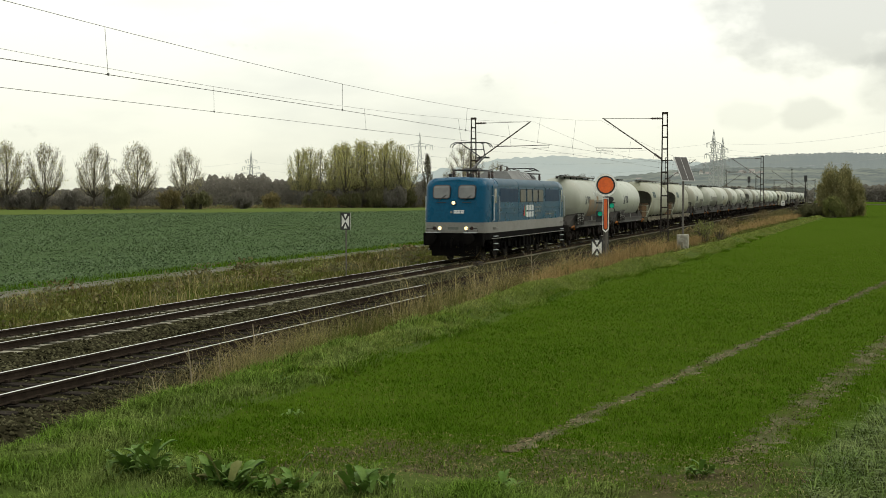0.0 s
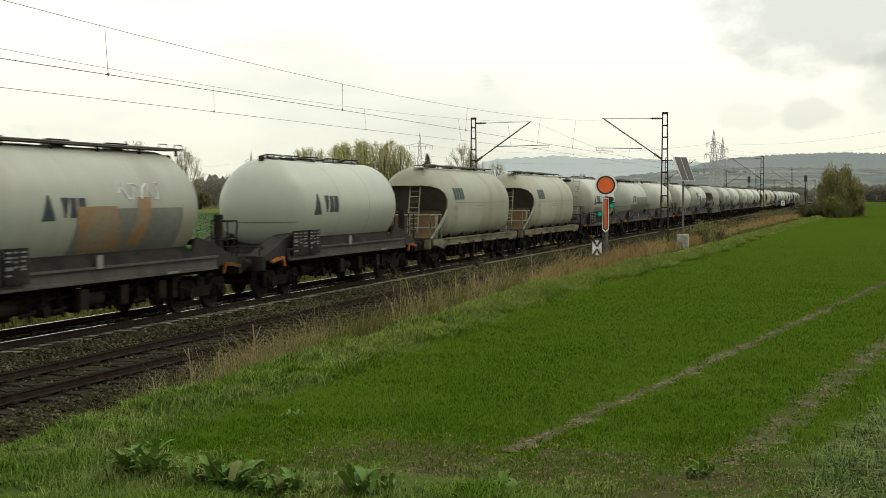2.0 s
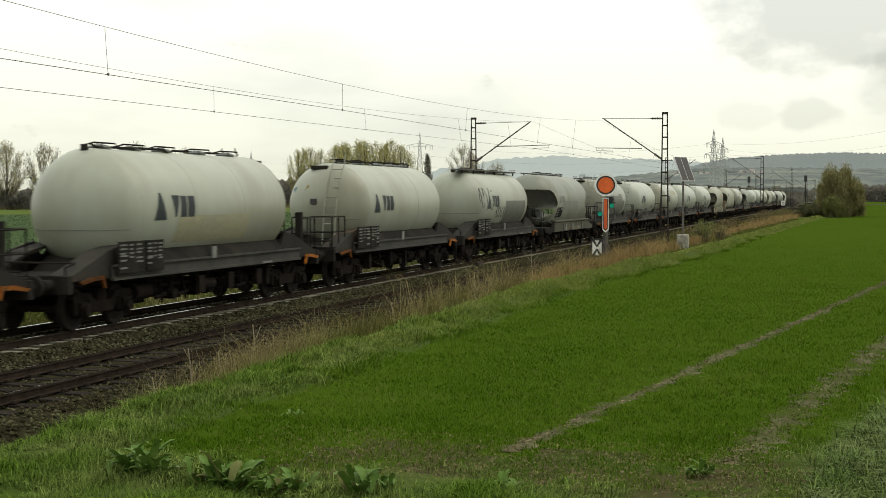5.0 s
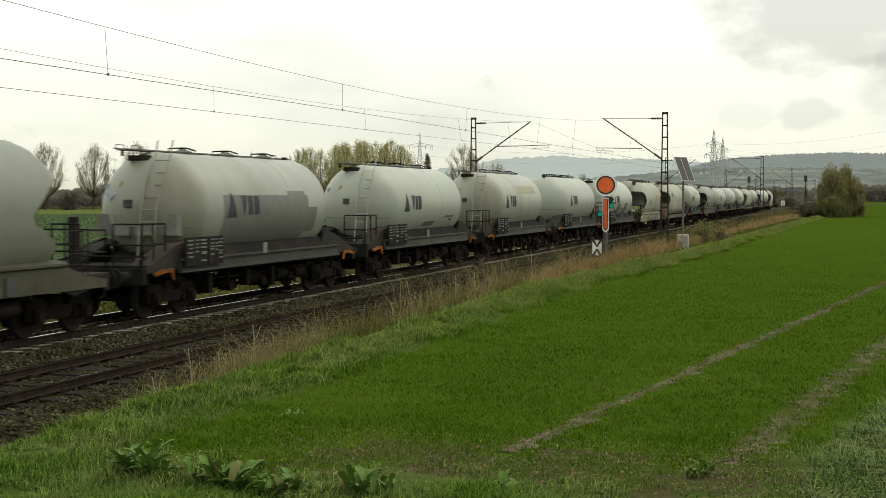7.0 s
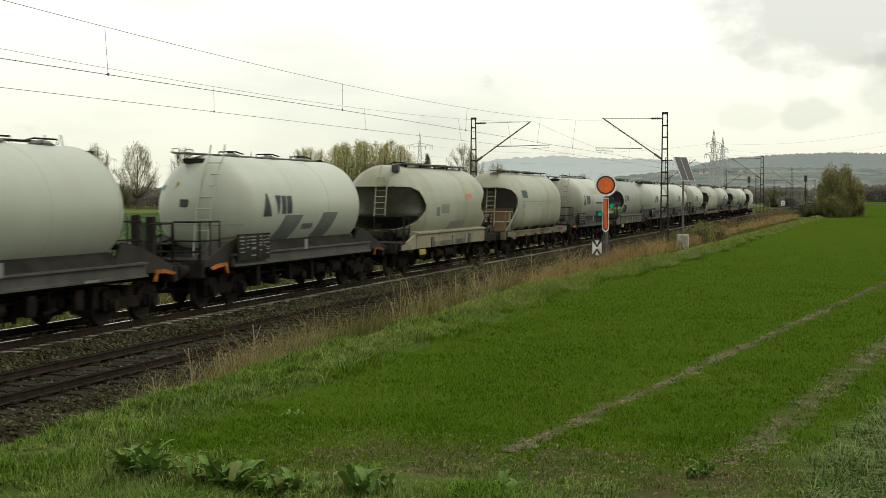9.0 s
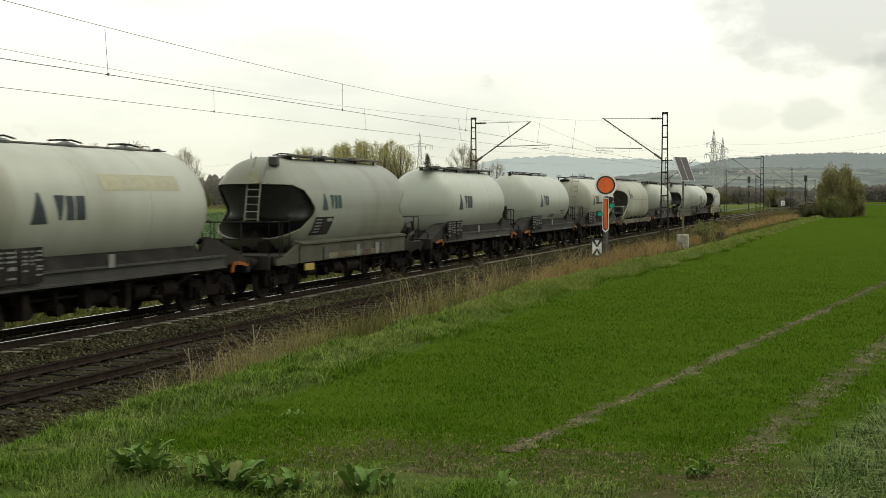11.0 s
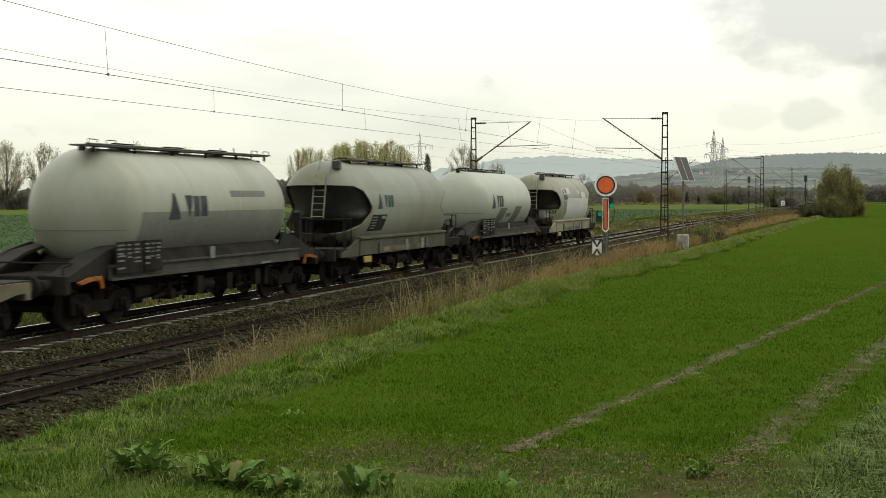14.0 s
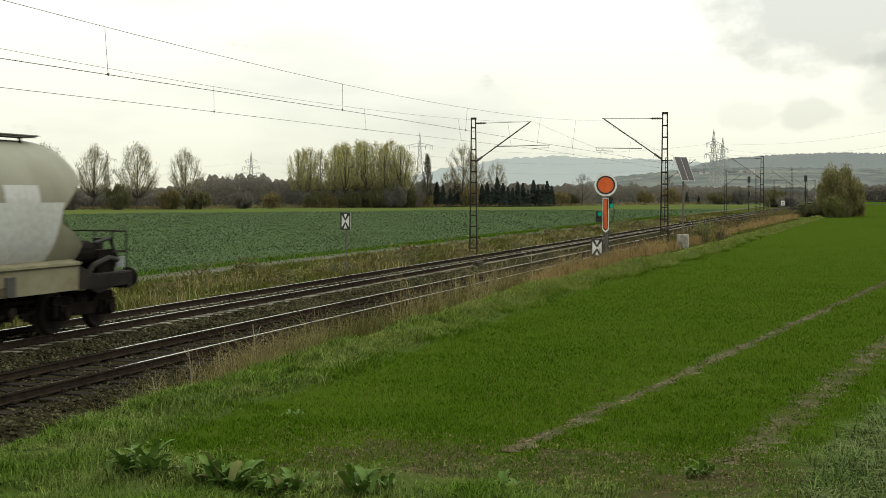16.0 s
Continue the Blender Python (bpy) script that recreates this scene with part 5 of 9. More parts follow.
def hopper_wagon(tank_mat, style, seed, cavity, sill):
    """Four-axle silo wagon with hollow hopper ends; both ends alike."""
    rng = random.Random(seed)
    g = new("hopper_wagon")
    if style == "thin_sill":
        R, cz, end, bx, L2 = 1.47, 2.66, 6.4, 5.6, 7.85
        lip = [(-9, 3.36), (-6.0, 3.36), (-5.75, 3.33), (-5.45, 3.22), (-5.25, 3.02), (-5.17, 2.8), (-5.17, 2.55), (-5.2, 2.38), (-5.24, 2.2), (-5.3, 1.0), (-9, 1.0)]
    else:
        R, cz, end, bx, L2 = 1.47, 2.66, 6.25, 5.6, 7.85
        lip = [(-9, 3.3), (-5.8, 3.3), (-5.2, 3.28), (-4.75, 3.12), (-4.4, 2.86), (-4.1, 2.62), (-4.06, 2.52), (-4.14, 2.38), (-4.9, 1.98), (-5.5, 1.72), (-6.0, 1.54), (-6.3, 1.45), (-9, 1.42)]
    outer = dome(-end + 1.5, -end, R, 9, 1.7)[::-1] + dome(end - 1.5, end, R, 9, 1.7)
    inner = [(x * 0.994, max(0.0, r - 0.035) if r > 0 else 0.0) for x, r in outer]
    bm = lathe_x(bmesh.new(), outer, 0, cz, 64)
    bi = lathe_x(bmesh.new(), inner, 0, cz, 64)
    bmesh.ops.reverse_faces(bi, faces=bi.faces[:])
    tmp = bpy.data.meshes.new("inner")
    bi.to_mesh(tmp)
    bi.free()
    bm.from_mesh(tmp)
    bpy.data.meshes.remove(tmp)
    full = 4.0 if style == "thin_sill" else 3.0
    for v in bm.verts:
        v.co.y *= belly_wide((cz - v.co.z) / R, full)
    shell = part("shell", bm, tank_mat, g)
    for s in (1, -1):
        cb = prism_y(bmesh.new(), [(x * s, z) for x, z in lip], -2.5, 2.5)
        cut(shell, part("cutter", cb, tank_mat))
    sm = shell.data
    sm.shade_smooth()
    sm.set_sharp_from_angle(angle=radians(35))
    # sloping hopper wall inside each hollow end
    for s in (1, -1):
        bm = bmesh.new()
        rows = []
        for k in range(9):
            f = k / 8
            x, z = (-end + (0.85 if style == "thin_sill" else 0.45)) + (1.7 if style == "thin_sill" else 0.9) * f ** 1.1, 3.36 - (1.9 if style == "thin_sill" else 1.16) * f
            half = math.sqrt(max(0.0, (R - 0.04) ** 2 - (z - cz) ** 2)) * 0.99 * belly_wide((cz - z) / R, full)
            edge = float(np.interp(z, [p[1] for p in lip[::-1]], [p[0] for p in lip[::-1]])) + 0.06
            row = []
            for q in [(j - 8) / 8 for j in range(17)]:
                xq = x + max(0.0, edge - x) * abs(q) ** 2.2
                rq = float(np.interp(xq, [p[0] for p in outer], [p[1] for p in outer])) - 0.05
                most = math.sqrt(max(0.0004, rq * rq - (z - cz) ** 2)) * belly_wide((cz - z) / R, full)
                row.append(bm.verts.new((s * xq, max(-most, min(most, half * q)), z)))
            rows.append(row)
        for a, b in zip(rows, rows[1:]):
            for j in range(16):
                bm.faces.new((a[j], a[j + 1], b[j + 1], b[j]))
        bmesh.ops.solidify(bm, geom=bm.faces[:], thickness=0.02)
        part("hopper_end", bm, cavity, g, "sloping hopper end wall", smooth=True)
        bm = bmesh.new()
        tube(bm, (s * 5.4, 0.25, 1.3), (s * 4.5, 0.25, 1.75), 0.16, n=12)
        tube(bm, (s * 5.6, -0.45, 1.45), (s * 5.2, -0.45, 1.45), 0.22, n=14)
        box(bm, s * 5.0 - 0.15, s * 5.0 + 0.15, -0.8, 0.8, 1.25, 1.7)
        part("end_pipework", bm, M["bogie"], g)
        # rim strip round the opening
        for sy in (-1, 1):
            tip_x, tip_r = [p[0] for p in outer], [p[1] for p in outer]
            pts = []
            for x, z in lip[1:-2]:
                r = float(np.interp(x, tip_x, tip_r))
                if abs(z - cz) < r * 0.98:
                    pts.append((s * x, sy * (math.sqrt(r * r - (z - cz) ** 2) * belly_wide((cz - z) / r, full) - 0.008), z))
            part("opening_rim", pipe(bmesh.new(), pts, 0.022, 6), M["sill_beige"], g, "rusty rim of the opening")
    brake_gear(g, seed + 60, M["bogie"])
    if style == "thin_sill":
        # slanting side cheeks from the shell down to the platform
        for s in (-1,):
            for sy in (-1, 1):
                bm = bmesh.new()
                rows = []
                for x, z, half in ((5.24, 2.42, 1.44), (5.75, 2.04, 1.40), (6.3, 1.62, 1.31), (6.75, 1.26, 1.2)):
                    rows.append([bm.verts.new((s * (x - d), sy * (half - w), z)) for d, w in ((0, 0), (0.34, 0.0), (0.34, 0.03), (0, 0.03))])
                for p, q in zip(rows, rows[1:]):
                    for i in range(4):
                        bm.faces.new((p[i], p[(i + 1) % 4], q[(i + 1) % 4], q[i]))
                bm.faces.new(rows[0])
                bm.faces.new(rows[-1][::-1])
                bmesh.ops.recalc_face_normals(bm, faces=bm.faces[:])
                part("side_cheek", bm, tank_mat, g, "slanting side cheek")
    # underframe
    for sy in (-1, 1):
        if style == "thin_sill":
            poly = [(sy * 1.26, 0.95), (sy * 1.43, 0.95), (sy * 1.43, 1.0), (sy * 1.38, 1.01), (sy * 1.38, 1.18), (sy * 1.43, 1.19), (sy * 1.43, 1.24), (sy * 1.26, 1.24)]
            part("side_sill", prism_x(bmesh.new(), poly, -5.6, 5.6), M["sill_beige"], g, "rust-stained beige side sill")
            for x in (-4.2, -2.1, 0.0, 2.1, 4.2):
                part("tank_saddle", prism_x(bmesh.new(), [(sy * 1.3, 1.24), (sy * 0.5, 1.24), (sy * 0.5, 1.3), (sy * 0.95, 1.56), (sy * 1.1, 1.62)], x - 0.05, x + 0.05), M["saddle"], g)
            for x in (-3.4, -1.2, 0.4, 2.9):
                part("step_bracket", bbox(x - 0.12, x + 0.12, sy * 1.40 - 0.06, sy * 1.40 + 0.06, 0.55 if x < -1 else 0.78, 1.02, 0.01), M["bogie"], g)
        else:
            poly = [(sy * 1.34, 0.96), (sy * 1.44, 0.96), (sy * 1.46, 1.46), (sy * 1.52, 1.50), (sy * 1.52, 1.55), (sy * 1.2, 1.62), (sy * 1.16, 1.5)]
            part("side_sill", prism_x(bmesh.new(), poly, -5.2, 4.7), sill, g, "deep grimy side sill with ledge")
            for s in (-1, 1):
                pl = [(s * 5.2, 1.5), (s * 5.2, 0.95), (s * 6.9, 0.95), (s * 6.9, 1.12), (s * 6.0, 1.25)] if s < 0 else [(4.7, 1.5), (4.7, 0.95), (6.9, 0.95), (6.9, 1.12), (5.6, 1.2)]
                part("sill_end", prism_y(bmesh.new(), pl, sy * 1.42, sy * 1.30), sill if s < 0 else M["frame"], g)
            part("pale_strip", bbox(-2.9, 2.4, sy * 1.455 - 0.012, sy * 1.455 + 0.012, 1.0, 1.17, 0.004), M["sill_beige"], g)
            for x, m2 in ((-3.2, "dark_metal"), (-0.3, "patch_dark"), (1.6, "dim_mark"), (2.2, "dark_metal")):
                part("sill_plate", bbox(x - 0.17, x + 0.17, sy * 1.475 - 0.012, sy * 1.475 + 0.012, 0.98, 1.36, 0.004), M[m2], g)
    part("centre_sill", bbox(-L2 + 0.65, L2 - 0.65, -0.3, 0.3, 0.85, 1.2, 0.02), M["frame"], g)
    bm = bmesh.new()
    for x in (-2.6, 0.0, 2.6):
        tube(bm, (x, 0, 1.4), (x, 0, 0.6), 0.55, 0.14, n=14)
        tube(bm, (x, -1.2, 0.62), (x, 1.2, 0.62), 0.075, n=8)
        for sy in (-1, 1):
            tube(bm, (x, sy * 1.05, 0.62), (x, sy * 1.25, 0.62), 0.13, n=12)
    tube(bm, (-1.9, -0.8, 0.7), (-0.7, -0.8, 0.7), 0.2, n=14)
    tube(bm, (0.8, 0.7, 0.72), (2.0, 0.7, 0.72), 0.18, n=14)
    part("discharge_gear", bm, M["bogie"], g)
    for s in (-1, 1):
        part("headstock", bbox(s * (L2 - 0.73) - 0.1, s * (L2 - 0.73) + 0.1, -1.3, 1.3, 0.85, 1.22, 0.02), M["frame"] if style != "thin_sill" else M["sill_beige"], g)
        part("platform", bbox(*sorted((s * 5.4, s * (L2 - 0.65))), -1.3, 1.3, 1.2, 1.25, 0.01), M["saddle"], g)
        for sy in (-1, 1):
            bm = prism_y(bmesh.new(), [(s * 5.5, 1.22), (s * (L2 - 0.85), 1.22), (s * (L2 - 0.85), 1.0), (s * 6.6, 1.0), (s * 5.6, 0.82), (s * 5.2, 0.95)], sy * 1.40, sy * 1.32)
            part("end_panel", bm, M["sill_beige"] if style == "thin_sill" else M["frame"], g)
        buffers(g, s * L2, s)
        bogie_y25(g, s * bx)
    # railings and ladder at the -x end
    x0, x1 = -L2 + 0.75, -5.6
    light = tank_mat if style == "thin_sill" else M["frame"]
    foot = 1.25 if style == "thin_sill" else 2.2
    for y in (-1.28, 1.28):
        part("railing", rail_frame(x0 + 0.75, x0, y, y, 1.22, 2.2, 0.02, 2), light, g)
        part("railing", rail_frame(x1, x1 - 0.55, y, y, 1.22, 2.2, 0.02, 2), light, g)
    part("railing", rail_frame(x0, x0, -1.28, 1.28, 1.22, 2.2, 0.02, 4), light, g)
    bm = bmesh.new()
    for y in (-0.5, -0.08):
        pipe(bm, [(x1 - 0.75 + 0.214 * (foot - 1.25), y, foot), (x1 - 0.3, y, 3.35), (x1 + 0.3, y, 4.12)], 0.022)
    for k in range(10):
        f = k / 9
        if 1.4 + 1.95 * f < foot:
            continue
        tube(bm, (x1 - 0.72 + 0.42 * f, -0.5, 1.4 + 1.95 * f), (x1 - 0.72 + 0.42 * f, -0.08, 1.4 + 1.95 * f), 0.017, n=5)
    part("ladder", bm, tank_mat, g)
    if style == "thin_sill":
        part("seam", box(bmesh.new(), -4.3, 4.3, -R - 0.006, -R + 0.03, 2.66, 2.68), M["patch_grey"], g)
        for sy in (-1, 1):
            bm = prism_y(bmesh.new(), [(4.1, 1.5), (4.25, 1.72), (4.5, 1.72), (4.62, 1.45), (4.5, 1.5), (4.4, 1.62), (4.3, 1.6)], sy * 1.3, sy * 1.22)
            part("shackle", bm, M["frame"], g)
        part("roof_sheet", bbox(-4.95, 4.95, -0.55, 0.55, cz + R - 0.14, cz + R - 0.03, 0.02), M["tank_beige"], g, "flat beige roof walkway")
    else:
        part("warning_sign", bbox(x1 - 0.36, x1 - 0.32, -0.46, -0.12, 3.32, 3.66, 0.0), M["patch_yellow"], g, "small yellowish warning plate on the ladder")
        part("work_lamp", bbox(-5.35, -5.08, -0.75, -0.5, 3.85, 4.12, 0.03), M["dark_metal"], g)
        part("striped_step", bbox(-4.9, -4.2, -1.5, -1.44, 0.72, 0.92, 0.01), M["yellow_mark"], g, "yellow and black striped step")
        for s in (-1, 1):
            bm = pipe(bmesh.new(), [(4.9, s * 1.35, 1.0), (5.4, s * 1.38, 1.45), (6.2, s * 1.3, 1.58), (6.9, s * 1.1, 1.5)], 0.06, 8)
            part("hose", bm, M["saddle"], g)
        bm = bmesh.new()
        tube(bm, (4.9, -0.9, 1.7), (5.9, -0.9, 1.7), 0.27, n=14)
        box(bm, 5.9, 6.6, -1.2, -0.6, 1.25, 1.75)
        part("end_compressor", bm, M["bogie"], g)
        for y in (-1.22, 1.22):
            part("railing", rail_frame(L2 - 1.35, L2 - 0.75, y, y, 1.22, 2.15, 0.018, 2), M["frame"], g)
        part("railing", rail_frame(L2 - 0.75, L2 - 0.75, -1.22, 1.22, 1.22, 2.15, 0.018, 4), M["frame"], g)
        bm = bmesh.new()
        box(bm, 6.1, 6.5, -0.3, 0.3, 1.25, 2.1)
        tube(bm, (6.75, -0.7, 1.25), (6.75, -0.7, 2.0), 0.12, n=10)
        tube(bm, (6.3, 0.6, 1.6), (6.9, 0.6, 1.6), 0.2, n=12)
        part("end_valve_gear", bm, M["saddle"], g)
        part("hose", pipe(bmesh.new(), [(6.1, -1.0, 1.9), (6.5, -1.15, 2.0), (6.85, -1.1, 1.6), (7.1, -0.9, 1.35)], 0.045, 8), M["rubber"], g)
    walkway(g, -5.5 if style == "thin_sill" else -3.8, 5.3 if style == "thin_sill" else 4.6, cz + R + 0.07, -0.3, 0.42)
    hatches(g, (-3.0, -0.2, 2.6), cz + R + 0.02, rng)
    return g


# ---- locomotive ----
def rounded_side(half, z0, z_side, z_top, crown, n=10):
    """Half of the body's end view, from the sill up over the curved roof to the middle."""
    pts = [(half, z0), (half, z_side)]
    for k in range(1, n + 1):
        a = math.pi / 2 * k / n
        pts.append((half - crown + crown * math.cos(a), z_side + (z_top - z_side) * math.sin(a) * 0.88))
    pts.append((0.0, z_top))
    return pts


def loco_section(half, z0, z1, z_top):
    a = rounded_side(half, z0, z1, z_top, 0.42)
    return a + [(-y, z) for y, z in a[-2::-1]]


def loft(bm, sections, cap=True):
    """Sections: list of (x-offsets function or x, points)."""
    rings = [[bm.verts.new(p) for p in pts] for pts in sections]
    n = len(rings[0])
    for a, b in zip(rings, rings[1:]):
        for i in range(n):
            j = (i + 1) % n
            bm.faces.new((a[i], a[j], b[j], b[i]))
    if cap:
        bm.faces.new(rings[0])
        bm.faces.new(rings[-1][::-1])
    bmesh.ops.recalc_face_normals(bm, faces=bm.faces[:])
    return bm


def nose_x(z, f=0.0):
    """How far the cab's face stands back at a height."""
    if z < 1.95:
        return 0.0 + 0.05 * (1.95 - z)
    return 0.0 + 0.17 * (z - 1.95) + (0.16 * max(0, z - 3.3) ** 1.2 * 3)


LOCO_L = 18.0


def cab_shell(g, s, material, z0, z1, zt, name, label=""):
    """A cab end: tapering sides and rounded corners; s = 1 for the leading end."""
    secs = []
    for k, (d, half) in enumerate(((0.0, 1.02), (0.05, 1.2), (0.16, 1.33), (0.36, 1.41), (0.8, 1.475), (2.1, 1.55))):
        pts = loco_section(half, z0, z1, zt) if zt > z1 else [(half, z0), (half, z1), (-half, z1), (-half, z0)]
        row = []
        for y, z in pts:
            back = nose_x(z) * max(0.0, 1 - d / 2.1)
            drop = max(0.0, 0.36 - d) * 0.35 * min(1.0, max(0.0, (z - 3.36) / 0.4))
            x = d + back
            row.append(((x if s > 0 else LOCO_L - x), y, z - drop))
        secs.append(row)
    return part(name, loft(bmesh.new(), secs), material, g, label)


def build_loco():
    g = empty("electric_locomotive", "blue six-axle electric locomotive with pale grey band and lit headlamps", "locomotive")
    z_sill, z_band0, z_band1, z_side, z_top = 0.98, 1.28, 1.76, 3.36, 3.82
    # body
    for s in (1, -1):
        cab = cab_shell(g, s, M["loco_blue"], z_band1, z_side, z_top, "cab", "blue driver's cab")
        cab.data.shade_smooth()
        cab.data.set_sharp_from_angle(angle=radians(40))
        b = cab_shell(g, s, M["loco_stripe"], z_band0, z_band1, z_band1, "cab_band", "pale grey band")
        b.data.set_sharp_from_angle(angle=radians(40))
        cab_shell(g, s, M["loco_black"], z_sill, z_band0, z_band0, "cab_skirt")
    def section(x0, x1, z0, z1, zt, m, name, label="", smooth=False):
        pts = loco_section(1.55, z0, z1, zt) if zt > z1 else [(1.55, z0), (1.55, z1), (-1.55, z1), (-1.55, z0)]
        o = part(name, loft(bmesh.new(), [[(x, y, z) for y, z in pts] for x in (x0, x1)]), m, g, label)
        if smooth:
            o.data.shade_smooth()
            o.data.set_sharp_from_angle(angle=radians(30))
        return o
    cuts = [2.1, 6.1, 11.9, 15.9]
    for a, b in zip(cuts, cuts[1:]):
        section(a + 0.025, b - 0.025, z_band1, 3.36, 3.36, M["loco_blue"], "side_wall", "blue side wall")
        o = section(a + 0.025, b - 0.025, 3.36, 3.40, z_top, M["loco_roof"], "roof", "weathered blue roof", True)
    section(2.1, 15.9, z_band1 + 0.01, 3.3, z_top - 0.03, M["rubber"], "inner_body")
    for o in [c for c in g.children if c.name.startswith("inner_body")]:
        o.scale = (1, 0.985, 1)
    section(2.1, 15.9, z_band0, z_band1, z_band1, M["loco_stripe"], "band", "pale grey band")
    section(2.1, 15.9, z_sill, z_band0, z_band0, M["loco_black"], "sole_bar")
    for sy in (-1, 1):
        part("sill_line", bbox(0.9, 17.1, sy * 1.56 - 0.012, sy * 1.56 + 0.012, 1.0, 1.025, 0.0), M["loco_stripe"], g, "thin pale line along the frame")
        # dark blue panels, ribs, windows
        for x0, x1 in ((2.4, 5.95), (12.15, 15.7)):
            part("navy_panel", bbox(x0, x1, sy * 1.556 - 0.008, sy * 1.556 + 0.008, 2.66, 3.3, 0.004), M["loco_navy"], g, "dark blue panel")
            for z in (2.36, 2.13):
                part("rib", bbox(x0, x1, sy * 1.56 - 0.02, sy * 1.56 + 0.02, z - 0.018, z + 0.018, 0.006), M["loco_roof"], g)
        for z in (2.36, 2.13):
            part("rib", bbox(6.3, 11.7, sy * 1.56 - 0.014, sy * 1.56 + 0.014, z - 0.014, z + 0.014, 0.004), M["loco_roof"], g)
        for x0, x1 in ((6.4, 7.6), (7.82, 8.92), (9.18, 10.26), (10.5, 11.62)):
            w = part("window", bbox(x0, x1, sy * 1.556 - 0.012, sy * 1.556 + 0.012, 2.64, 3.28, 0.03), M["rubber"], g)
            part("pane", bbox(x0 + 0.03, x1 - 0.03, sy * 1.572 - 0.004, sy * 1.572 + 0.004, 2.67, 3.25, 0.0), M["curtain"], w, "window glass with dull reflections")
        # logo: plain white blocks, red and green triangles, bars for the lettering
        mk = part("logo_mark", bmesh.new(), M["white_mark"], g, "white block logo")
        bm = bmesh.new()
        X0 = 7.7
        def bar(u0, u1, f0, f1, yy=1.575):
            xa, xb = (X0 + u0, X0 + u1) if sy < 0 else (LOCO_L - X0 - u1, LOCO_L - X0 - u0)
            box(bm, xa, xb, sy * yy - 0.003, sy * yy + 0.003, 1.9 + 0.6 * f0, 1.9 + 0.6 * f1)
        for k in range(3):
            o = 0.58 * k
            bar(o, o + 0.44, 0.0, 0.44)
            bar(o, o + 0.44, 0.56, 1.0)
        bm.to_mesh(mk.data)
        bm.free()
        bm = bmesh.new()
        for k, w in ((0, 1.7), (1, 1.45), (2, 0.95)):
            for j in range(int(w / 0.17)):
                bar(1.9 + 0.17 * j, 2.02 + 0.17 * j, 0.74 - 0.34 * k, (0.92 if j % 3 == 0 else 0.86) - 0.34 * k)
        for j in range(14):
            bar(4.5 + 0.15 * j, 4.6 + 0.15 * j, 0.12, 0.23)
        part("lettering_bars", bm, M["dim_mark"], g)
        for dx, m2 in ((-0.46, "red_mark"), (-0.24, "green_mark")):
            xc = X0 + dx + 0.05 if sy < 0 else LOCO_L - X0 - dx - 0.05
            bm = prism_y(bmesh.new(), [(xc - 0.17, 1.95), (xc + 0.17, 1.95), (xc, 2.52)], sy * (1.571 + (0.002 if dx > -0.4 else 0)), sy * 1.577)
            part("logo_triangle", bm, M[m2], g)
        # cab doors with handrails and steps
        for x0 in (1.2, 16.0):
            yd = 1.515
            d = part("cab_door", bbox(x0, x0 + 0.78, sy * yd - 0.02, sy * yd + 0.035, 1.78, 3.42, 0.02), M["loco_blue"], g)
            part("door_window", bbox(x0 + 0.2, x0 + 0.62, sy * (yd + 0.038) - 0.004, sy * (yd + 0.038) + 0.004, 2.62, 3.28, 0.0), M["glass"], d)
            part("door_handle", bbox(x0 + 0.1, x0 + 0.16, sy * (yd + 0.05) - 0.02, sy * (yd + 0.05) + 0.02, 2.3, 2.42, 0.0), M["handrail"], d)
            for hx in (x0 - 0.1, x0 + 0.9):
                bm = pipe(bmesh.new(), [(hx, sy * 1.54, 1.8), (hx, sy * 1.62, 1.84), (hx, sy * 1.62, 2.93), (hx, sy * 1.54, 2.97)], 0.022, 6)
                part("handrail", bm, M["handrail"], g, "grey metal handrail")
            for z in (0.5, 0.78, 1.12, 1.5):
                part("step", bbox(x0 + 0.12, x0 + 0.68, sy * 1.56 - 0.06, sy * 1.56 + 0.03, z - 0.02, z + 0.015, 0.0), M["handrail"] if z < 1.3 else M["loco_stripe"], g)
            part("step_plate", bbox(x0 + 0.06, x0 + 0.74, sy * 1.5 - 0.02, sy * 1.5 + 0.02, 0.45, 1.0, 0.0), M["loco_black"], g)
    # faces
    for s in (1, -1):
        def fx(z, off=0.0):
            v = nose_x(z) - off
            return v if s > 0 else LOCO_L - v
        def plate(name, y0, y1, z0, z1, m, off, label="", parent=g, r=0.0, lean=0.0):
            pts = [(y0, z0), (y1, z0), (y1, z1), (y0, z1)]
            if r:
                pts = []
                for cy, cz2, a0 in ((y1 - r, z0 + r, -90), (y1 - r, z1 - r, 0), (y0 + r, z1 - r, 90), (y0 + r, z0 + r, 180)):
                    for k in range(5):
                        a = radians(a0 + 22.5 * k)
                        pts.append((cy + r * math.cos(a), cz2 + r * math.sin(a)))
            bm = bmesh.new()
            fr = [bm.verts.new((fx(z, off), y + lean * (z - z0), z)) for y, z in pts]
            bk = [bm.verts.new((fx(z, -0.15), y + lean * (z - z0), z)) for y, z in pts]
            n = len(pts)
            bm.faces.new(fr)
            bm.faces.new(bk[::-1])
            for i in range(n):
                bm.faces.new((fr[i], bk[i], bk[(i + 1) % n], fr[(i + 1) % n]))
            bmesh.ops.recalc_face_normals(bm, faces=bm.faces[:])
            return part(name, bm, m, parent, label)
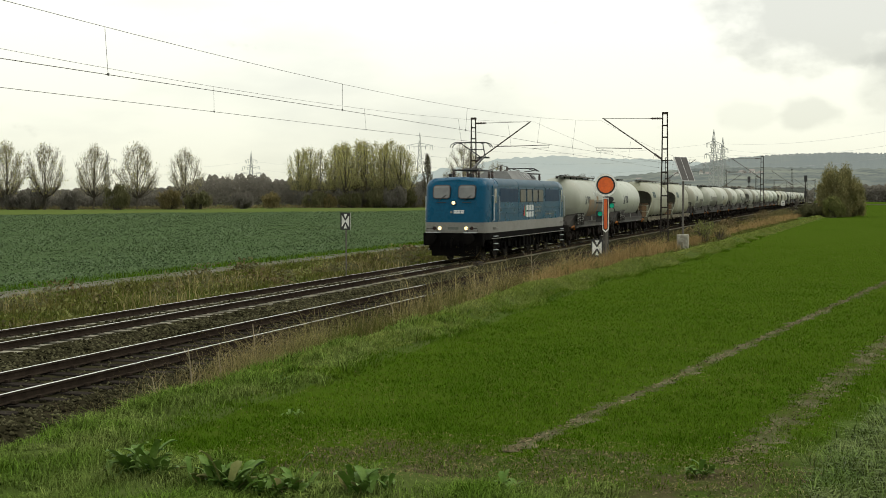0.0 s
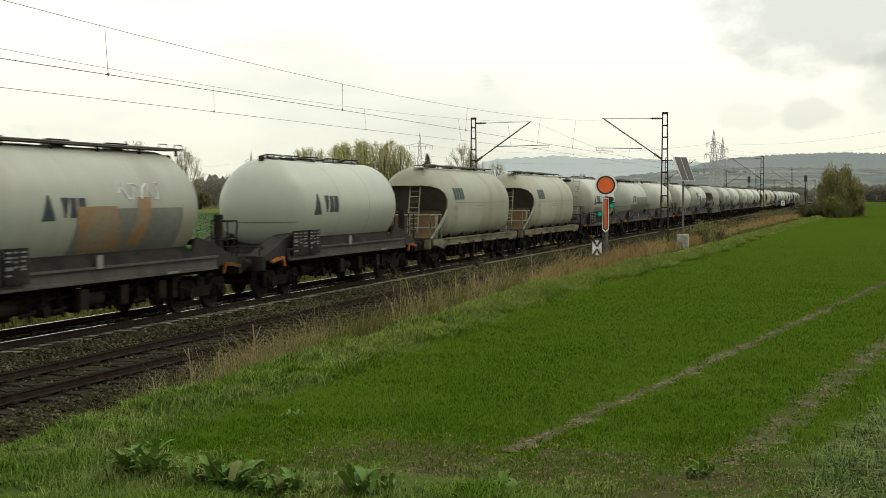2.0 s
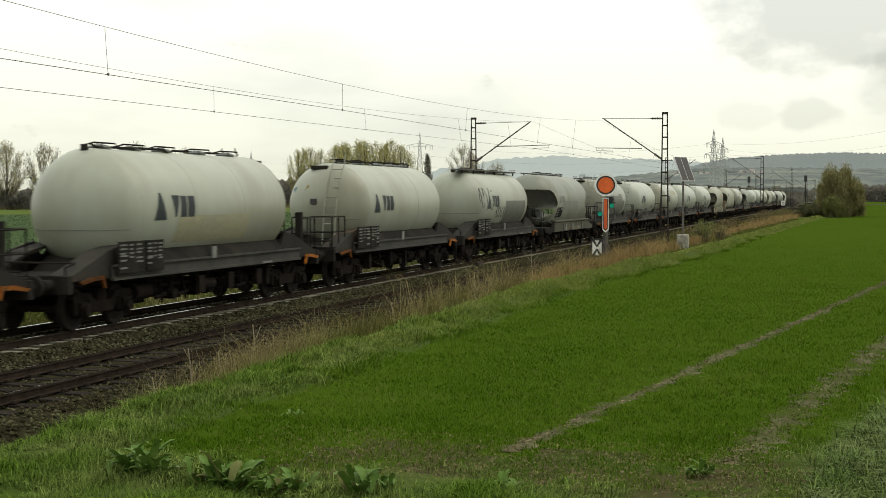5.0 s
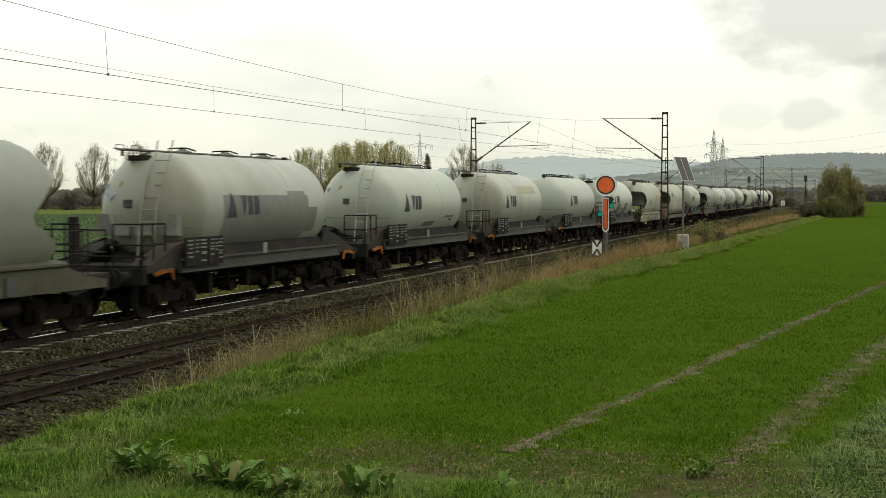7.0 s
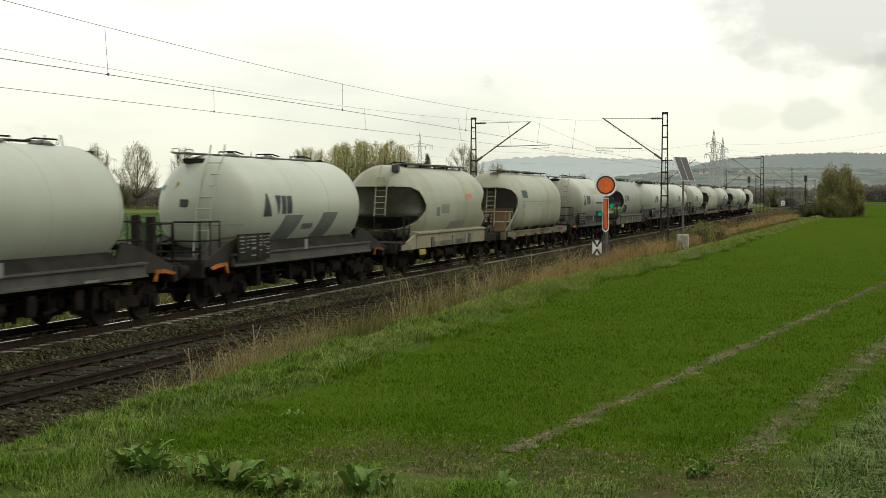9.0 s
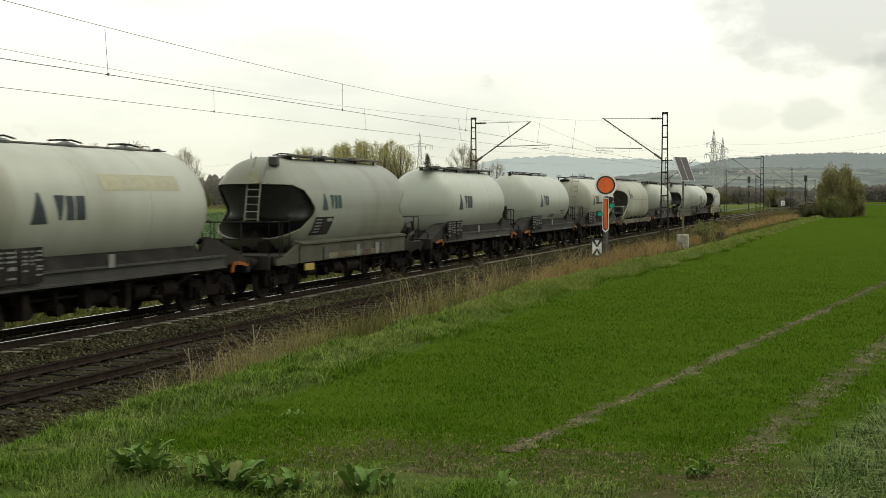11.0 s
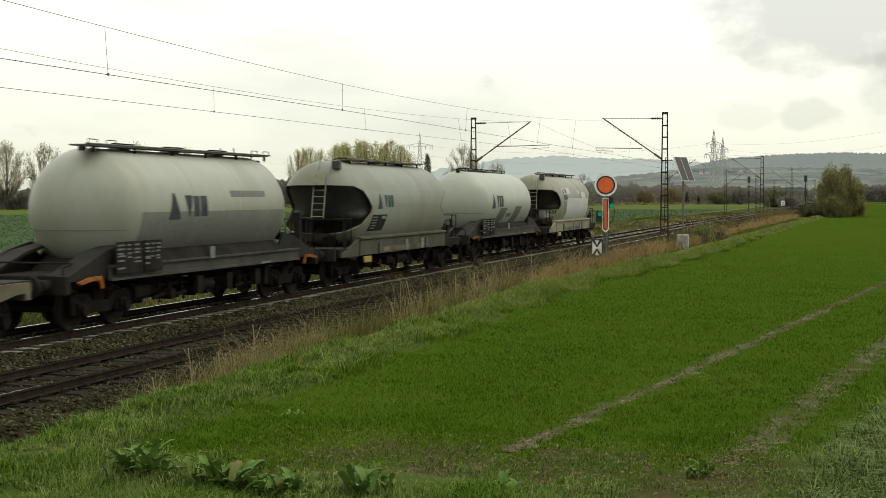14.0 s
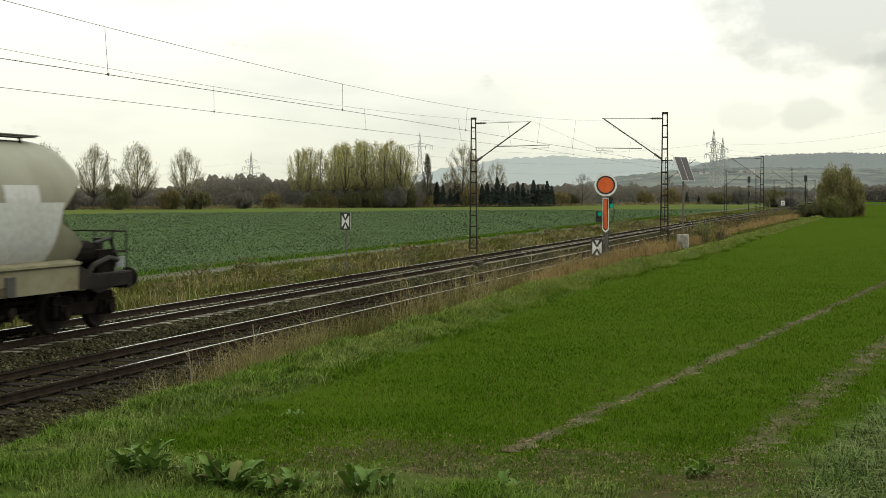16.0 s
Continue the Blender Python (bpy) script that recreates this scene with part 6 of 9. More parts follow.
        for y0, y1 in ((-1.0, -0.18), (0.18, 1.0)):
            w = plate("windscreen", y0, y1, 2.82, 3.45, M["rubber"], 0.012, r=0.15)
            plate("pane", y0 + 0.035, y1 - 0.035, 2.855, 3.415, M["glass"], 0.02, "grey reflecting windscreen glass", w, r=0.12)
            ym = (y0 + y1) / 2
            bm = tube(bmesh.new(), (fx(2.75, 0.03), ym + 0.1, 2.74), (fx(3.02, 0.045), ym - 0.22, 3.0), 0.013, n=5)
            part("wiper", bm, M["rubber"], w)
            part("ventilation_slot", bbox(*sorted((fx(2.66, 0.006), fx(2.66, -0.02))), ym - 0.22, ym + 0.22, 2.64, 2.665, 0.0), M["rubber"], g)
        lamps = ((0.0, 2.64, 0.08, True), (-0.62, 1.50, 0.08, True), (0.62, 1.50, 0.08, True), (-0.87, 1.50, 0.085, False), (0.87, 1.50, 0.085, False))
        for y, z, r, lit in lamps:
            on = lit and s > 0
            h = part("headlamp" if lit else "tail_lamp", tube(bmesh.new(), (fx(z, -0.05), y, z), (fx(z, 0.05), y, z), r + 0.03, n=20), M["loco_stripe"] if z < 2 else M["loco_navy"], g)
            part("lens", tube(bmesh.new(), (fx(z, 0.03), y, z), (fx(z, 0.058), y, z), r, n=20), M["headlight"] if on else M["tail_lens"], h, "bright warm headlamp lens" if on else "")
        for k in range(3):
            o = -0.02 - 0.16 * k
            plate("front_logo_block", o - 0.135, o, 2.16, 2.31, M["white_mark"], 0.012)
            plate("logo_gap", o - 0.135, o, 2.226, 2.244, M["loco_blue"], 0.016)
        plate("front_emblem", 0.06, 0.15, 2.17, 2.28, M["dim_mark"], 0.012)
        plate("plain_bars", -0.24, 0.26, 1.44, 1.55, M["patch_dark"], 0.008)
        # buffer beam, buffers, snow plough, coupling, footsteps
        bx = (-0.02, 0.2) if s > 0 else (LOCO_L - 0.2, LOCO_L + 0.02)
        part("buffer_beam", bbox(bx[0], bx[1], -1.4, 1.4, 0.72, 1.29, 0.03), M["loco_black"], g)
        bf = g
        for y in (-0.875, 0.875):
            x = -0.62 if s > 0 else LOCO_L + 0.62
            bm = tube(bmesh.new(), (x + s * 0.62, y, 1.06), (x + s * 0.25, y, 1.06), 0.16, n=16)
            tube(bm, (x + s * 0.25, y, 1.06), (x + s * 0.05, y, 1.06), 0.11, n=16)
            tube(bm, (x + s * 0.05, y, 1.06), (x, y, 1.06), 0.25, 0.24, n=24)
            part("buffer", bm, M["loco_black"], g)
            part("foot_plate", bbox(*sorted((x + s * 0.25, x + s * 0.6)), y - 0.3, y + 0.3, 1.30, 1.33, 0.0), M["handrail"], g)
            bm = pipe(bmesh.new(), [(x + s * 0.5, y * 1.35, 1.32), (x + s * 0.4, y * 1.35, 1.5), (x + s * 0.4, y * 0.8, 1.5), (x + s * 0.5, y * 0.8, 1.32)], 0.016, 5)
            part("grab_bar", bm, M["loco_black"], g)
        xe = -0.05 if s > 0 else LOCO_L + 0.05
        bm = prism_y(bmesh.new(), [(xe + s * 0.1, 0.75), (xe + s * 0.7, 0.75), (xe + s * 0.35, 0.3), (xe + s * 0.2, 0.25)], -1.05, 1.05)
        part("pilot", bm, M["loco_black"], g)
        for y in (-0.55, -0.3, 0.3, 0.55):
            part("hose", pipe(bmesh.new(), [(xe, y, 0.9), (xe - s * 0.15, y, 0.7), (xe - s * 0.1, y * 1.05, 0.42)], 0.03, 6), M["loco_black"], g)
        part("coupling_hook", pipe(bmesh.new(), [(xe, 0, 1.05), (xe - s * 0.25, 0, 1.0), (xe - s * 0.28, 0, 0.65)], 0.045, 6), M["loco_black"], g)
    # bogies
    for xc in (4.35, LOCO_L - 4.35):
        b = part("bogie", bbox(-0.3, 0.3, -1.0, 1.0, 0.6, 0.95, 0.03), M["loco_black"], g)
        b.matrix_basis = pose(xc, 0, 0)
        for sy in (-1, 1):
            bm = prism_y(bmesh.new(), [(-2.95, 0.62), (-2.8, 0.86), (2.8, 0.86), (2.95, 0.62), (2.6, 0.55), (0.9, 0.5), (-0.9, 0.5), (-2.6, 0.55)], sy * 1.12 - 0.07, sy * 1.12 + 0.07)
            for wx in (-2.2, 0.0, 2.2):
                box(bm, wx - 0.22, wx + 0.22, sy * 1.12 - 0.1, sy * 1.12 + 0.15, 0.4, 0.84)
                tube(bm, (wx, sy * 1.2, 0.62), (wx, sy * 1.33, 0.62), 0.16, n=14)
                for k in (-1, 1):
                    tube(bm, (wx + k * 0.38, sy * 1.16, 0.42), (wx + k * 0.38, sy * 1.16, 0.8), 0.1, n=10)
            for x in (-1.1, 1.1):
                box(bm, x - 0.3, x + 0.3, sy * 1.2 - 0.08, sy * 1.2 + 0.12, 0.55, 0.98)
            part("side_frame", bm, M["loco_black"], b)
        part("traction_motor", bbox(-2.75, 2.75, -0.62, 0.62, 0.3, 0.95, 0.03), M["loco_black"], b)
        for k, wx in enumerate((-2.2, 0.0, 2.2)):
            LOCO_WHEELS[k].append(wheelset(b, wx, 0.62))
    bm = bmesh.new()
    box(bm, 7.35, 10.65, -1.3, 1.3, 0.4, 0.98)
    for x in (7.9, 8.6, 9.3, 10.0):
        box(bm, x - 0.2, x + 0.2, -1.42, -1.3, 0.5, 0.92)
        box(bm, x - 0.2, x + 0.2, 1.3, 1.42, 0.5, 0.92)
    part("transformer_tank", bm, M["loco_black"], g)
    # roof gear
    zr = z_top
    poly = [(7.3, zr - 0.05), (7.7, zr + 0.36), (9.9, zr + 0.42), (10.1, zr + 0.42), (12.4, zr + 0.30), (13.1, zr - 0.05)]
    hump = part("roof_housing", prism_y(bmesh.new(), poly, -0.95, 0.95), M["loco_grey"], g, "grey roof housing with vents")
    for v in hump.data.vertices:
        if v.co.z > zr + 0.1:
            v.co.y *= 0.62
    for x in (9.9, 10.35, 10.8, 11.25, 11.7):
        h = 0.43 - 0.05 * max(0.0, x - 10.1)
        part("vent_rib", prism_x(bmesh.new(), [(-0.97, zr + 0.02), (-0.95, zr + 0.02), (-0.56, zr + h), (-0.60, zr + h)], x, x + 0.04), M["handrail"], hump)
    part("vent_opening", prism_x(bmesh.new(), [(-0.94, zr + 0.06), (-0.9, zr + 0.05), (-0.74, zr + 0.2), (-0.79, zr + 0.22)], 12.0, 12.75), M["rubber"], hump)

    def insul(x, y, h=0.32):
        bm = tube(bmesh.new(), (x, y, zr - 0.05), (x, y, zr + h), 0.05, n=10)
        for k in range(4):
            z = zr + 0.03 + k * (h - 0.08) / 4
            tube(bm, (x, y, z), (x, y, z + 0.035), 0.10, 0.07, n=12)
        return part("roof_insulator", bm, M["insulator"], g, "dark ribbed roof insulator")
    for x, y in ((2.2, -0.6), (2.2, 0.6), (4.6, -0.6), (4.6, 0.6), (5.2, -0.3), (5.2, 0.5), (6.7, -0.1), (7.9, -0.2), (10.6, 0.15), (12.6, -0.6), (12.6, 0.6), (15.0, -0.6), (15.0, 0.6), (15.5, 0)):
        insul(x, y, 0.3 if not 7 < x < 11 else 0.62)
    part("roof_busbar", pipe(bmesh.new(), [(5.2, -0.3, zr + 0.36), (7.6, -0.22, zr + 0.62), (7.9, -0.2, zr + 0.66), (10.6, 0.15, zr + 0.66), (12.6, 0.3, zr + 0.36)], 0.022, 6), M["panto"], g)
    for x0, x1 in ((2.2, 4.6), (12.6, 15.0)):
        bm = bmesh.new()
        for y in (-0.6, 0.6):
            tube(bm, (x0 - 0.15, y, zr + 0.33), (x1 + 0.15, y, zr + 0.33), 0.035, n=6)
        for x in (x0, (x0 + x1) / 2, x1):
            tube(bm, (x, -0.62, zr + 0.33), (x, 0.62, zr + 0.33), 0.03, n=6)
        part("pantograph_base", bm, M["panto"], g)
    # folded rear pantograph
    bm = bmesh.new()
    for y in (-0.45, 0.45):
        pipe(bm, [(12.9, y * 0.6, zr + 0.42), (14.6, y, zr + 0.52), (13.2, y, zr + 0.56)], 0.03, 6)
    for x in (13.0, 13.35):
        pipe(bm, [(x, -0.95, zr + 0.45), (x, -0.7, zr + 0.6), (x, 0.7, zr + 0.6), (x, 0.95, zr + 0.45)], 0.025, 6)
    part("folded_pantograph", bm, M["panto"], g, "folded dark pantograph")
    for y, x in ((-0.55, 1.0), (0.5, 1.3), (0.3, 17.2)):
        part("roof_horn", tube(bmesh.new(), (x, y, zr - 0.2), (x, y, zr + 0.14), 0.06, 0.09, n=10), M["rubber"], g)
    # raised front pantograph: lower arm, upper arm and head, each keyed
    zb = PANTO_BASE[1]
    la = bmesh.new()
    tube(la, (0, 0, 0), (PANTO_L1, 0, 0), 0.055, 0.045, n=8)
    tube(la, (0, -0.4, 0), (0, 0.4, 0), 0.05, n=8)
    tube(la, (0.25, 0.18, -0.12), (PANTO_L1 - 0.1, 0.12, -0.1), 0.018, n=5)
    lower = part("lower_arm", la, M["panto"], g)
    ua = bmesh.new()
    for y in (-1, 1):
        tube(ua, (0, y * 0.1, 0), (-PANTO_L2, y * 0.55, 0), 0.03, 0.024, n=6)
    tube(ua, (0, -0.3, 0), (0, 0.3, 0), 0.045, n=8)
    tube(ua, (-PANTO_L2, -0.6, 0), (-PANTO_L2, 0.6, 0), 0.022, n=6)
    tube(ua, (-PANTO_L2 * 0.55, -0.33, 0), (-PANTO_L2 * 0.55, 0.33, 0), 0.018, n=5)
    upper = part("upper_arm", ua, M["panto"], g)
    hb = bmesh.new()
    for x in (-0.2, 0.2):
        pipe(hb, [(x, -0.98, -0.22), (x, -0.9, -0.08), (x, -0.72, 0.0), (x, 0.72, 0.0), (x, 0.9, -0.08), (x, 0.98, -0.22)], 0.022, 6)
    for y in (-0.55, 0.55):
        tube(hb, (-0.22, y, -0.05), (0.22, y, -0.05), 0.02, n=5)
    head = part("collector_head", hb, M["panto"], g)
    PANTO.extend([lower, upper, head])
    return g


LOCO_WHEELS = [[], [], []]
PANTO = []
PANTO_BASE, PANTO_HEAD_X = (3.3, 4.2), 3.05
PANTO_L1, PANTO_L2 = 2.05, 2.3
loco = build_loco()
TRAIN.append((loco, -0.15, 0))

# ---- the wagons: kind, place behind the locomotive, paint ----
GROUP = "silo wagons of the train"
DOME = {(p, t): dome_tank_wagon(M[p], t, 3) for p in ("tank_cool", "tank_pale") for t in ("walkway", "hatches")}
HOP = {
    "tank_beige": hopper_wagon(M["tank_beige"], "thin_sill", 5, M["cavity"], M["sill_beige"]),
    "tank_sand": hopper_wagon(M["tank_beige"], "deep_sill", 6, M["cavity"], M["sill_sand"]),
    "tank_olive": hopper_wagon(M["tank_olive"], "deep_sill", 6, M["cavity_dark"], M["sill_sand"]),
    "tank_light": hopper_wagon(M["tank_light"], "deep_sill", 6, M["cavity_steel"], M["sill"]),
    "tank_mid": hopper_wagon(M["tank_light"], "deep_sill", 6, M["cavity_light"], M["sill"]),
}
ROWS = [  # rear of tank behind the locomotive's face, paint, top or style, ladder end leads, marks
    (31.1, "tank_cool", "walkway", 0, "brown"), (46.7, "tank_pale", "hatches", 0, ""), (63.5, "tank_beige", "hopper", 0, "teal"), (79.3, "tank_beige", "hopper", 0, "teal"),
    (94.1, "tank_cool", "walkway", 1, "grey_patch"), (109.7, "tank_cool", "walkway", 0, "half_grey"), (125.2, "tank_cool", "hatches", 0, "yellow"), (140.7, "tank_cool", "hatches", 1, ""),
    (156.0, "tank_cool", "walkway", 0, "scrawl"), (171.9, "tank_mid", "hopper", 1, ""), (187.4, "tank_cool", "walkway", 1, "stepped"), (202.8, "tank_pale", "walkway", 1, "small"),
    (218.4, "tank_cool", "walkway", 1, "yellow_band"), (233.9, "tank_pale", "hatches", 0, ""), (249.4, "tank_pale", "walkway", 1, "slant"), (265.4, "tank_sand", "hopper", 0, "emblem"),
    (282.2, "tank_beige", "hopper", 0, "teal_small"), (297.1, "tank_cool", "walkway", 1, "yellow_band"), (313.0, "tank_light", "hopper", 0, "mark"), (328.3, "tank_pale", "walkway", 0, ""),
    (343.7, "tank_pale", "hatches", 0, "small"), (359.2, "tank_cool", "walkway", 1, "yellow_logo"), (375.8, "tank_beige", "hopper", 0, "leaf"), (390.6, "tank_cool", "walkway", 0, "half_pale"),
    (406.7, "tank_light", "hopper", 0, "mark"), (422.3, "tank_pale", "hatches", 0, "slant"), (438.4, "tank_olive", "hopper", 0, "white_half"),
]
R_T, CZ_T = 1.45, 2.62


def patch(parent, name, m, x0, x1, a0, a1, turned, shear=0.0, lift=0.006, R=R_T, cz=CZ_T, full=None):
    bm = bmesh.new()
    s = 1 if turned else -1
    off, far_end = (0.5, 4.1) if R == R_T else (0.3, 4.8)
    x0, x1 = max(-far_end, x0 - off), min(far_end, x1 - off)
    xa, xb = (-x1, -x0) if turned else (x0, x1)
    if full is None:
        full = 2.0 if R == R_T else 4.0 if "beige" in parent.get("label", "")[:6] else 3.0
    curved_patch(bm, R, cz, xa, xb, a0, a1, s, lift, -shear if turned else shear, full=full)
    part(name, bm, M[m], parent, smooth=True)


def scrawl(parent, m, x0, z0, w, h, seed, R=R_T, cz=CZ_T):
    """Loose sprayed loops on the tank's side."""
    rng = random.Random(seed)
    pts = []
    for k in range(26):
        f = k / 25
        x = x0 - 0.5 + w * f + 0.12 * math.sin(f * 31)
        z = z0 + h * (0.5 + 0.5 * math.sin(f * 21 + rng.uniform(-0.5, 0.5)))
        y = -math.sqrt(max(0.1, R * R - (z - cz) ** 2)) - 0.002
        pts.append((x, y, z))
    part("sprayed_scrawl", pipe(bmesh.new(), pts, 0.022, 4), M[m], parent, "sprayed scrawl")


used = set()
for i, (rear, paint, kind, turned, marks) in enumerate(ROWS):
    proto = HOP[paint] if kind == "hopper" else DOME[(paint, kind)]
    if proto in used:
        w = copy_thing(proto, Matrix())
    else:
        used.add(proto)
        w = proto
    if kind != "hopper":
        u = rear - 4.4
        tone = "pale white-grey" if paint == "tank_pale" else "light grey"
        extra = {"brown": ", brown smeared patch", "half_grey": ", grey repainted lower half", "scrawl": ", sprayed scrawl", "stepped": ", grey stepped patch", "yellow": ", yellowish patch", "slant": ", slanting grey patches"}.get(marks, "")
        tagged(w, f"{tone} cylindrical silo wagon on black frame{extra}", "tank wagon", GROUP)
    else:
        u = rear - (5.2 if paint == "tank_beige" else 4.75)
        tone = {"tank_beige": "beige", "tank_sand": "sandy beige deep-framed", "tank_olive": "grimy olive-beige", "tank_light": "dusty light grey", "tank_mid": "faded light grey"}[paint]
        tagged(w, f"{tone} hopper silo wagon with hollow dark ends", "hopper wagon", GROUP)
    TRAIN.append((w, u, 180 if turned else 0))


def marks_for():
    """Each wagon's own paint marks."""
    for (w, u, turn), (rear, paint, kind, turned, marks) in zip(TRAIN[1:], ROWS):
        t = bool(turned)
        if kind != "hopper":
            size = 0.54 if marks not in ("brown", "half_grey") else 0.44
            x = {"brown": -2.3, "half_grey": -2.9, "stepped": -2.5, "small": -3.0, "half_pale": -2.4}.get(marks, -3.2)
            if marks == "yellow_logo":
                patch(w, "repaint_patch", "patch_yellow", -3.5, -0.6, -8, 14, t)
            tank_logo(w, R_T, CZ_T, x - 0.4, 3, size, M["logo"], "mark_and_blocks")
            if marks == "brown":
                patch(w, "repaint_patch", "patch_grey", -0.9, 3.9, -42, 2, t)
                patch(w, "repaint_patch", "patch_brown", -0.7, 1.0, -40, 4, t, -0.5, 0.011)
                patch(w, "repaint_patch", "patch_brown", 1.6, 2.2, -34, 12, t, 0.3, 0.012)
                scrawl(w, "white_mark", 0.9, 2.85, 2.0, 0.4, 4)
            elif marks == "grey_patch":
                patch(w, "repaint_patch", "patch_grey", -3.0, 0.9, -58, -16, t, 0.5)
                patch(w, "repaint_patch", "patch_olive", 0.8, 4.1, -50, 1, t, -0.4, 0.011)
                patch(w, "lettering_bar", "logo", 2.1, 3.6, -8, -6, t, 0, 0.014)
            elif marks == "half_grey":
                patch(w, "repaint_patch", "patch_olive", -3.4, 4.6, -60, -12, t)
                patch(w, "repaint_patch", "patch_olive", -0.8, 4.6, -13, 9, t, 0, 0.010)
                patch(w, "repaint_patch", "patch_yellow", -4.3, -3.3, 26, 52, t)
                patch(w, "lettering_bar", "dim_mark", 2.5, 3.7, -3, 0, t, 0, 0.014)
            elif marks == "yellow":
                patch(w, "repaint_patch", "patch_yellow", -1.9, 2.2, -34, -6, t)
            elif marks == "scrawl":
                patch(w, "repaint_patch", "patch_grey", 0.2, 4.2, -44, 4, t)
                scrawl(w, "patch_dark", -4.4, 2.3, 2.4, 1.0, 8)
                scrawl(w, "patch_dark", -1.5, 1.95, 1.6, 0.5, 9)
            elif marks == "stepped":
                patch(w, "repaint_patch", "patch_grey", -2.6, 3.2, -46, 14, t)
                patch(w, "repaint_patch", "patch_grey", 1.7, 3.0, 14, 19, t)
                patch(w, "repaint_patch", "patch_grey", 3.2, 3.9, -30, 0, t)
                for k in range(2):
                    pts = [(5.16 - 0.035 * q, -0.9 + 0.8 * k + 0.09 * q, 2.95 + 0.12 * math.sin(2.2 * q)) for q in range(7)]
                    part("sprayed_scrawl", pipe(bmesh.new(), pts, 0.03, 4), M["scrawl"], w, "blue sprayed scrawl")
                for y in (-0.95, -0.35, 0.25, 0.85):
                    part("repaint_patch", bbox(4.7 if abs(y) > 0.6 else 5.06, 4.98 if abs(y) > 0.6 else 5.2, y - 0.22, y + 0.22, 1.95, 2.5, 0.02), M["patch_grey"], w)
            elif marks == "small":
                patch(w, "repaint_patch", "patch_dark", -0.1, 1.3, -35, -27, t, 0.3)
                patch(w, "repaint_patch", "patch_dark", 2.5, 3.7, -22, -18, t, 0.3)
                patch(w, "repaint_patch", "patch_dark", 3.2, 3.6, -28, -23, t)
            elif marks == "yellow_band":
                patch(w, "repaint_patch", "patch_yellow", -0.2, 3.4, 18, 34, t)
            elif marks == "slant":
                patch(w, "repaint_patch", "patch_dark", -1.9, -0.55, -50, -9, t, 0.8)
                patch(w, "repaint_patch", "patch_dark", 1.1, 2.35, -48, -7, t, 0.7)
                patch(w, "repaint_patch", "patch_dark", -0.1, 0.75, -27, -20, t)
            elif marks == "half_pale":
                patch(w, "repaint_patch", "patch_grey", -3.6, 4.6, -62, -2, t)
                patch(w, "repaint_patch", "patch_grey", 1.2, 3.4, 12, 19, t)
                patch(w, "lettering_bar", "dim_mark", 3.6, 4.0, -26, -18, t, 0, 0.014)
        else:
            R, cz = 1.47, 2.66
            if marks in ("teal", "teal_small"):
                # added sloping plate; its brown stands for dirt and shade low in the end
                bm = prism_y(bmesh.new(), [(-5.12, 2.34), (-6.62, 1.27), (-6.5, 1.25), (-5.06, 2.26)], -1.16, 1.16)
                part("slope_plate", bm, M["rust_stand_in"], w, "rust-brown slope plate")
                tank_logo(w, R, cz, -4.25, 15, 0.5 if marks == "teal" else 0.38, M["logo_teal"], "four_blocks")
                for k in range(3):
                    patch(w, "plain_bars", "patch_grey", -4.1, -3.5, -6 - 3 * k, -4.5 - 3 * k, t, R=R, cz=cz)
                    patch(w, "plain_bars", "patch_grey", -4.1, -3.4, -24 - 3 * k, -22.5 - 3 * k, t, R=R, cz=cz)
                patch(w, "plain_bars", "patch_grey", -0.6, 0.4, -6, -5, t, R=R, cz=cz)
                patch(w, "plain_bars", "patch_grey", -0.6, 0.2, -10, -9, t, R=R, cz=cz)
            elif marks == "leaf":
                tank_logo(w, R, cz, -4.55, 11, 0.36, M["logo_brown"], "leaf")
            elif marks == "emblem":
                patch(w, "emblem", "red_square", 1.9, 2.9, 8, 32, t, R=R, cz=cz)
                patch(w, "emblem_field", "patch_yellow", 1.9, 2.9, 15, 32, t, lift=0.012, R=R, cz=cz)
                patch(w, "plain_bars", "patch_dark", -2.4, -1.9, -20, -6, t, R=R, cz=cz)
                patch(w, "plain_bars", "patch_grey", -1.7, -0.6, -16, -2, t, R=R, cz=cz)
                patch(w, "repaint_patch", "patch_grey", -0.4, 1.8, -46, -30, t, 0.3, R=R, cz=cz)
            elif marks == "white_half":
                patch(w, "repaint_patch", "patch_pale", -2.2, 4.2, -46, 6, t, 0.5, R=R, cz=cz)
                patch(w, "repaint_patch", "patch_pale", 2.4, 3.6, 6, 20, t, R=R, cz=cz)
                patch(w, "repaint_patch", "patch_pale", 1.4, 1.8, 16, 25, t, R=R, cz=cz)
                patch(w, "logo_field", "patch_pale", -3.1, -0.9, 16, 30, t, R=R, cz=cz)
                tank_logo(w, R, cz, -3.3, 23, 0.3, M["logo"], "mark_and_blocks")
                patch(w, "plain_bars", "logo", -2.9, -1.9, 3, 13, t, R=R, cz=cz)
                patch(w, "plain_bars", "patch_grey", -3.0, -2.2, -30, 0, t, lift=0.011, R=R, cz=cz)
            else:
                tank_logo(w, R, cz, -3.45, 4, 0.44 if marks == "mark" else 0.36, M["logo_teal"] if marks else M["patch_grey"], "mark_and_blocks")
                patch(w, "data_board", "frame", -3.9, -2.35, -38, -14, t, 0.4, 0.01, R=R, cz=cz)
                for k in range(5):
                    patch(w, "white_marks", "dim_mark", -3.65 - 0.05 * k, -3.15 - 0.05 * k, -18 - 4 * k, -16.5 - 4 * k, t, lift=0.016, R=R, cz=cz)
                patch(w, "white_marks", "patch_grey", -2.75, -2.3, -20, -16, t, lift=0.016, R=R, cz=cz)
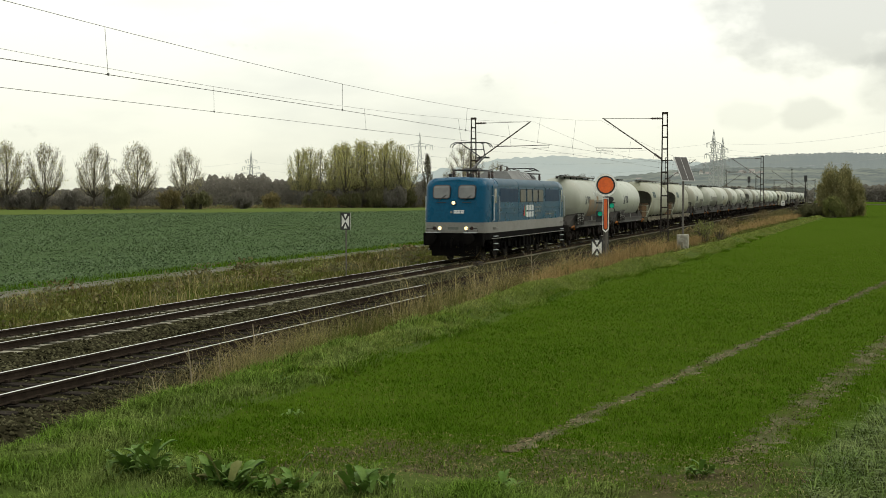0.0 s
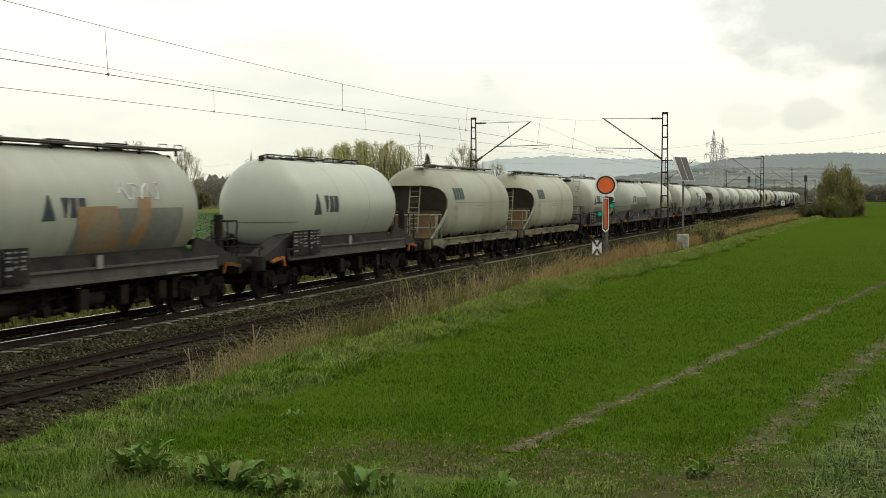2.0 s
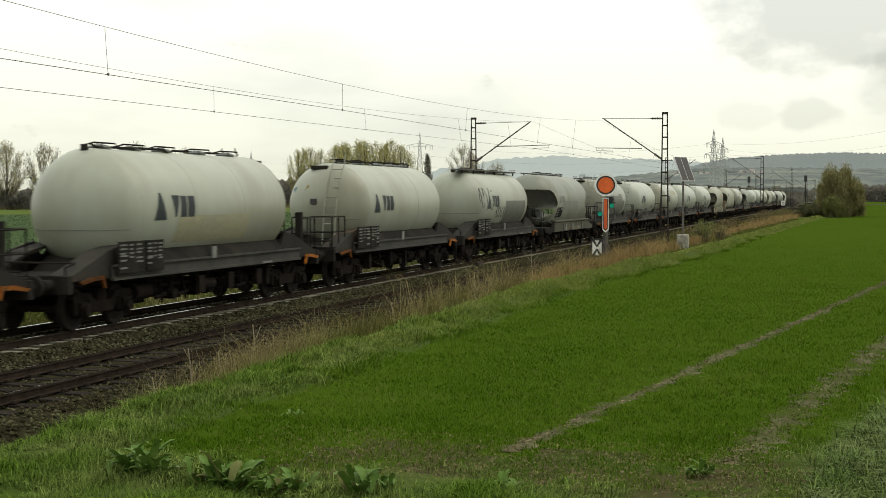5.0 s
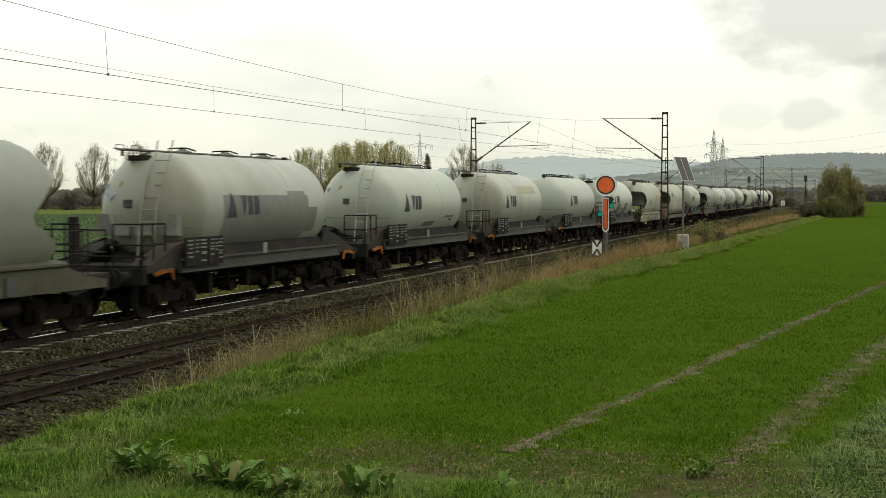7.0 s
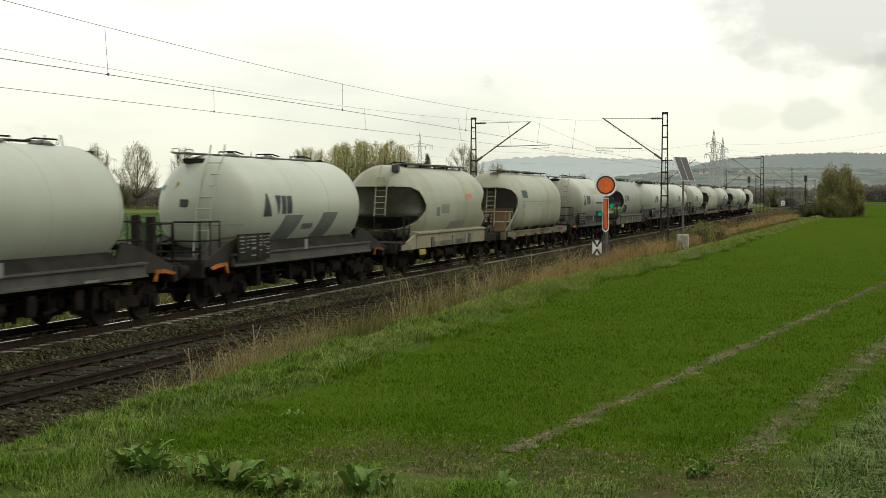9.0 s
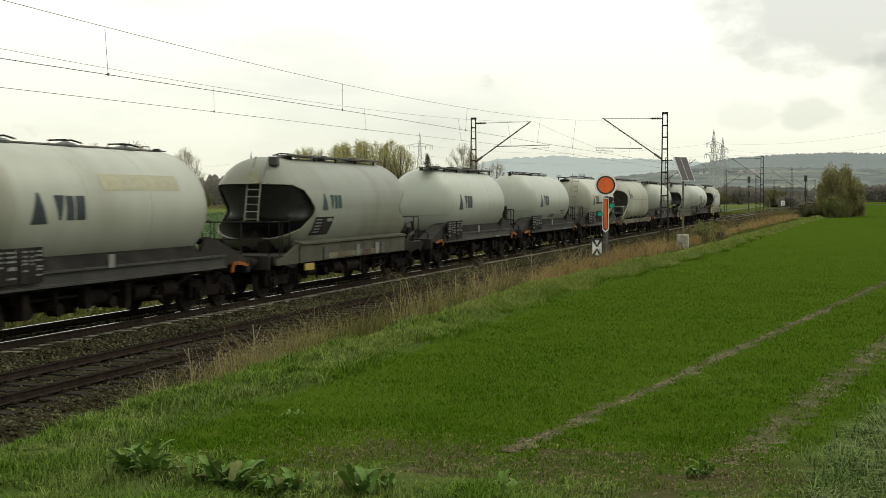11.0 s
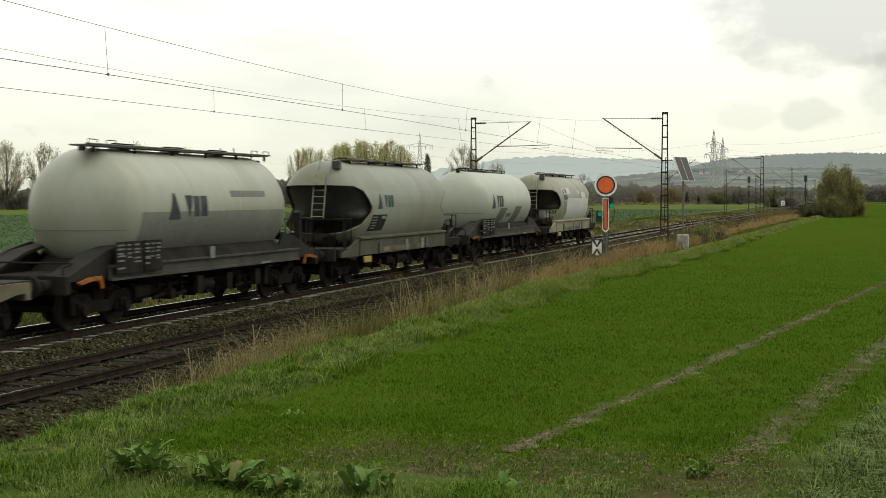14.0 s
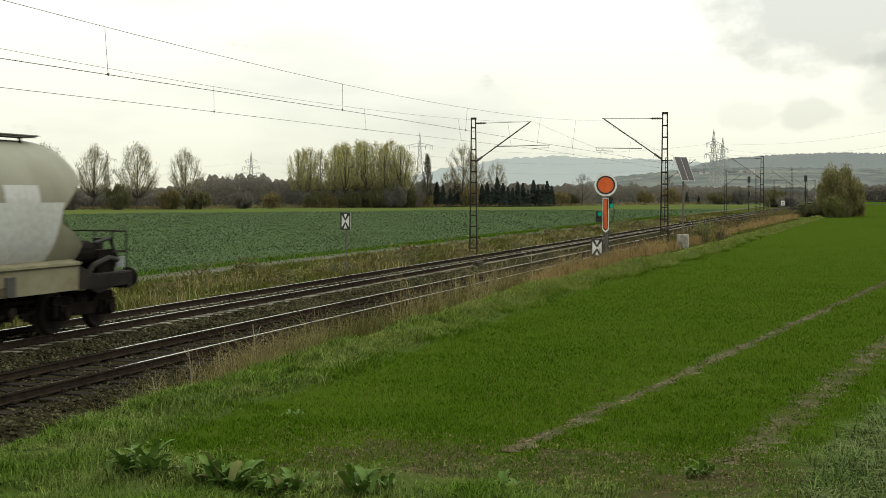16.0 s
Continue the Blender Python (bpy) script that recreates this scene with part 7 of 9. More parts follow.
                if not marks:
                    patch(w, "repaint_patch", "patch_grey", -2.2, 2.2, -22, 0, t, R=R, cz=cz)


marks_for()

# tail lamps boards on the last wagon
for y in (-0.95, 0.95):
    last = TRAIN[-1][0]
    part("tail_board", bbox(7.28, 7.31, y - 0.1, y + 0.1, 1.3, 1.55, 0.0), M["white_mark"], last, "white and red tail board")


# ---- grass and weeds ----
def scatter(n, d0, d1, b0, b1, seed, power=1.0):
    """Places over a sector of ground, thinning with distance."""
    rng = np.random.default_rng(seed)
    d = d0 * (d1 / d0) ** (rng.uniform(0, 1, n) ** power)
    b = np.tan(np.radians(rng.uniform(b0, b1, n)))
    x = VIEW_DIR[0] * d + VIEW_RIGHT[0] * d * b
    y = VIEW_DIR[1] * d + VIEW_RIGHT[1] * d * b
    return x, y, d, rng


def verge_mask(x, y):
    return (y > 7.6 - bank_shift(x) + 0.3 * np.sin(x * 0.9) * np.clip(30 / (x + 1), 0, 1)) | (x < 12.9 + 0.3 * np.sin(2.1 * y) + 4.5 * np.clip(1 - y, 0, 9))


def patchy(x, y, s=1.0, k=0.0):
    return 0.5 + 0.25 * np.sin(s * (x * 1.3 + 0.7 * y) + k) + 0.25 * np.sin(s * (2.1 * y - 0.8 * x) + 2 * k + 1)


def grass_of(name, label, x, y, h, w, lean, material, seed):
    pts = np.stack([x, y, gz(x, y) - 0.01], 1)
    ob = new(name, blades_mesh(name, pts, h, w, lean, material, seed))
    return tagged(ob, label, "grass", kind="stuff")


x, y, d, rng = scatter(760000, 11.5, 260, -20, 20, 11, 1.12)
keep = ~verge_mask(x, y + rng.normal(0, 0.2, len(x)))
keep &= rng.uniform(0, 1, len(x)) < np.clip((95 - d) / 60, 0.06, 1)
keep &= np.abs(y - tram_a(x)) > 0.03 + 0.22 * rng.uniform(0, 1, len(x)) ** 1.6 * (0.6 + 0.8 * patchy(x, y, 3.0, 1.0))
keep &= np.abs(y - tram_b(x)) > 0.36 * rng.uniform(0, 1, len(x)) ** 1.6 * (0.3 + 1.3 * patchy(x, y, 2.6, 4.0))
bare = patchy(x, y, 0.55, 2.0) + 0.5 * patchy(x, y, 3.4, 0.5) + 0.3 * patchy(x, y, 8.0, 1.5)
edge = np.clip((x - 13.7 + 0.7 * np.sin(y * 1.9) + 0.4 * np.sin(y * 4.3)) / 2.0, 0, 1)
edge = np.maximum(edge, np.clip((y - 5.0 + 0.4 * np.sin(x * 3.0)) / 1.0, 0, 1))
keep &= rng.uniform(0, 1, len(x)) < np.clip(0.3 + 0.9 * bare + np.clip((d - 22) / 30, 0, 0.7), 0.1, 1) * (0.42 + 0.58 * edge)
x, y, d = x[keep], y[keep], d[keep]
grass_of("field_grass", "young green cereal blades covering the field", x, y, rng.uniform(0.03, 0.074, len(x)), 0.0034 + 0.00026 * d, 0.8, M["blade"], 21)
# withered blades and straw among the young crop
x, y, d, rng = scatter(20000, 11.8, 80, -20, 20, 17, 1.0)
keep = (~verge_mask(x, y)) & (rng.uniform(0, 1, len(x)) < np.clip(1.5 - 1.5 * patchy(x, y, 0.9, 5.0), 0.12, 1))
x, y, d = x[keep], y[keep], d[keep]
grass_of("withered_blades", "short withered straw scattered over the sown field", x, y, rng.uniform(0.02, 0.05, len(x)), 0.004 + 0.0002 * d, 2.2, M["straw"], 47)

x, y, d, rng = scatter(520000, 9.5, 170, -20, 20, 12, 1.0)
lum = patchy(x, y, 2.2, 0.3) * patchy(x, y, 0.9, 1.7)
keep = verge_mask(x, y + rng.normal(0, 0.16, len(x))) & (y + bank_shift(x) < np.where(x > 34, 8.9, 9.6) + 0.4 * np.sin(x * 0.8)) & (rng.uniform(0, 1, len(x)) < 0.35 + 1.2 * lum)
x, y, d, lum = x[keep], y[keep], d[keep], lum[keep]
h = (0.06 + 0.22 * lum) * rng.uniform(0.5, 1.5, len(x)) * np.where(y < 7, np.clip((12.95 - x) / 1.0, 0.35, 1), 1)
far = d > 30 + rng.normal(0, 4, len(x))
near = ~far
grass_of("verge_grass", "tufted fresh green grass on the near field verge", x[near], y[near], h[near], 0.0036 + 0.0003 * d[near], 0.9, M["blade_verge"], 22)
grass_of("bank_grass", "drooping sage-green grass on the bank between field and railway", x[far], y[far], h[far] * 0.5, 0.004 + 0.00026 * d[far], 1.2, M["blade_sage"], 28)

# denser tufts of broad blades on the verge and along the bank
x, y, d, rng = scatter(3400, 9.8, 62, -20, 18, 81, 0.9)
keep = verge_mask(x, y) & (y < 9.3) & (y > 2.0) & (d < 27 + rng.normal(0, 3, len(x))) & (patchy(x, y, 1.1, 3.0) + 0.3 * rng.uniform(0, 1, len(x)) > 0.5)
x, y, d = x[keep], y[keep], d[keep]
k = np.repeat(np.arange(len(x)), 46)
size = rng.uniform(0.45, 1.3, len(x))[k] * np.where(x < 13, 0.8, 1)[k]
tx, ty = x[k] + rng.normal(0, 0.07, len(k)) * size, y[k] + rng.normal(0, 0.07, len(k)) * size
grass_of("verge_tufts", "thick tufts of drooping green grass on the verge", tx, ty, rng.uniform(0.08, 0.22, len(k)) * size, 0.0055 + 0.00028 * d[k], 1.1, M["blade_verge"], 82)

x, y, d, rng = scatter(330, 11.2, 17.5, 14.4, 19.8, 15, 1.0)
keep = rng.uniform(0, 1, len(x)) < np.clip((np.degrees(np.arctan((VIEW_RIGHT[0] * x + VIEW_RIGHT[1] * y) / d)) - 15.0 - 0.45 * np.clip(d - 12.5, 0, 9)) / 1.4, 0, 1)
x, y = x[keep], y[keep]
k = np.repeat(np.arange(len(x)), 46)
lay = rng.uniform(0.5, 1.2, len(x))[k]
grass_of("corner_tussock", "long grey-green tussock grass drooping at the field corner", x[k] + rng.normal(0, 0.12, len(k)), y[k] + rng.normal(0, 0.12, len(k)), rng.uniform(0.1, 0.25, len(k)) * lay, np.full(len(k), 0.0145), 1.2, M["blade_corner"], 29)

rng = np.random.default_rng(61)
n = 230000
x = 17 + 165 * rng.uniform(0, 1, n) ** 1.7
y = 7.55 - bank_shift(x) + np.where(x > 34, 1.4, 1.9) * rng.uniform(0, 1, n) + 0.15 * np.sin(x * 0.9)
keep = rng.uniform(0, 1, n) < np.clip((x - 17) / 8, 0.1, 1)
x, y = x[keep], y[keep]
grass_of("bank_turf", "dense sage-green turf on the bank between field and railway", x, y, rng.uniform(0.03, 0.08, len(x)), 0.004 + 0.00022 * x, 1.2, M["blade_sage"], 62)
# strip of darker blades put in for the shadow under the bank's overhanging grass
n = 8500
x = 19 + 75 * rng.uniform(0, 1, n) ** 1.5
y = rng.normal(7.55, 0.13, n) - bank_shift(x) + 0.15 * np.sin(x * 0.9)
keep = patchy(x, y * 0.3, 0.9, 1.2) > 0.3
x, y = x[keep], y[keep]
grass_of("bank_foot_grass", "darker longer grass along the foot of the bank", x, y, rng.uniform(0.06, 0.16, len(x)), 0.005 + 0.00016 * x, 1.2, M["blade"], 64)

# dry tall grass between the verge and the near track, in tussocks
def tussocks(name, label, cx, cy, blades, spread, h0, h1, material, seed, lean=0.5, wide=1.0):
    rng2 = np.random.default_rng(seed)
    k = np.repeat(np.arange(len(cx)), blades)
    size = rng2.uniform(0.6, 1.35, len(cx))[k]
    px, py = cx[k] + rng2.normal(0, spread, len(k)) * size, cy[k] + rng2.normal(0, spread * 0.8, len(k)) * size
    py = py - bank_shift(px) * rng2.uniform(0, 0.9, len(cx))[k]
    keep = (py > 9.1 - bank_shift(px)) & (py < 11.25)
    px, py, size = px[keep], py[keep], size[keep]
    grass_of(name, label, px, py, (h0 + (h1[k][keep] - h0) * rng2.uniform(0, 1, len(px))) * size, (0.0034 + 0.00014 * px) * wide, lean, material, seed + 1)


rng = np.random.default_rng(31)


def along(n, x0, x1, power=1.5): return x0 + (x1 - x0) * rng.uniform(0, 1, n) ** power


cx = np.concatenate([rng.normal(21.7, 0.6, 22), rng.normal(24.2, 0.8, 16), along(74, 25, 50, 1.0)])
tussocks("dry_grass", "tall straw-coloured dead grass along the railway embankment", cx, rng.normal(10.25, 0.3, len(cx)), 62, 0.26, 0.35, np.where(cx > 26, 1.55, 1.15) * rng.uniform(0.6, 1.15, len(cx)), M["straw"], 23, 0.6)
cx = np.concatenate([along(290, 42, 90, 1.0), along(210, 88, 220, 1.2)])
tussocks("russet_grass", "dense russet dead grass along the railway embankment", cx, rng.normal(10.15, 0.36, len(cx)), 95, 0.3, 0.3, np.where(cx > 66, 0.62, 0.95) * rng.uniform(0.7, 1.1, len(cx)), M["straw_red"], 33, 0.5)
cx = np.concatenate([rng.normal(22.6, 0.7, 16), along(60, 24, 46, 1.0), along(150, 22.5, 120, 1.5)])
tussocks("green_tussocks", "olive green coarse grass growing through the dead grass", cx, rng.normal(10.3, 0.45, len(cx)), 80, 0.25, 0.2, np.where(cx > 26, 0.95, 0.6), M["blade_olive"], 35, 0.6)
cx = along(460, 17.5, 70, 1.2)
tussocks("seed_stalks", "single thin dry grass stalks by the track", cx, rng.normal(10.5, 0.4, len(cx)), 5, 0.2, 0.35, np.where(cx > 26, 1.45, 0.85), M["straw"], 37, 0.4, 0.8)
n = 24000
x = 16 + 150 * rng.uniform(0, 1, n) ** 1.6
y = rng.uniform(9.1, 10.9, n)
y = y - bank_shift(x) * (10.9 - y) / 1.8
grass_of("low_weeds", "low olive weeds between the ballast and the verge", x, y, rng.uniform(0.05, 0.22, n), 0.006 + 0.00025 * x, 0.8, M["blade_olive"], 24)

# brown scrub further along the near embankment
n = 26000
x = 78 + 125 * rng.uniform(0, 1, n) ** 1.2
y = rng.normal(10.2, 0.5, n) - 0.5 * bank_shift(x) * rng.uniform(0, 1, n)
hump = patchy(x, y * 0.5, 0.22, 2.6)
keep = hump > 0.42
pts = np.stack([x, y, gz(x, y) + rng.uniform(0, 1, n) ** 1.4 * (0.3 + 1.3 * np.clip(hump - 0.4, 0, 1) + x * 0.002)], 1)[keep]
tagged(new("embankment_scrub", leaves_mesh("embankment_scrub", pts, np.full(len(pts), 0.085), M["scrub"], 52, long=2.0)), "low reddish-brown scrub along the embankment", "scrub", kind="stuff")

# rough grass beyond the far track
n = 76000
x = 18 + 260 * rng.uniform(0, 1, n) ** 1.4
y = rng.uniform(19.6, 27.6, n)
tall = patchy(x, y, 0.6, 1.1)
grass_of("rough_grass", "olive and yellowing rough grass beyond the tracks", x, y, (0.12 + 0.4 * tall) * rng.uniform(0.5, 1.3, n) * np.where(y > 26.0, 0.45, 1), 0.012 + 0.0003 * x, 0.7, M["blade_olive"], 25)
for name, label, material, seed, most in (("pale_weeds", "pale yellow-green leafy weeds in the rough grass", "leaf_lime", 71, 2600), ("rusty_weeds", "rust-brown withered weeds in the rough grass", "scrub", 72, 8000), ("green_weeds", "dark green leafy weeds in the rough grass", "leaf_olive", 73, 9000)):
    rng = np.random.default_rng(seed)
    cx, cy = 20 + 150 * rng.uniform(0, 1, 90) ** 1.5, rng.uniform(19.9, 26.6, 90)
    k = rng.integers(0, 90, most)
    x, y = cx[k] + rng.normal(0, 0.45, most), cy[k] + rng.normal(0, 0.3, most)
    pts = np.stack([x, y, gz(x, y) + rng.uniform(0, 1, most) ** 1.3 * rng.uniform(0.25, 0.65, 90)[k]], 1)
    tagged(new(name, leaves_mesh(name, pts, np.full(most, 0.05) + 0.0006 * x, M[material], seed, long=1.8)), label, "weeds", kind="stuff")
n = 9000
x = 18 + 200 * rng.uniform(0, 1, n) ** 1.4
y = rng.uniform(19.6, 24.5, n)
keep = patchy(x, y, 0.45, 4.0) > 0.58
grass_of("dry_tufts", "straw-brown dead tufts in the rough grass", x[keep], y[keep], rng.uniform(0.3, 0.75, keep.sum()), 0.012 + 0.0003 * x[keep], 0.4, M["straw"], 26)
n = 17000
x = 20 + 220 * rng.uniform(0, 1, n) ** 1.4
y = np.where(rng.uniform(0, 1, n) < 0.75, rng.uniform(28.95, 31.0, n), rng.uniform(28.2, 28.5, n))
grass_of("path_edge_grass", "short green grass along the gravel path", x, y, np.where(y > 28.9, rng.uniform(0.08, 0.26, n), rng.uniform(0.03, 0.08, n)), 0.014 + 0.0003 * x, 0.7, M["blade"], 27)

# leafy crop of the far field
x, y, d, rng = scatter(260000, 34, 330, -20, 14, 14, 0.9)
keep = (y > 30.6) & (d < 248 + 240 * np.clip((VIEW_RIGHT[0] * x + VIEW_RIGHT[1] * y) / d + 0.32, 0, 1)) & (rng.uniform(0, 1, len(x)) < 0.35 + 0.9 * patchy(x, y, 0.25, 0.2))
x, y, d = x[keep], y[keep], d[keep]
pts = np.stack([x, y, gz(x, y) + rng.uniform(0.02, 0.10, len(x))], 1)
tagged(new("crop_leaves", leaves_mesh("crop_leaves", pts, 0.042 + 0.00042 * d, M["crop_leaf"], 8, flat=0.65, long=1.3)), "dark green leafy crop covering the far field", "crop", kind="stuff")


# clods of earth in the wheel tracks, straw litter on the bare headland
rng = np.random.default_rng(44)
n = 6200
x = 14.2 + 60 * rng.uniform(0, 1, n) ** 1.8
pick = rng.uniform(0, 1, n) < 0.4
y = np.where(pick, tram_a(x) + rng.normal(0, 0.05, n), tram_b(x) + rng.normal(0, 0.15, n))
head = np.arange(n) < 1100
x = np.where(head, rng.uniform(12.7, 14.4, n), x)
y = np.where(head, rng.uniform(-0.5, 6.0, n), y)
pts = np.stack([x, y, gz(x, y) + 0.015], 1)
tagged(new("soil_clods", leaves_mesh("soil_clods", pts, 0.016 + 0.0006 * x, M["clod"], 45, flat=0.8, long=1.2)), "crumbs of dry earth on the bare soil", "soil", kind="stuff")
n = 6500
x, y = rng.uniform(12.5, 15.2, n), rng.uniform(-1.0, 6.6, n)
grass_of("straw_litter", "short dead straw lying on the bare soil", x, y, rng.uniform(0.02, 0.05, n), np.full(n, 0.007), 2.4, M["straw"], 46)


def dock_leaf(bm, root, ang, length, width, rise):
    """One long leaf: a folded, drooping blade of five cross ribs."""
    rows = []
    c, s = math.cos(ang), math.sin(ang)
    for k in range(9):
        f = k / 8
        r = length * f * (1 - 0.12 * f)
        z = rise * length * (1.35 * f - 0.75 * f * f)
        w = width * (0.06 + (4 * f * (1 - f)) ** 0.75 * (1.12 - 0.35 * f)) * (0.1 if k == 8 else 1) / 2
        w *= 1 + 0.15 * math.sin(k * 2.1 + ang * 5)
        rows.append([bm.verts.new((root[0] + c * r - s * w * q, root[1] + s * r + c * w * q, root[2] + z + abs(q) * w * 0.45)) for q in (-1, 0, 1)])
    for a, b in zip(rows, rows[1:]):
        for i in (0, 1):
            bm.faces.new((a[i], a[i + 1], b[i + 1], b[i]))


def dock_plant(x, y, size, leaves, seed):
    rng2 = random.Random(seed)
    size *= 0.88
    g = empty("dock_plant", "broad-leaved green dock weed growing in the grass", "weed", "dock weeds in the foreground", m=pose(x, y, float(gz(x, y))))
    for k in range(int(leaves * 1.5)):
        bm = bmesh.new()
        up = rng2.choice((0.1, 0.2, 0.35, 0.5, 0.8, 1.1)) if k else 1.9
        dock_leaf(bm, (rng2.uniform(-0.14, 0.14), rng2.uniform(-0.14, 0.14), 0.02), rng2.uniform(0, 6.28), size * rng2.uniform(0.45, 0.85), size * rng2.uniform(0.2, 0.32), up + 0.3)
        part("leaf", bm, M["weed_pale"] if rng2.random() < 0.1 else M["weed"], g, smooth=True)
    return g


for b, dd, size, nl, sd in ((-12.4, 13.5, 0.50, 20, 1), (-11.7, 13.4, 0.40, 14, 14), (-13.6, 13.4, 0.24, 10, 2), (-9.0, 12.9, 0.44, 20, 3), (-8.2, 12.8, 0.36, 14, 15), (-7.2, 12.7, 0.36, 14, 4), (-6.2, 12.6, 0.36, 14, 5), (-3.5, 12.5, 0.40, 16, 6), (-2.6, 12.7, 0.26, 10, 7),
                            (-9.8, 13.0, 0.28, 11, 8), (10.6, 13.4, 0.24, 12, 10), (2.6, 12.8, 0.2, 12, 11), (-6.2, 17.0, 0.15, 8, 12), (-6.6, 19.6, 0.16, 8, 13)):
    px, py = spot(b, dd)
    dock_plant(px, py, size, nl, sd)


def dead_stalk(x, y, h, seed):
    rng2 = random.Random(seed)
    g = empty("dead_stalk", "pale dry branched weed stalk standing by the ballast", "weed", "dry stalks", m=pose(x, y, float(gz(x, y))))
    part("stem", pipe(bmesh.new(), [(0, 0, 0), (0.02, 0.01, h * 0.5), (-0.03, 0.04, h)], 0.009, 5), M["stalk"], g)
    for k in range(5):
        z = h * rng2.uniform(0.35, 0.85)
        a = rng2.uniform(0, 6.28)
        r = rng2.uniform(0.12, 0.3) * h
        part("twig", pipe(bmesh.new(), [(0.01, 0.02, z), (r * 0.6 * math.cos(a), r * 0.6 * math.sin(a), z + r * 0.6), (r * math.cos(a), r * math.sin(a), z + r * 1.1)], 0.005, 4), M["stalk"], g)


for x, y, h, sd in ((23.6, 10.7, 1.15, 1), (24.3, 10.6, 0.9, 2), (20.4, 10.4, 0.95, 3), (21.3, 10.3, 0.75, 4), (19.0, 10.3, 0.6, 5), (42.5, 9.7, 1.35, 6), (37.5, 10.2, 1.2, 7), (30.5, 10.3, 0.9, 8)):
    dead_stalk(x, y, h, sd)


# ---- trees ----
def tree(name, label, cat, group, seed, height, width, first, twig_mat, twigs, leaf_mat="", leaves=0, upright=1.0, limbs=34, belly=0.8, leaf=0.24, twig_len=1.1):
    """Trunk, limbs that reach out to an egg-shaped crown, side branches, fine twigs at their ends, and leaves if any."""
    rng2 = random.Random(seed)
    g = empty(name, label, cat, group)
    bm = bmesh.new()
    base, top = height * first, height
    r0 = 0.013 * height + 0.07
    lean = Vector((rng2.uniform(-0.03, 0.03), rng2.uniform(-0.03, 0.03), 1))

    def leader(z): return Vector((lean.x * z, lean.y * z, z))

    zs = [-0.3, base * 0.5, base, base + (top - base) * 0.3, base + (top - base) * 0.6, top * 0.97]
    rs = [r0 * 1.25, r0, r0 * 0.85, r0 * 0.55, r0 * 0.3, 0.02]
    for k in range(5):
        tube(bm, leader(zs[k]), leader(zs[k + 1]), rs[k], rs[k + 1], 7, False)
    tips = []
    for k in range(limbs):
        f = (k + rng2.uniform(0, 1)) / limbs
        a = k * 2.399 + rng2.uniform(-0.5, 0.5)
        zt = base + (top - base) * (0.08 + 0.86 * f)
        rad = width / 2 * max(0.02, 1 - abs(2 * (0.1 + 0.9 * f ** belly) - 1) ** 1.9) ** 0.56 * rng2.uniform(0.62, 1.06)
        end = leader(zt) + Vector((math.cos(a) * rad, math.sin(a) * rad, 0))
        zs0 = max(base * 0.85, zt - rad * 1.1 * upright - (top - base) * 0.12)
        p0 = leader(zs0)
        mid = p0.lerp(end, 0.5) + Vector((math.cos(a) * rad * 0.12, math.sin(a) * rad * 0.12, -0.04 * rad))
        rl = r0 * 0.28 * (1 - 0.65 * f) + 0.018
        tube(bm, p0, mid, rl, rl * 0.7, 5, False)
        tube(bm, mid, end, rl * 0.7, 0.025, 5, False)
        tips.append(end)
        out = (end - p0).normalized()
        for j in range(7):
            q = mid.lerp(end, j / 6) if j else p0.lerp(mid, 0.6)
            d = (out + Vector((rng2.uniform(-0.8, 0.8), rng2.uniform(-0.8, 0.8), rng2.uniform(0.0, 0.9) * upright))).normalized()
            e = q + d * width * rng2.uniform(0.08, 0.17)
            tube(bm, q, e, rl * 0.3 + 0.012, 0.012, 3, False)
            tips.extend((e, q.lerp(e, 0.5)))
    part("trunk", bm, M["bark"], g, "grey bark trunk and limbs")
    rn = np.random.default_rng(seed)
    t = np.array([tuple(v) for v in tips])

    def around(n, spread):
        p = t[rn.integers(0, len(t), n)] + rn.normal(size=(n, 3)) * spread
        p[:, 2] = np.minimum(p[:, 2], top * 1.04)
        return p
    p = around(twigs, width * 0.035)
    part("twig_crown", None, None, g, me=blades_mesh("twig_crown", p, rn.uniform(0.5, 1.2, twigs) * twig_len, np.full(twigs, 0.045), 0.7, M[twig_mat], seed), label="haze of fine twigs")
    if leaves:
        p = around(leaves, width * 0.05)
        part("crown", None, None, g, me=leaves_mesh("crown", p, np.full(leaves, leaf), M[leaf_mat], seed, long=1.5), label="sparse autumn leaves")
    return g


def place(proto, items):
    """First item moves the model itself, the rest are copies."""
    for k, (px, py, turn, s) in enumerate(items):
        z = float(gz(px, py))
        if k == 0:
            proto.matrix_basis = pose(px, py, z, 0, 0, turn)
            o = proto
        else:
            o = copy_thing(proto, pose(px, py, z, 0, 0, turn))
        o.scale = (s, s, s)


def bearing_of(px): return math.degrees(math.atan((px - 784) / 2430))


ROW = "row of bare field trees"
R1 = tree("field_tree", "nearly bare round-crowned tree with pale twigs", "tree", ROW, 41, 15.5, 10.0, 0.2, "twig", 5200, "leaf_yellow", 450, upright=1.5, limbs=46, twig_len=0.9)
R2 = tree("field_tree", "nearly bare round-crowned tree with pale twigs", "tree", ROW, 42, 15.5, 9.6, 0.22, "twig", 5200, "leaf_yellow", 350, upright=1.5, limbs=46, twig_len=0.9)
R3 = tree("field_tree", "nearly bare round-crowned tree with yellowing tips", "tree", ROW, 43, 15.5, 9.6, 0.2, "twig", 5200, "leaf_yellow", 1000, upright=1.5, limbs=46, twig_len=0.9)


def row_items(lst):
    return [(*spot(bearing_of(p), dd), t, s) for p, dd, t, s in lst]


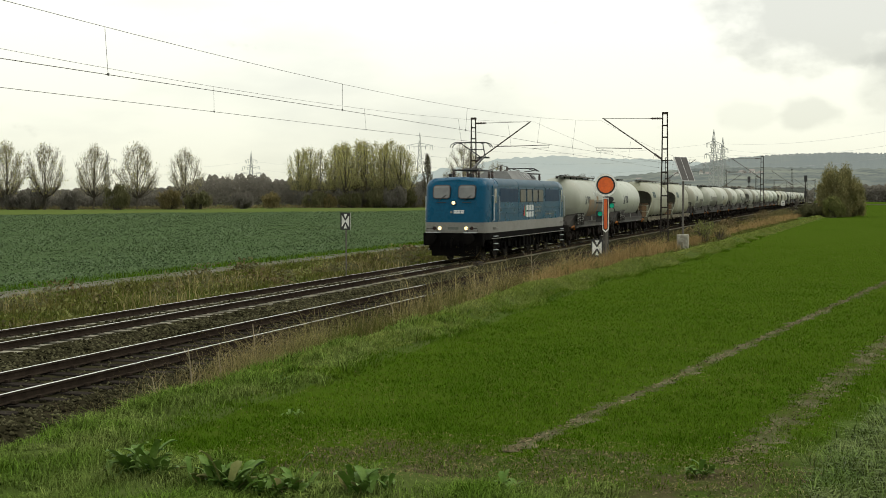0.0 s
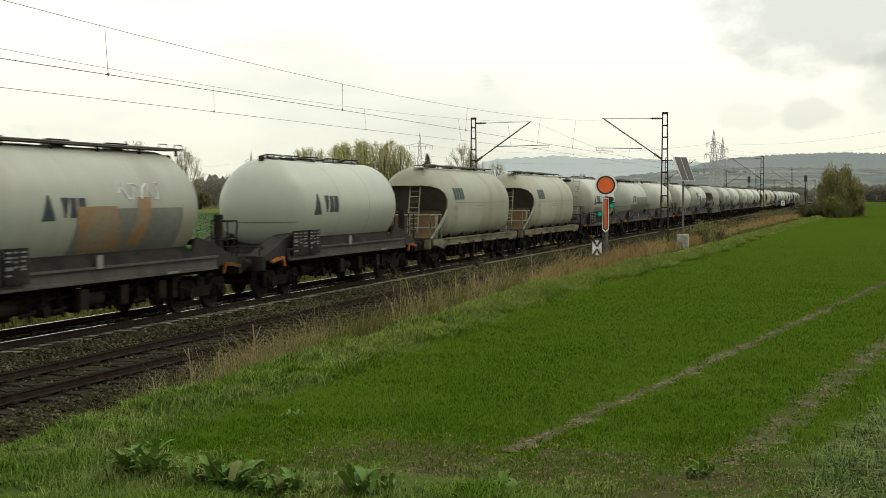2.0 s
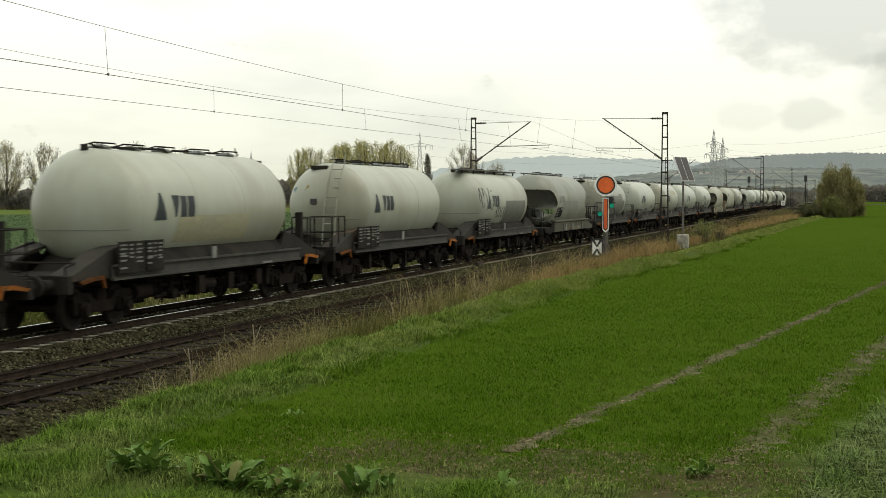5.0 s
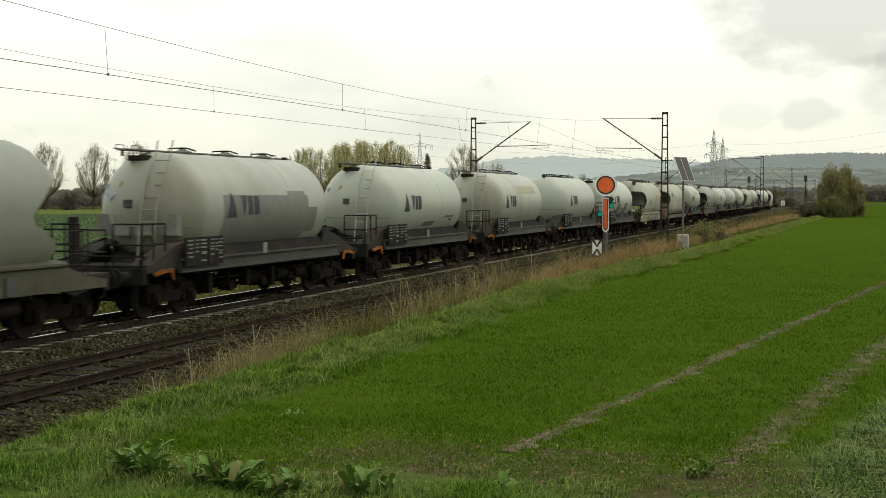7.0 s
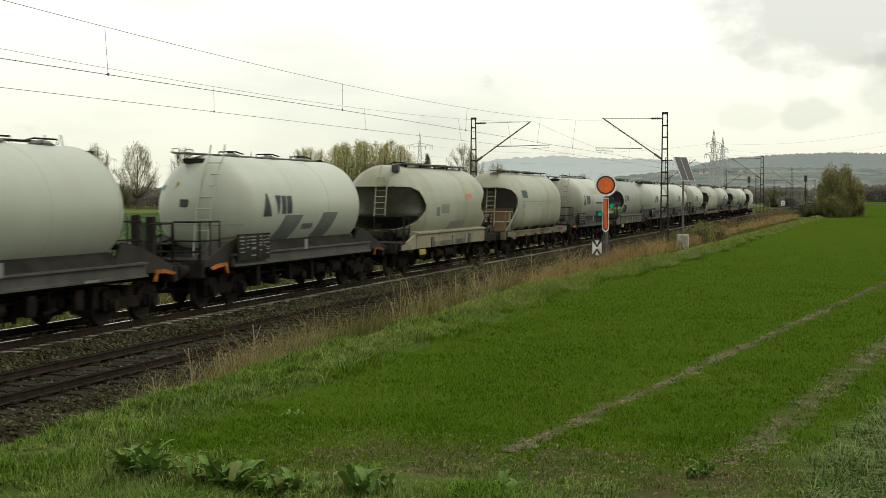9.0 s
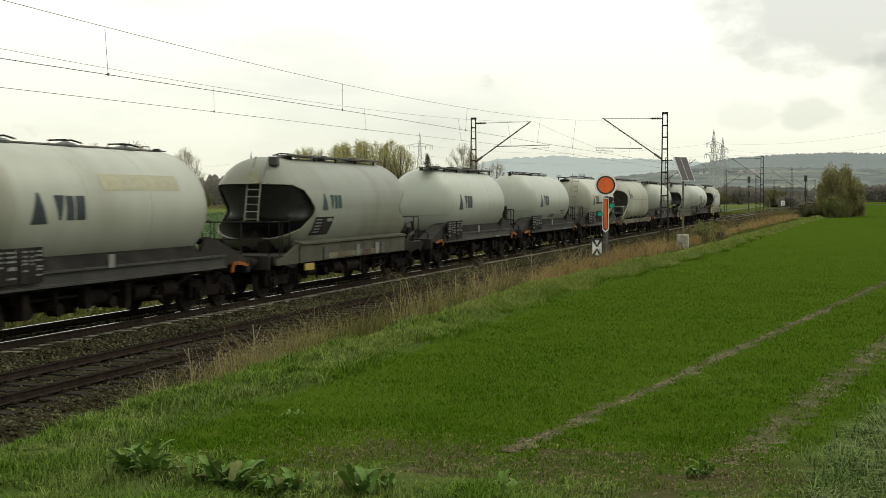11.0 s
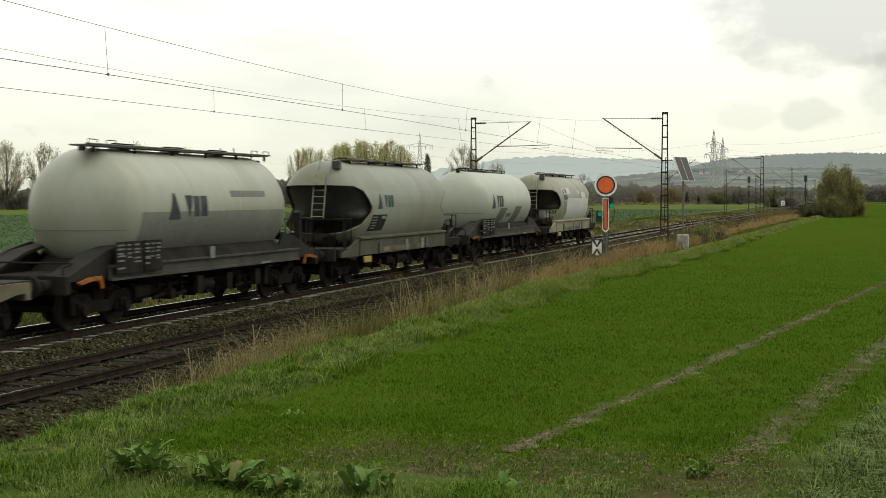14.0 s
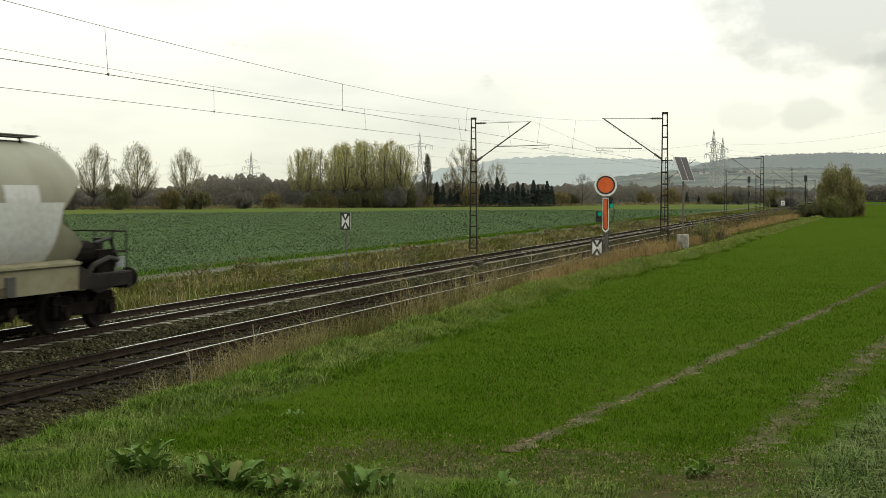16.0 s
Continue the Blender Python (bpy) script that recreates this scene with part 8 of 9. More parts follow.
place(R1, row_items([(80, 345, 0, 1.03), (243, 352, 70, 1.06), (-62, 345, 200, 1.0)]))
place(R2, row_items([(166, 350, 10, 1.02), (330, 356, 130, 0.97), (-130, 340, 30, 1.0)]))
place(R3, row_items([(14, 345, 40, 1.06), (-28, 352, 150, 0.93)]))

POP = "grove of tall poplars"
P = [tree("poplar", "tall poplar with yellow-green autumn crown", "tree", POP, 50 + k, 21.0, 8.6, 0.26, "twig_olive", 2200, "leaf_yellow", 2700, upright=2.2, limbs=44, belly=0.8, leaf=0.23, twig_len=0.8) for k in range(4)]
pops = [(527, 402, 18.6), (549, 408, 19.2), (570, 398, 18.6), (592, 410, 19.6), (600, 418, 20.4), (612, 400, 20.5), (630, 412, 21.5), (648, 402, 21.5), (662, 415, 21.0), (680, 404, 20.6), (694, 410, 21.6), (708, 402, 20.2), (718, 408, 18.8), (538, 420, 19.0), (640, 425, 21.0), (610, 425, 20.6), (686, 424, 20.8)]
for k in range(4):
    place(P[k], [(*spot(bearing_of(p), dd), 57 * i, 0.93 * h / 21.0 * (dd / 410)) for i, (p, dd, h) in enumerate(pops) if i % 4 == k])

col = tree("columnar_poplar", "dark narrow columnar poplar", "tree", "", 61, 16.8, 3.4, 0.08, "leaf_hazed", 2600, "leaf_olive", 1500, upright=2.5, belly=0.7, leaf=0.22)
place(col, row_items([(757, 425, 0, 1.0)]))
big = tree("bare_tree", "large bare tree with fine pale twigs", "tree", "bare trees by the wood", 62, 18.0, 9.5, 0.2, "twig", 4200, "leaf_yellow", 300)
place(big, row_items([(818, 430, 0, 1.05), (838, 440, 80, 0.9), (878, 470, 30, 0.8), (793, 430, 220, 0.6), (404, 640, 10, 0.72)]))
bare = tree("bare_tree", "dark bare open-crowned tree", "tree", "bare trees by the wood", 63, 13.0, 10.0, 0.2, "leaf_hazed", 1800, upright=0.7, limbs=24)
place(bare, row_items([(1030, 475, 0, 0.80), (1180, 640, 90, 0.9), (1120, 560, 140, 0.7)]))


def conifer(seed, h):
    g = empty("spruce", "dark green spruce in a dense clump", "tree", "clump of dark spruces")
    rng2 = np.random.default_rng(seed)
    part("trunk", tube(bmesh.new(), (0, 0, -0.3), (0, 0, h * 0.95), 0.2, 0.03, 6), M["bark"], g)
    n = 2600
    z = rng2.uniform(0.04, 1, n) ** 1.1
    tier = 0.8 + 0.2 * np.sin(z * 31 + 3 * np.sin(seed)) 
    r = (1 - z) ** 0.72 * h * 0.29 * tier * np.sqrt(rng2.uniform(0.15, 1, n)) + 0.05
    a = rng2.uniform(0, 6.28, n)
    pts = np.stack([r * np.cos(a), r * np.sin(a), z * h - 0.18 * r], 1)
    part("crown", None, None, g, me=leaves_mesh("crown", pts, np.full(n, 0.34), M["needles"], seed, flat=0.35, long=2.0))
    return g


C = [conifer(70 + k, 9.0) for k in range(3)]
con = [(762, 418, .78), (773, 428, .9), (784, 424, .86), (797, 420, .84), (806, 430, .95), (862, 432, .95), (871, 436, .85), (880, 440, 1.0), (890, 435, .9), (899, 440, .85), (907, 445, .95), (916, 440, .88), (925, 446, .98), (934, 442, .8), (944, 448, .95), (952, 446, .86), (960, 450, .98), (968, 452, .9), (976, 455, .8), (1215, 560, 0.7), (1236, 545, 0.55), (853, 428, .8)]
for k in range(3):
    place(C[k], [(*spot(bearing_of(p), dd), 40 * i, s * (0.72 + 0.3 * ((i * 37) % 10) / 9)) for i, (p, dd, s) in enumerate(con) if i % 3 == k])


def clump(name, label, cat, group, seed, rx, rz, n, leaf, material, stems=True, long=1.6, m=26, lump=1.0):
    """A bush: several stems, and leaves gathered in uneven lumps."""
    g = empty(name, label, cat, group)
    rng2 = np.random.default_rng(seed)
    c = rng2.normal(size=(m, 3))
    c /= np.linalg.norm(c, axis=1)[:, None]
    c *= rng2.uniform(0.45, 0.8, (m, 1))
    c[:, 2] = (c[:, 2] + 0.8) * 0.52
    r = rng2.uniform(0.16, 0.32, m) * lump
    pick = rng2.integers(0, m, n)
    o = rng2.normal(size=(n, 3))
    o /= np.linalg.norm(o, axis=1)[:, None]
    p = c[pick] + o * (r[pick] * rng2.uniform(0.35, 1.08, n))[:, None]
    p[:, 2] = np.abs(p[:, 2])
    pts = p * np.array([rx, rx, rz]) * 0.92
    if stems:
        bm = bmesh.new()
        for k in range(m):
            e = c[k] * np.array([rx, rx, rz]) * 0.85
            a = rng2.uniform(-0.2, 0.2, 2) * rx
            mid = (a[0] * 0.5 + e[0] * 0.35, a[1] * 0.5 + e[1] * 0.35, e[2] * 0.5)
            tube(bm, (a[0], a[1], -0.2), mid, 0.02 * rz + 0.03, 0.014 * rz + 0.02, 5, False)
            tube(bm, mid, tuple(e), 0.014 * rz + 0.02, 0.01, 5, False)
        part("branchwork", bm, M["bark"], g)
    part("foliage", None, None, g, me=blades_mesh("foliage", pts, rng2.uniform(0.5, 1.3, n) * leaf * 3.2, np.full(n, leaf * 0.55), 0.75, M[material], seed))
    return g


def bush_at(g, px, dd, s=1.0, turn=0):
    x, y = spot(bearing_of(px), dd)
    g.matrix_basis = pose(x, y, float(gz(x, y)), 0, 0, turn)
    g.scale = (s, s, s)
    return g


# willow and bushes beside the line
bush_at(clump("willow", "large round willow with olive and ochre leaves by the line", "tree", "", 81, 3.8, 7.7, 40000, 0.10, "leaf_willow", m=120, lump=0.8), 1484, 178)
bush_at(clump("willow", "large round willow with olive and ochre leaves by the line", "tree", "", 87, 2.7, 5.4, 16000, 0.10, "leaf_willow", m=60, lump=0.9), 1504, 184)
bush_at(clump("bush", "rounded yellow-green bush below the willow", "bush", "bushes by the line", 82, 1.9, 3.0, 14000, 0.07, "leaf_lime", m=50, lump=0.8), 1474, 174)
bush_at(clump("bush", "dark scrubby bush on the embankment", "bush", "bushes by the line", 83, 2.0, 2.0, 9000, 0.09, "leaf_olive"), 1440, 184)
bush_at(clump("bush", "dark scrubby bush on the embankment", "bush", "bushes by the line", 84, 1.9, 1.5, 6000, 0.08, "leaf_olive"), 1424, 180)
bush_at(clump("bush", "dark scrubby bush on the embankment", "bush", "bushes by the line", 85, 1.7, 1.3, 6000, 0.08, "leaf_olive"), 1456, 178)
bush_at(clump("shrub", "small leafy green shrub beside the concrete block", "bush", "bushes by the line", 86, 0.85, 1.5, 330, 0.07, "leaf_lime"), 1246, 79)
bush_at(clump("shrub", "small leafy green shrub beside the concrete block", "bush", "bushes by the line", 88, 0.8, 1.0, 260, 0.075, "leaf_ochre"), 1276, 84)
# bushes in the far hedge
for px, dd, rx, rz, m2, sd in ((207, 338, 4.2, 6.6, "leaf_olive", 90), (122, 340, 3.5, 4.6, "leaf_hazed", 91), (300, 352, 4.0, 5.0, "leaf_ochre", 92), (350, 352, 4.2, 5.2, "leaf_olive", 93), (580, 395, 4.0, 4.2, "leaf_ochre", 94), (668, 398, 5.0, 6.0, "leaf_olive", 95), (560, 394, 5.0, 5.0, "leaf_olive", 96),
                               (752, 414, 3.4, 3.6, "leaf_ochre", 97), (622, 396, 5.0, 4.6, "leaf_olive", 98), (990, 470, 5.2, 5.6, "leaf_ochre", 99), (1010, 480, 4.0, 4.4, "leaf_olive", 100), (1140, 545, 5.0, 6.0, "leaf_ochre", 101), (832, 425, 4.0, 7.5, "leaf_ochre", 102), (1190, 560, 6.0, 7.0, "leaf_ochre", 103),
                               (1310, 560, 6.0, 8.0, "leaf_hazed", 104), (1270, 560, 7.0, 5.0, "leaf_olive", 105), (60, 345, 5, 4.5, "leaf_hazed", 106), (20, 345, 5, 5, "leaf_hazed", 107), (430, 370, 4.0, 4.6, "leaf_hazed", 108), (480, 380, 4.0, 4.2, "leaf_ochre", 109), (1370, 420, 5.0, 6.0, "leaf_olive", 110), (1395, 400, 4.0, 4.0, "leaf_hazed", 111), (698, 398, 5.0, 7.0, "leaf_hazed", 112), (718, 402, 4.6, 6.2, "leaf_olive", 113), (732, 408, 4.4, 6.0, "leaf_hazed", 114), (544, 396, 4.4, 5.6, "leaf_hazed", 115), (604, 400, 4.6, 6.4, "leaf_hazed", 116), (646, 404, 4.6, 6.6, "leaf_hazed", 117)):
    bush_at(clump("hedge_bush", "autumn-coloured bush in the far field hedge", "bush", "bushes in the field hedge", sd, rx, rz, 2600, 0.30, m2), px, dd)


def thicket(name, label, rows, n, leaf, material, seed):
    """A belt of woodland: rows of (bearing mark, distance, height), filled with leafy twigs and thin stems."""
    rng2 = np.random.default_rng(seed)
    b, dd, h = (np.array(v, float) for v in zip(*rows))
    t = rng2.uniform(b[0], b[-1], n)
    dist = np.interp(t, b, dd) + rng2.uniform(0, 26, n)
    lump = 0.86 + 0.08 * np.sin(t * 0.11 + 1) * np.sin(t * 0.043) + 0.04 * np.sin(t * 0.27 + seed) + 0.03 * np.sin(t * 0.53)
    z = np.interp(t, b, h) * lump * rng2.beta(1.3, 1.15, n)
    a = np.radians([bearing_of(v) for v in t])
    x = VIEW_DIR[0] * dist + VIEW_RIGHT[0] * dist * np.tan(a)
    y = VIEW_DIR[1] * dist + VIEW_RIGHT[1] * dist * np.tan(a)
    pts = np.stack([x, y, gz(x, y) + z], 1)
    pts[:, 2] -= 0.4 * leaf
    ob = new(name, leaves_mesh(name, pts, np.full(n, leaf), M[material], seed, long=1.9))
    return tagged(ob, label, "woodland", kind="stuff")


thicket("woodland_belt", "dark leafless woodland belt behind the fields", [(-160, 352, 4.0), (100, 362, 4.2), (300, 375, 5.6), (370, 395, 10.5), (430, 410, 11.5), (520, 420, 10), (760, 430, 9), (1000, 480, 8.5), (1200, 590, 9), (1420, 640, 8)], 150000, 0.36, "leaf_hazed", 120)
thicket("far_woodland", "distant leafless wood beyond the railway", [(-160, 640, 7.5), (280, 650, 8.5), (400, 660, 13), (760, 700, 12), (1000, 720, 10.5), (1200, 760, 10.5), (1440, 700, 9)], 90000, 0.55, "leaf_hazed", 121)
thicket("hedge_grass", "pale dry grass under the hedge", [(-160, 336, 1.0), (300, 350, 1.1), (520, 380, 1.2), (760, 405, 1.2), (1000, 450, 1.2), (1250, 540, 1.5)], 12000, 0.22, "leaf_ochre", 122)
thicket("right_woodland", "dark wood at the far edge of the field", [(1500, 640, 9), (1640, 600, 10)], 12000, 0.6, "leaf_hazed", 123)


# ---- pylons and their lines ----
def pylon(px, dd, h, arms, turn, label):
    x, y = spot(bearing_of(px), dd)
    g = empty("pylon", label, "pylon", "high-voltage pylons", m=pose(x, y, float(gz(x, y)), 0, 0, turn))
    bm = bmesh.new()
    w0, w1 = h * 0.075, h * 0.012
    top = h * 0.88
    def wid(z): return w0 + (w1 - w0) * (z / top) ** 0.8 if z < top else w1 * (h - z) / (h - top)
    zs = [top * (1 - (1 - k / 11) ** 1.25) for k in range(12)] + [h]
    r = h * 0.0042
    for a, b in zip(zs, zs[1:]):
        p, q = wid(a), wid(b)
        cs = [(-1, -1), (1, -1), (1, 1), (-1, 1)]
        for i in range(4):
            (u, v), (s, t) = cs[i], cs[(i + 1) % 4]
            tube(bm, (u * p, v * p, a), (u * q, v * q, b), r, n=4, cap=False)
            tube(bm, (u * p, v * p, a), (s * q, t * q, b), r * 0.7, n=3, cap=False)
            tube(bm, (s * p, t * p, a), (u * q, v * q, b), r * 0.7, n=3, cap=False)
            tube(bm, (u * q, v * q, b), (s * q, t * q, b), r * 0.6, n=3, cap=False)
    part("tower", bm, M["pylon"], g)
    for za, half in arms:
        z = za * h
        bm = bmesh.new()
        for s in (-1, 1):
            for v in (-1, 1):
                tube(bm, (s * wid(z), v * wid(z), z), (s * half, 0, z + 0.01 * h), r * 0.8, n=3, cap=False)
                tube(bm, (s * wid(z + 0.04 * h), v * wid(z + 0.04 * h), z + 0.045 * h), (s * half, 0, z + 0.015 * h), r * 0.7, n=3, cap=False)
            for f in (0.45, 0.8, 1.0):
                tube(bm, (s * half * f, 0, z), (s * half * f, 0, z - 0.045 * h), r, n=4)
        part("crossarm", bm, M["pylon"], g)
    return g


THREE = [(0.80, 5.2), (0.67, 7.0), (0.545, 9.2)]
pylon(445, 1270, 45, [(0.79, 5.6), (0.66, 8.0), (0.53, 10.5)], -75, "grey lattice high-voltage pylon with three crossarms")
pylon(743, 905, 45, [(0.80, 8.5), (0.58, 6.0)], -70, "tall grey lattice pylon with a wide upper crossarm")
pylon(1262, 880, 46, [(0.79, 6.5), (0.64, 8.0), (0.50, 9.0)], -40, "grey lattice high-voltage pylon with three crossarms")
pylon(1278, 1000, 46, [(0.80, 5.5), (0.66, 6.8), (0.52, 8.0)], -40, "grey lattice high-voltage pylon with three crossarms")
pylon(190, 1250, 45, [(0.80, 8.5), (0.58, 6.5)], -70, "faint grey lattice high-voltage pylon")


def power_line(name, a, b, sag, r):
    """a and b: (bearing mark, distance, height) of the ends."""
    pts = []
    (xa, ya), (xb, yb) = spot(bearing_of(a[0]), a[1]), spot(bearing_of(b[0]), b[1])
    for k in range(17):
        f = k / 16
        pts.append((xa + (xb - xa) * f, ya + (yb - ya) * f, a[2] + (b[2] - a[2]) * f - sag * 4 * f * (1 - f)))
    ob = part(name, pipe(bmesh.new(), pts, r, 3), M["pylon"])
    tagged(ob, "thin grey high-voltage power line", "power line", "high-voltage lines")


for dz, off in ((36.5, 0), (29.5, 7), (23.0, -7)):
    power_line("power_line", (1262 + off, 880, dz), (1750 + off, 620, dz + 6), 6, 0.05)
    power_line("power_line", (1262 + off, 880, dz), (743 + off, 905, dz), 6, 0.045)
    power_line("power_line", (445 + off, 1270, dz - 1), (743 + off, 905, dz), 8, 0.045)
    power_line("power_line", (445 + off, 1270, dz - 1), (190 + off, 1250, dz), 7, 0.05)
    power_line("power_line", (1278 + off, 1000, dz), (1800 + off, 900, dz), 6, 0.05)


# ---- hills, village and road in the distance ----
def hill(name, label, material, ridge, base_d, top_d, bumps, seed, bearing_step=6, rows=14):
    """A ridge: rows of (bearing mark, height in metres at the crest)."""
    rng2 = np.random.default_rng(seed)
    b = np.arange(ridge[0][0], ridge[-1][0] + 1, bearing_step)
    crest = np.interp(b, [r[0] for r in ridge], [r[1] for r in ridge])
    v = []
    for k in range(rows + 1):
        f = k / rows
        dist = base_d + (top_d - base_d) * f
        z = crest * (f ** 0.9) + (rng2.uniform(-0.3, 1, len(b)) * bumps * (f > 0.55) * (0.4 + 0.6 * f)) - 6 * (1 - f)
        for bb, zz in zip(b, z):
            x, y = spot(bearing_of(bb), dist)
            v.append((x, y, zz))
    n = len(b)
    i, j = np.meshgrid(np.arange(rows), np.arange(n - 1), indexing="ij")
    a = (i * n + j).ravel()
    idx = np.stack([a, a + 1, a + n + 1, a + n], 1)
    me = raw_mesh(name, v, np.full(len(a), 4), idx.ravel(), material)
    return tagged(new(name, me), label, "hill", kind="structure")


def crest(py, d): return (347 - py) / 2430 * d + 2.95


far_d, mid_d = 4700, 2900
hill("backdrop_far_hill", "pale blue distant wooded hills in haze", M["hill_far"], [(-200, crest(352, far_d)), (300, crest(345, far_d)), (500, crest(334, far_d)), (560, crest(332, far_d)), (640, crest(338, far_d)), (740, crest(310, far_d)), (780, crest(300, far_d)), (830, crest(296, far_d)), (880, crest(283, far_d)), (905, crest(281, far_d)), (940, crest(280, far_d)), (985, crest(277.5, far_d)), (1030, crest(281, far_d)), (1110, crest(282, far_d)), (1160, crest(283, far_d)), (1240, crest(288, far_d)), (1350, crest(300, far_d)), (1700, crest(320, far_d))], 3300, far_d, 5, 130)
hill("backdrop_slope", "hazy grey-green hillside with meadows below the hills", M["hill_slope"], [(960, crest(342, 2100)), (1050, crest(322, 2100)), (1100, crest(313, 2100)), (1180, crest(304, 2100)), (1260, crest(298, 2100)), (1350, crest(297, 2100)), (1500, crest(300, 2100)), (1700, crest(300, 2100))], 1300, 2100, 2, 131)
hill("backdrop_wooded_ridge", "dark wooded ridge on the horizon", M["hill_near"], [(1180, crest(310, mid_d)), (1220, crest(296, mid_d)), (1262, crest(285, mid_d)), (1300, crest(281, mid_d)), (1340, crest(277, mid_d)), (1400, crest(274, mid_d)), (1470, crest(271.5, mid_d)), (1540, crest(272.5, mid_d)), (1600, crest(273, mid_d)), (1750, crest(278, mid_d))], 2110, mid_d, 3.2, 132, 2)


def house(px, dd, z, w, turn):
    x, y = spot(bearing_of(px), dd)
    g = empty("house", "small pale house of a distant village", "house", "village on the hillside", m=pose(x, y, z, 0, 0, turn))
    part("wall", bbox(-w, w, -w * 0.6, w * 0.6, -4, w * 0.8, 0), M["house_wall"], g)
    part("roof", prism_x(bmesh.new(), [(-w * 0.7, w * 0.8), (w * 0.7, w * 0.8), (0, w * 1.5)], -w * 1.05, w * 1.05), M["house_roof"], g)


rng = random.Random(9)
for px, py in ((1196, 309), (1210, 312), (1222, 308), (1240, 306), (1252, 309), (1304, 308), (1312, 306), (1318, 309), (1326, 307), (1330, 304), (1338, 309), (1345, 307), (1150, 318), (1130, 320), (1170, 314), (1300, 310), (1288, 309)):
    house(px, 1900, (347 - py) / 2430 * 1900 + 2.95 - 2, rng.uniform(2.6, 4.6), rng.uniform(0, 90))


def bridge():
    x, y = spot(bearing_of(1330), 640)
    g = empty("overbridge", "low grey road bridge far along the line", "bridge", m=pose(x, y, 0, 0, 0, 62))
    part("deck", bbox(-26, 26, -4, 4, 4.6, 5.8, 0.1), M["patch_dark"], g)
    part("parapet", bbox(-26, 26, -4.2, -4.0, 5.8, 6.8, 0.05), M["patch_dark"], g)
    for px in (-16, 0, 16):
        part("pier", bbox(px - 0.6, px + 0.6, -3.4, 3.4, -1, 4.6, 0.1), M["patch_dark"], g)


bridge()
x, y = spot(bearing_of(1580), 420)
road = part("road", bbox(-60, 60, -3.5, 3.5, 0.2, 0.3, 0), M["path"])
road.matrix_basis = pose(x, y, 0.05, 0, 0, -72)
tagged(road, "pale grey country road across the far end of the field", "road", kind="structure")


# ---- a bird over the field ----
def build_bird():
    g = empty("bird", "small dark bird flying low over the field", "bird")
    part("body", lathe_x(bmesh.new(), [(-0.2, 0.0), (-0.14, 0.035), (0.0, 0.055), (0.1, 0.04), (0.2, 0.012), (0.26, 0.0)], n=8), M["dark_metal"], g)
    for s in (-1, 1):
        bm = bmesh.new()
        poly = [(-0.08, 0.0), (0.08, 0.0), (0.12, 0.2), (0.06, 0.4), (-0.02, 0.22)]
        top = [bm.verts.new((x, s * y, 0.012)) for x, y in poly]
        low = [bm.verts.new((x, s * y, -0.004)) for x, y in poly]
        bm.faces.new(top)
        bm.faces.new(low[::-1])
        for k in range(5):
            bm.faces.new((top[k], low[k], low[(k + 1) % 5], top[(k + 1) % 5]))
        bmesh.ops.recalc_face_normals(bm, faces=bm.faces[:])
        WINGS.append((part("wing", bm, M["dark_metal"], g), s))
    return g


WINGS = []
bird = build_bird()


# ---- movement ----
def share_keys(source, others):
    """The same turning for all wheelsets that sit alike on their bogies."""
    for o in others:
        if o is not source:
            o.rotation_mode = "QUATERNION"
            ad = o.animation_data_create()
            ad.action = source.animation_data.action
            ad.action_slot = source.animation_data.action_slot


def spin(sets, x, r, sign=1):
    """Wheels turn from key to key by as much as a key may hold."""
    step = min(85.0, math.degrees(SPEED / r / FPS))
    walk(sets[0], [(k / FPS, pose(x, 0, r, 0, -sign * step * k, 0)) for k in range(16 * FPS + 1)])
    share_keys(sets[0], sets)


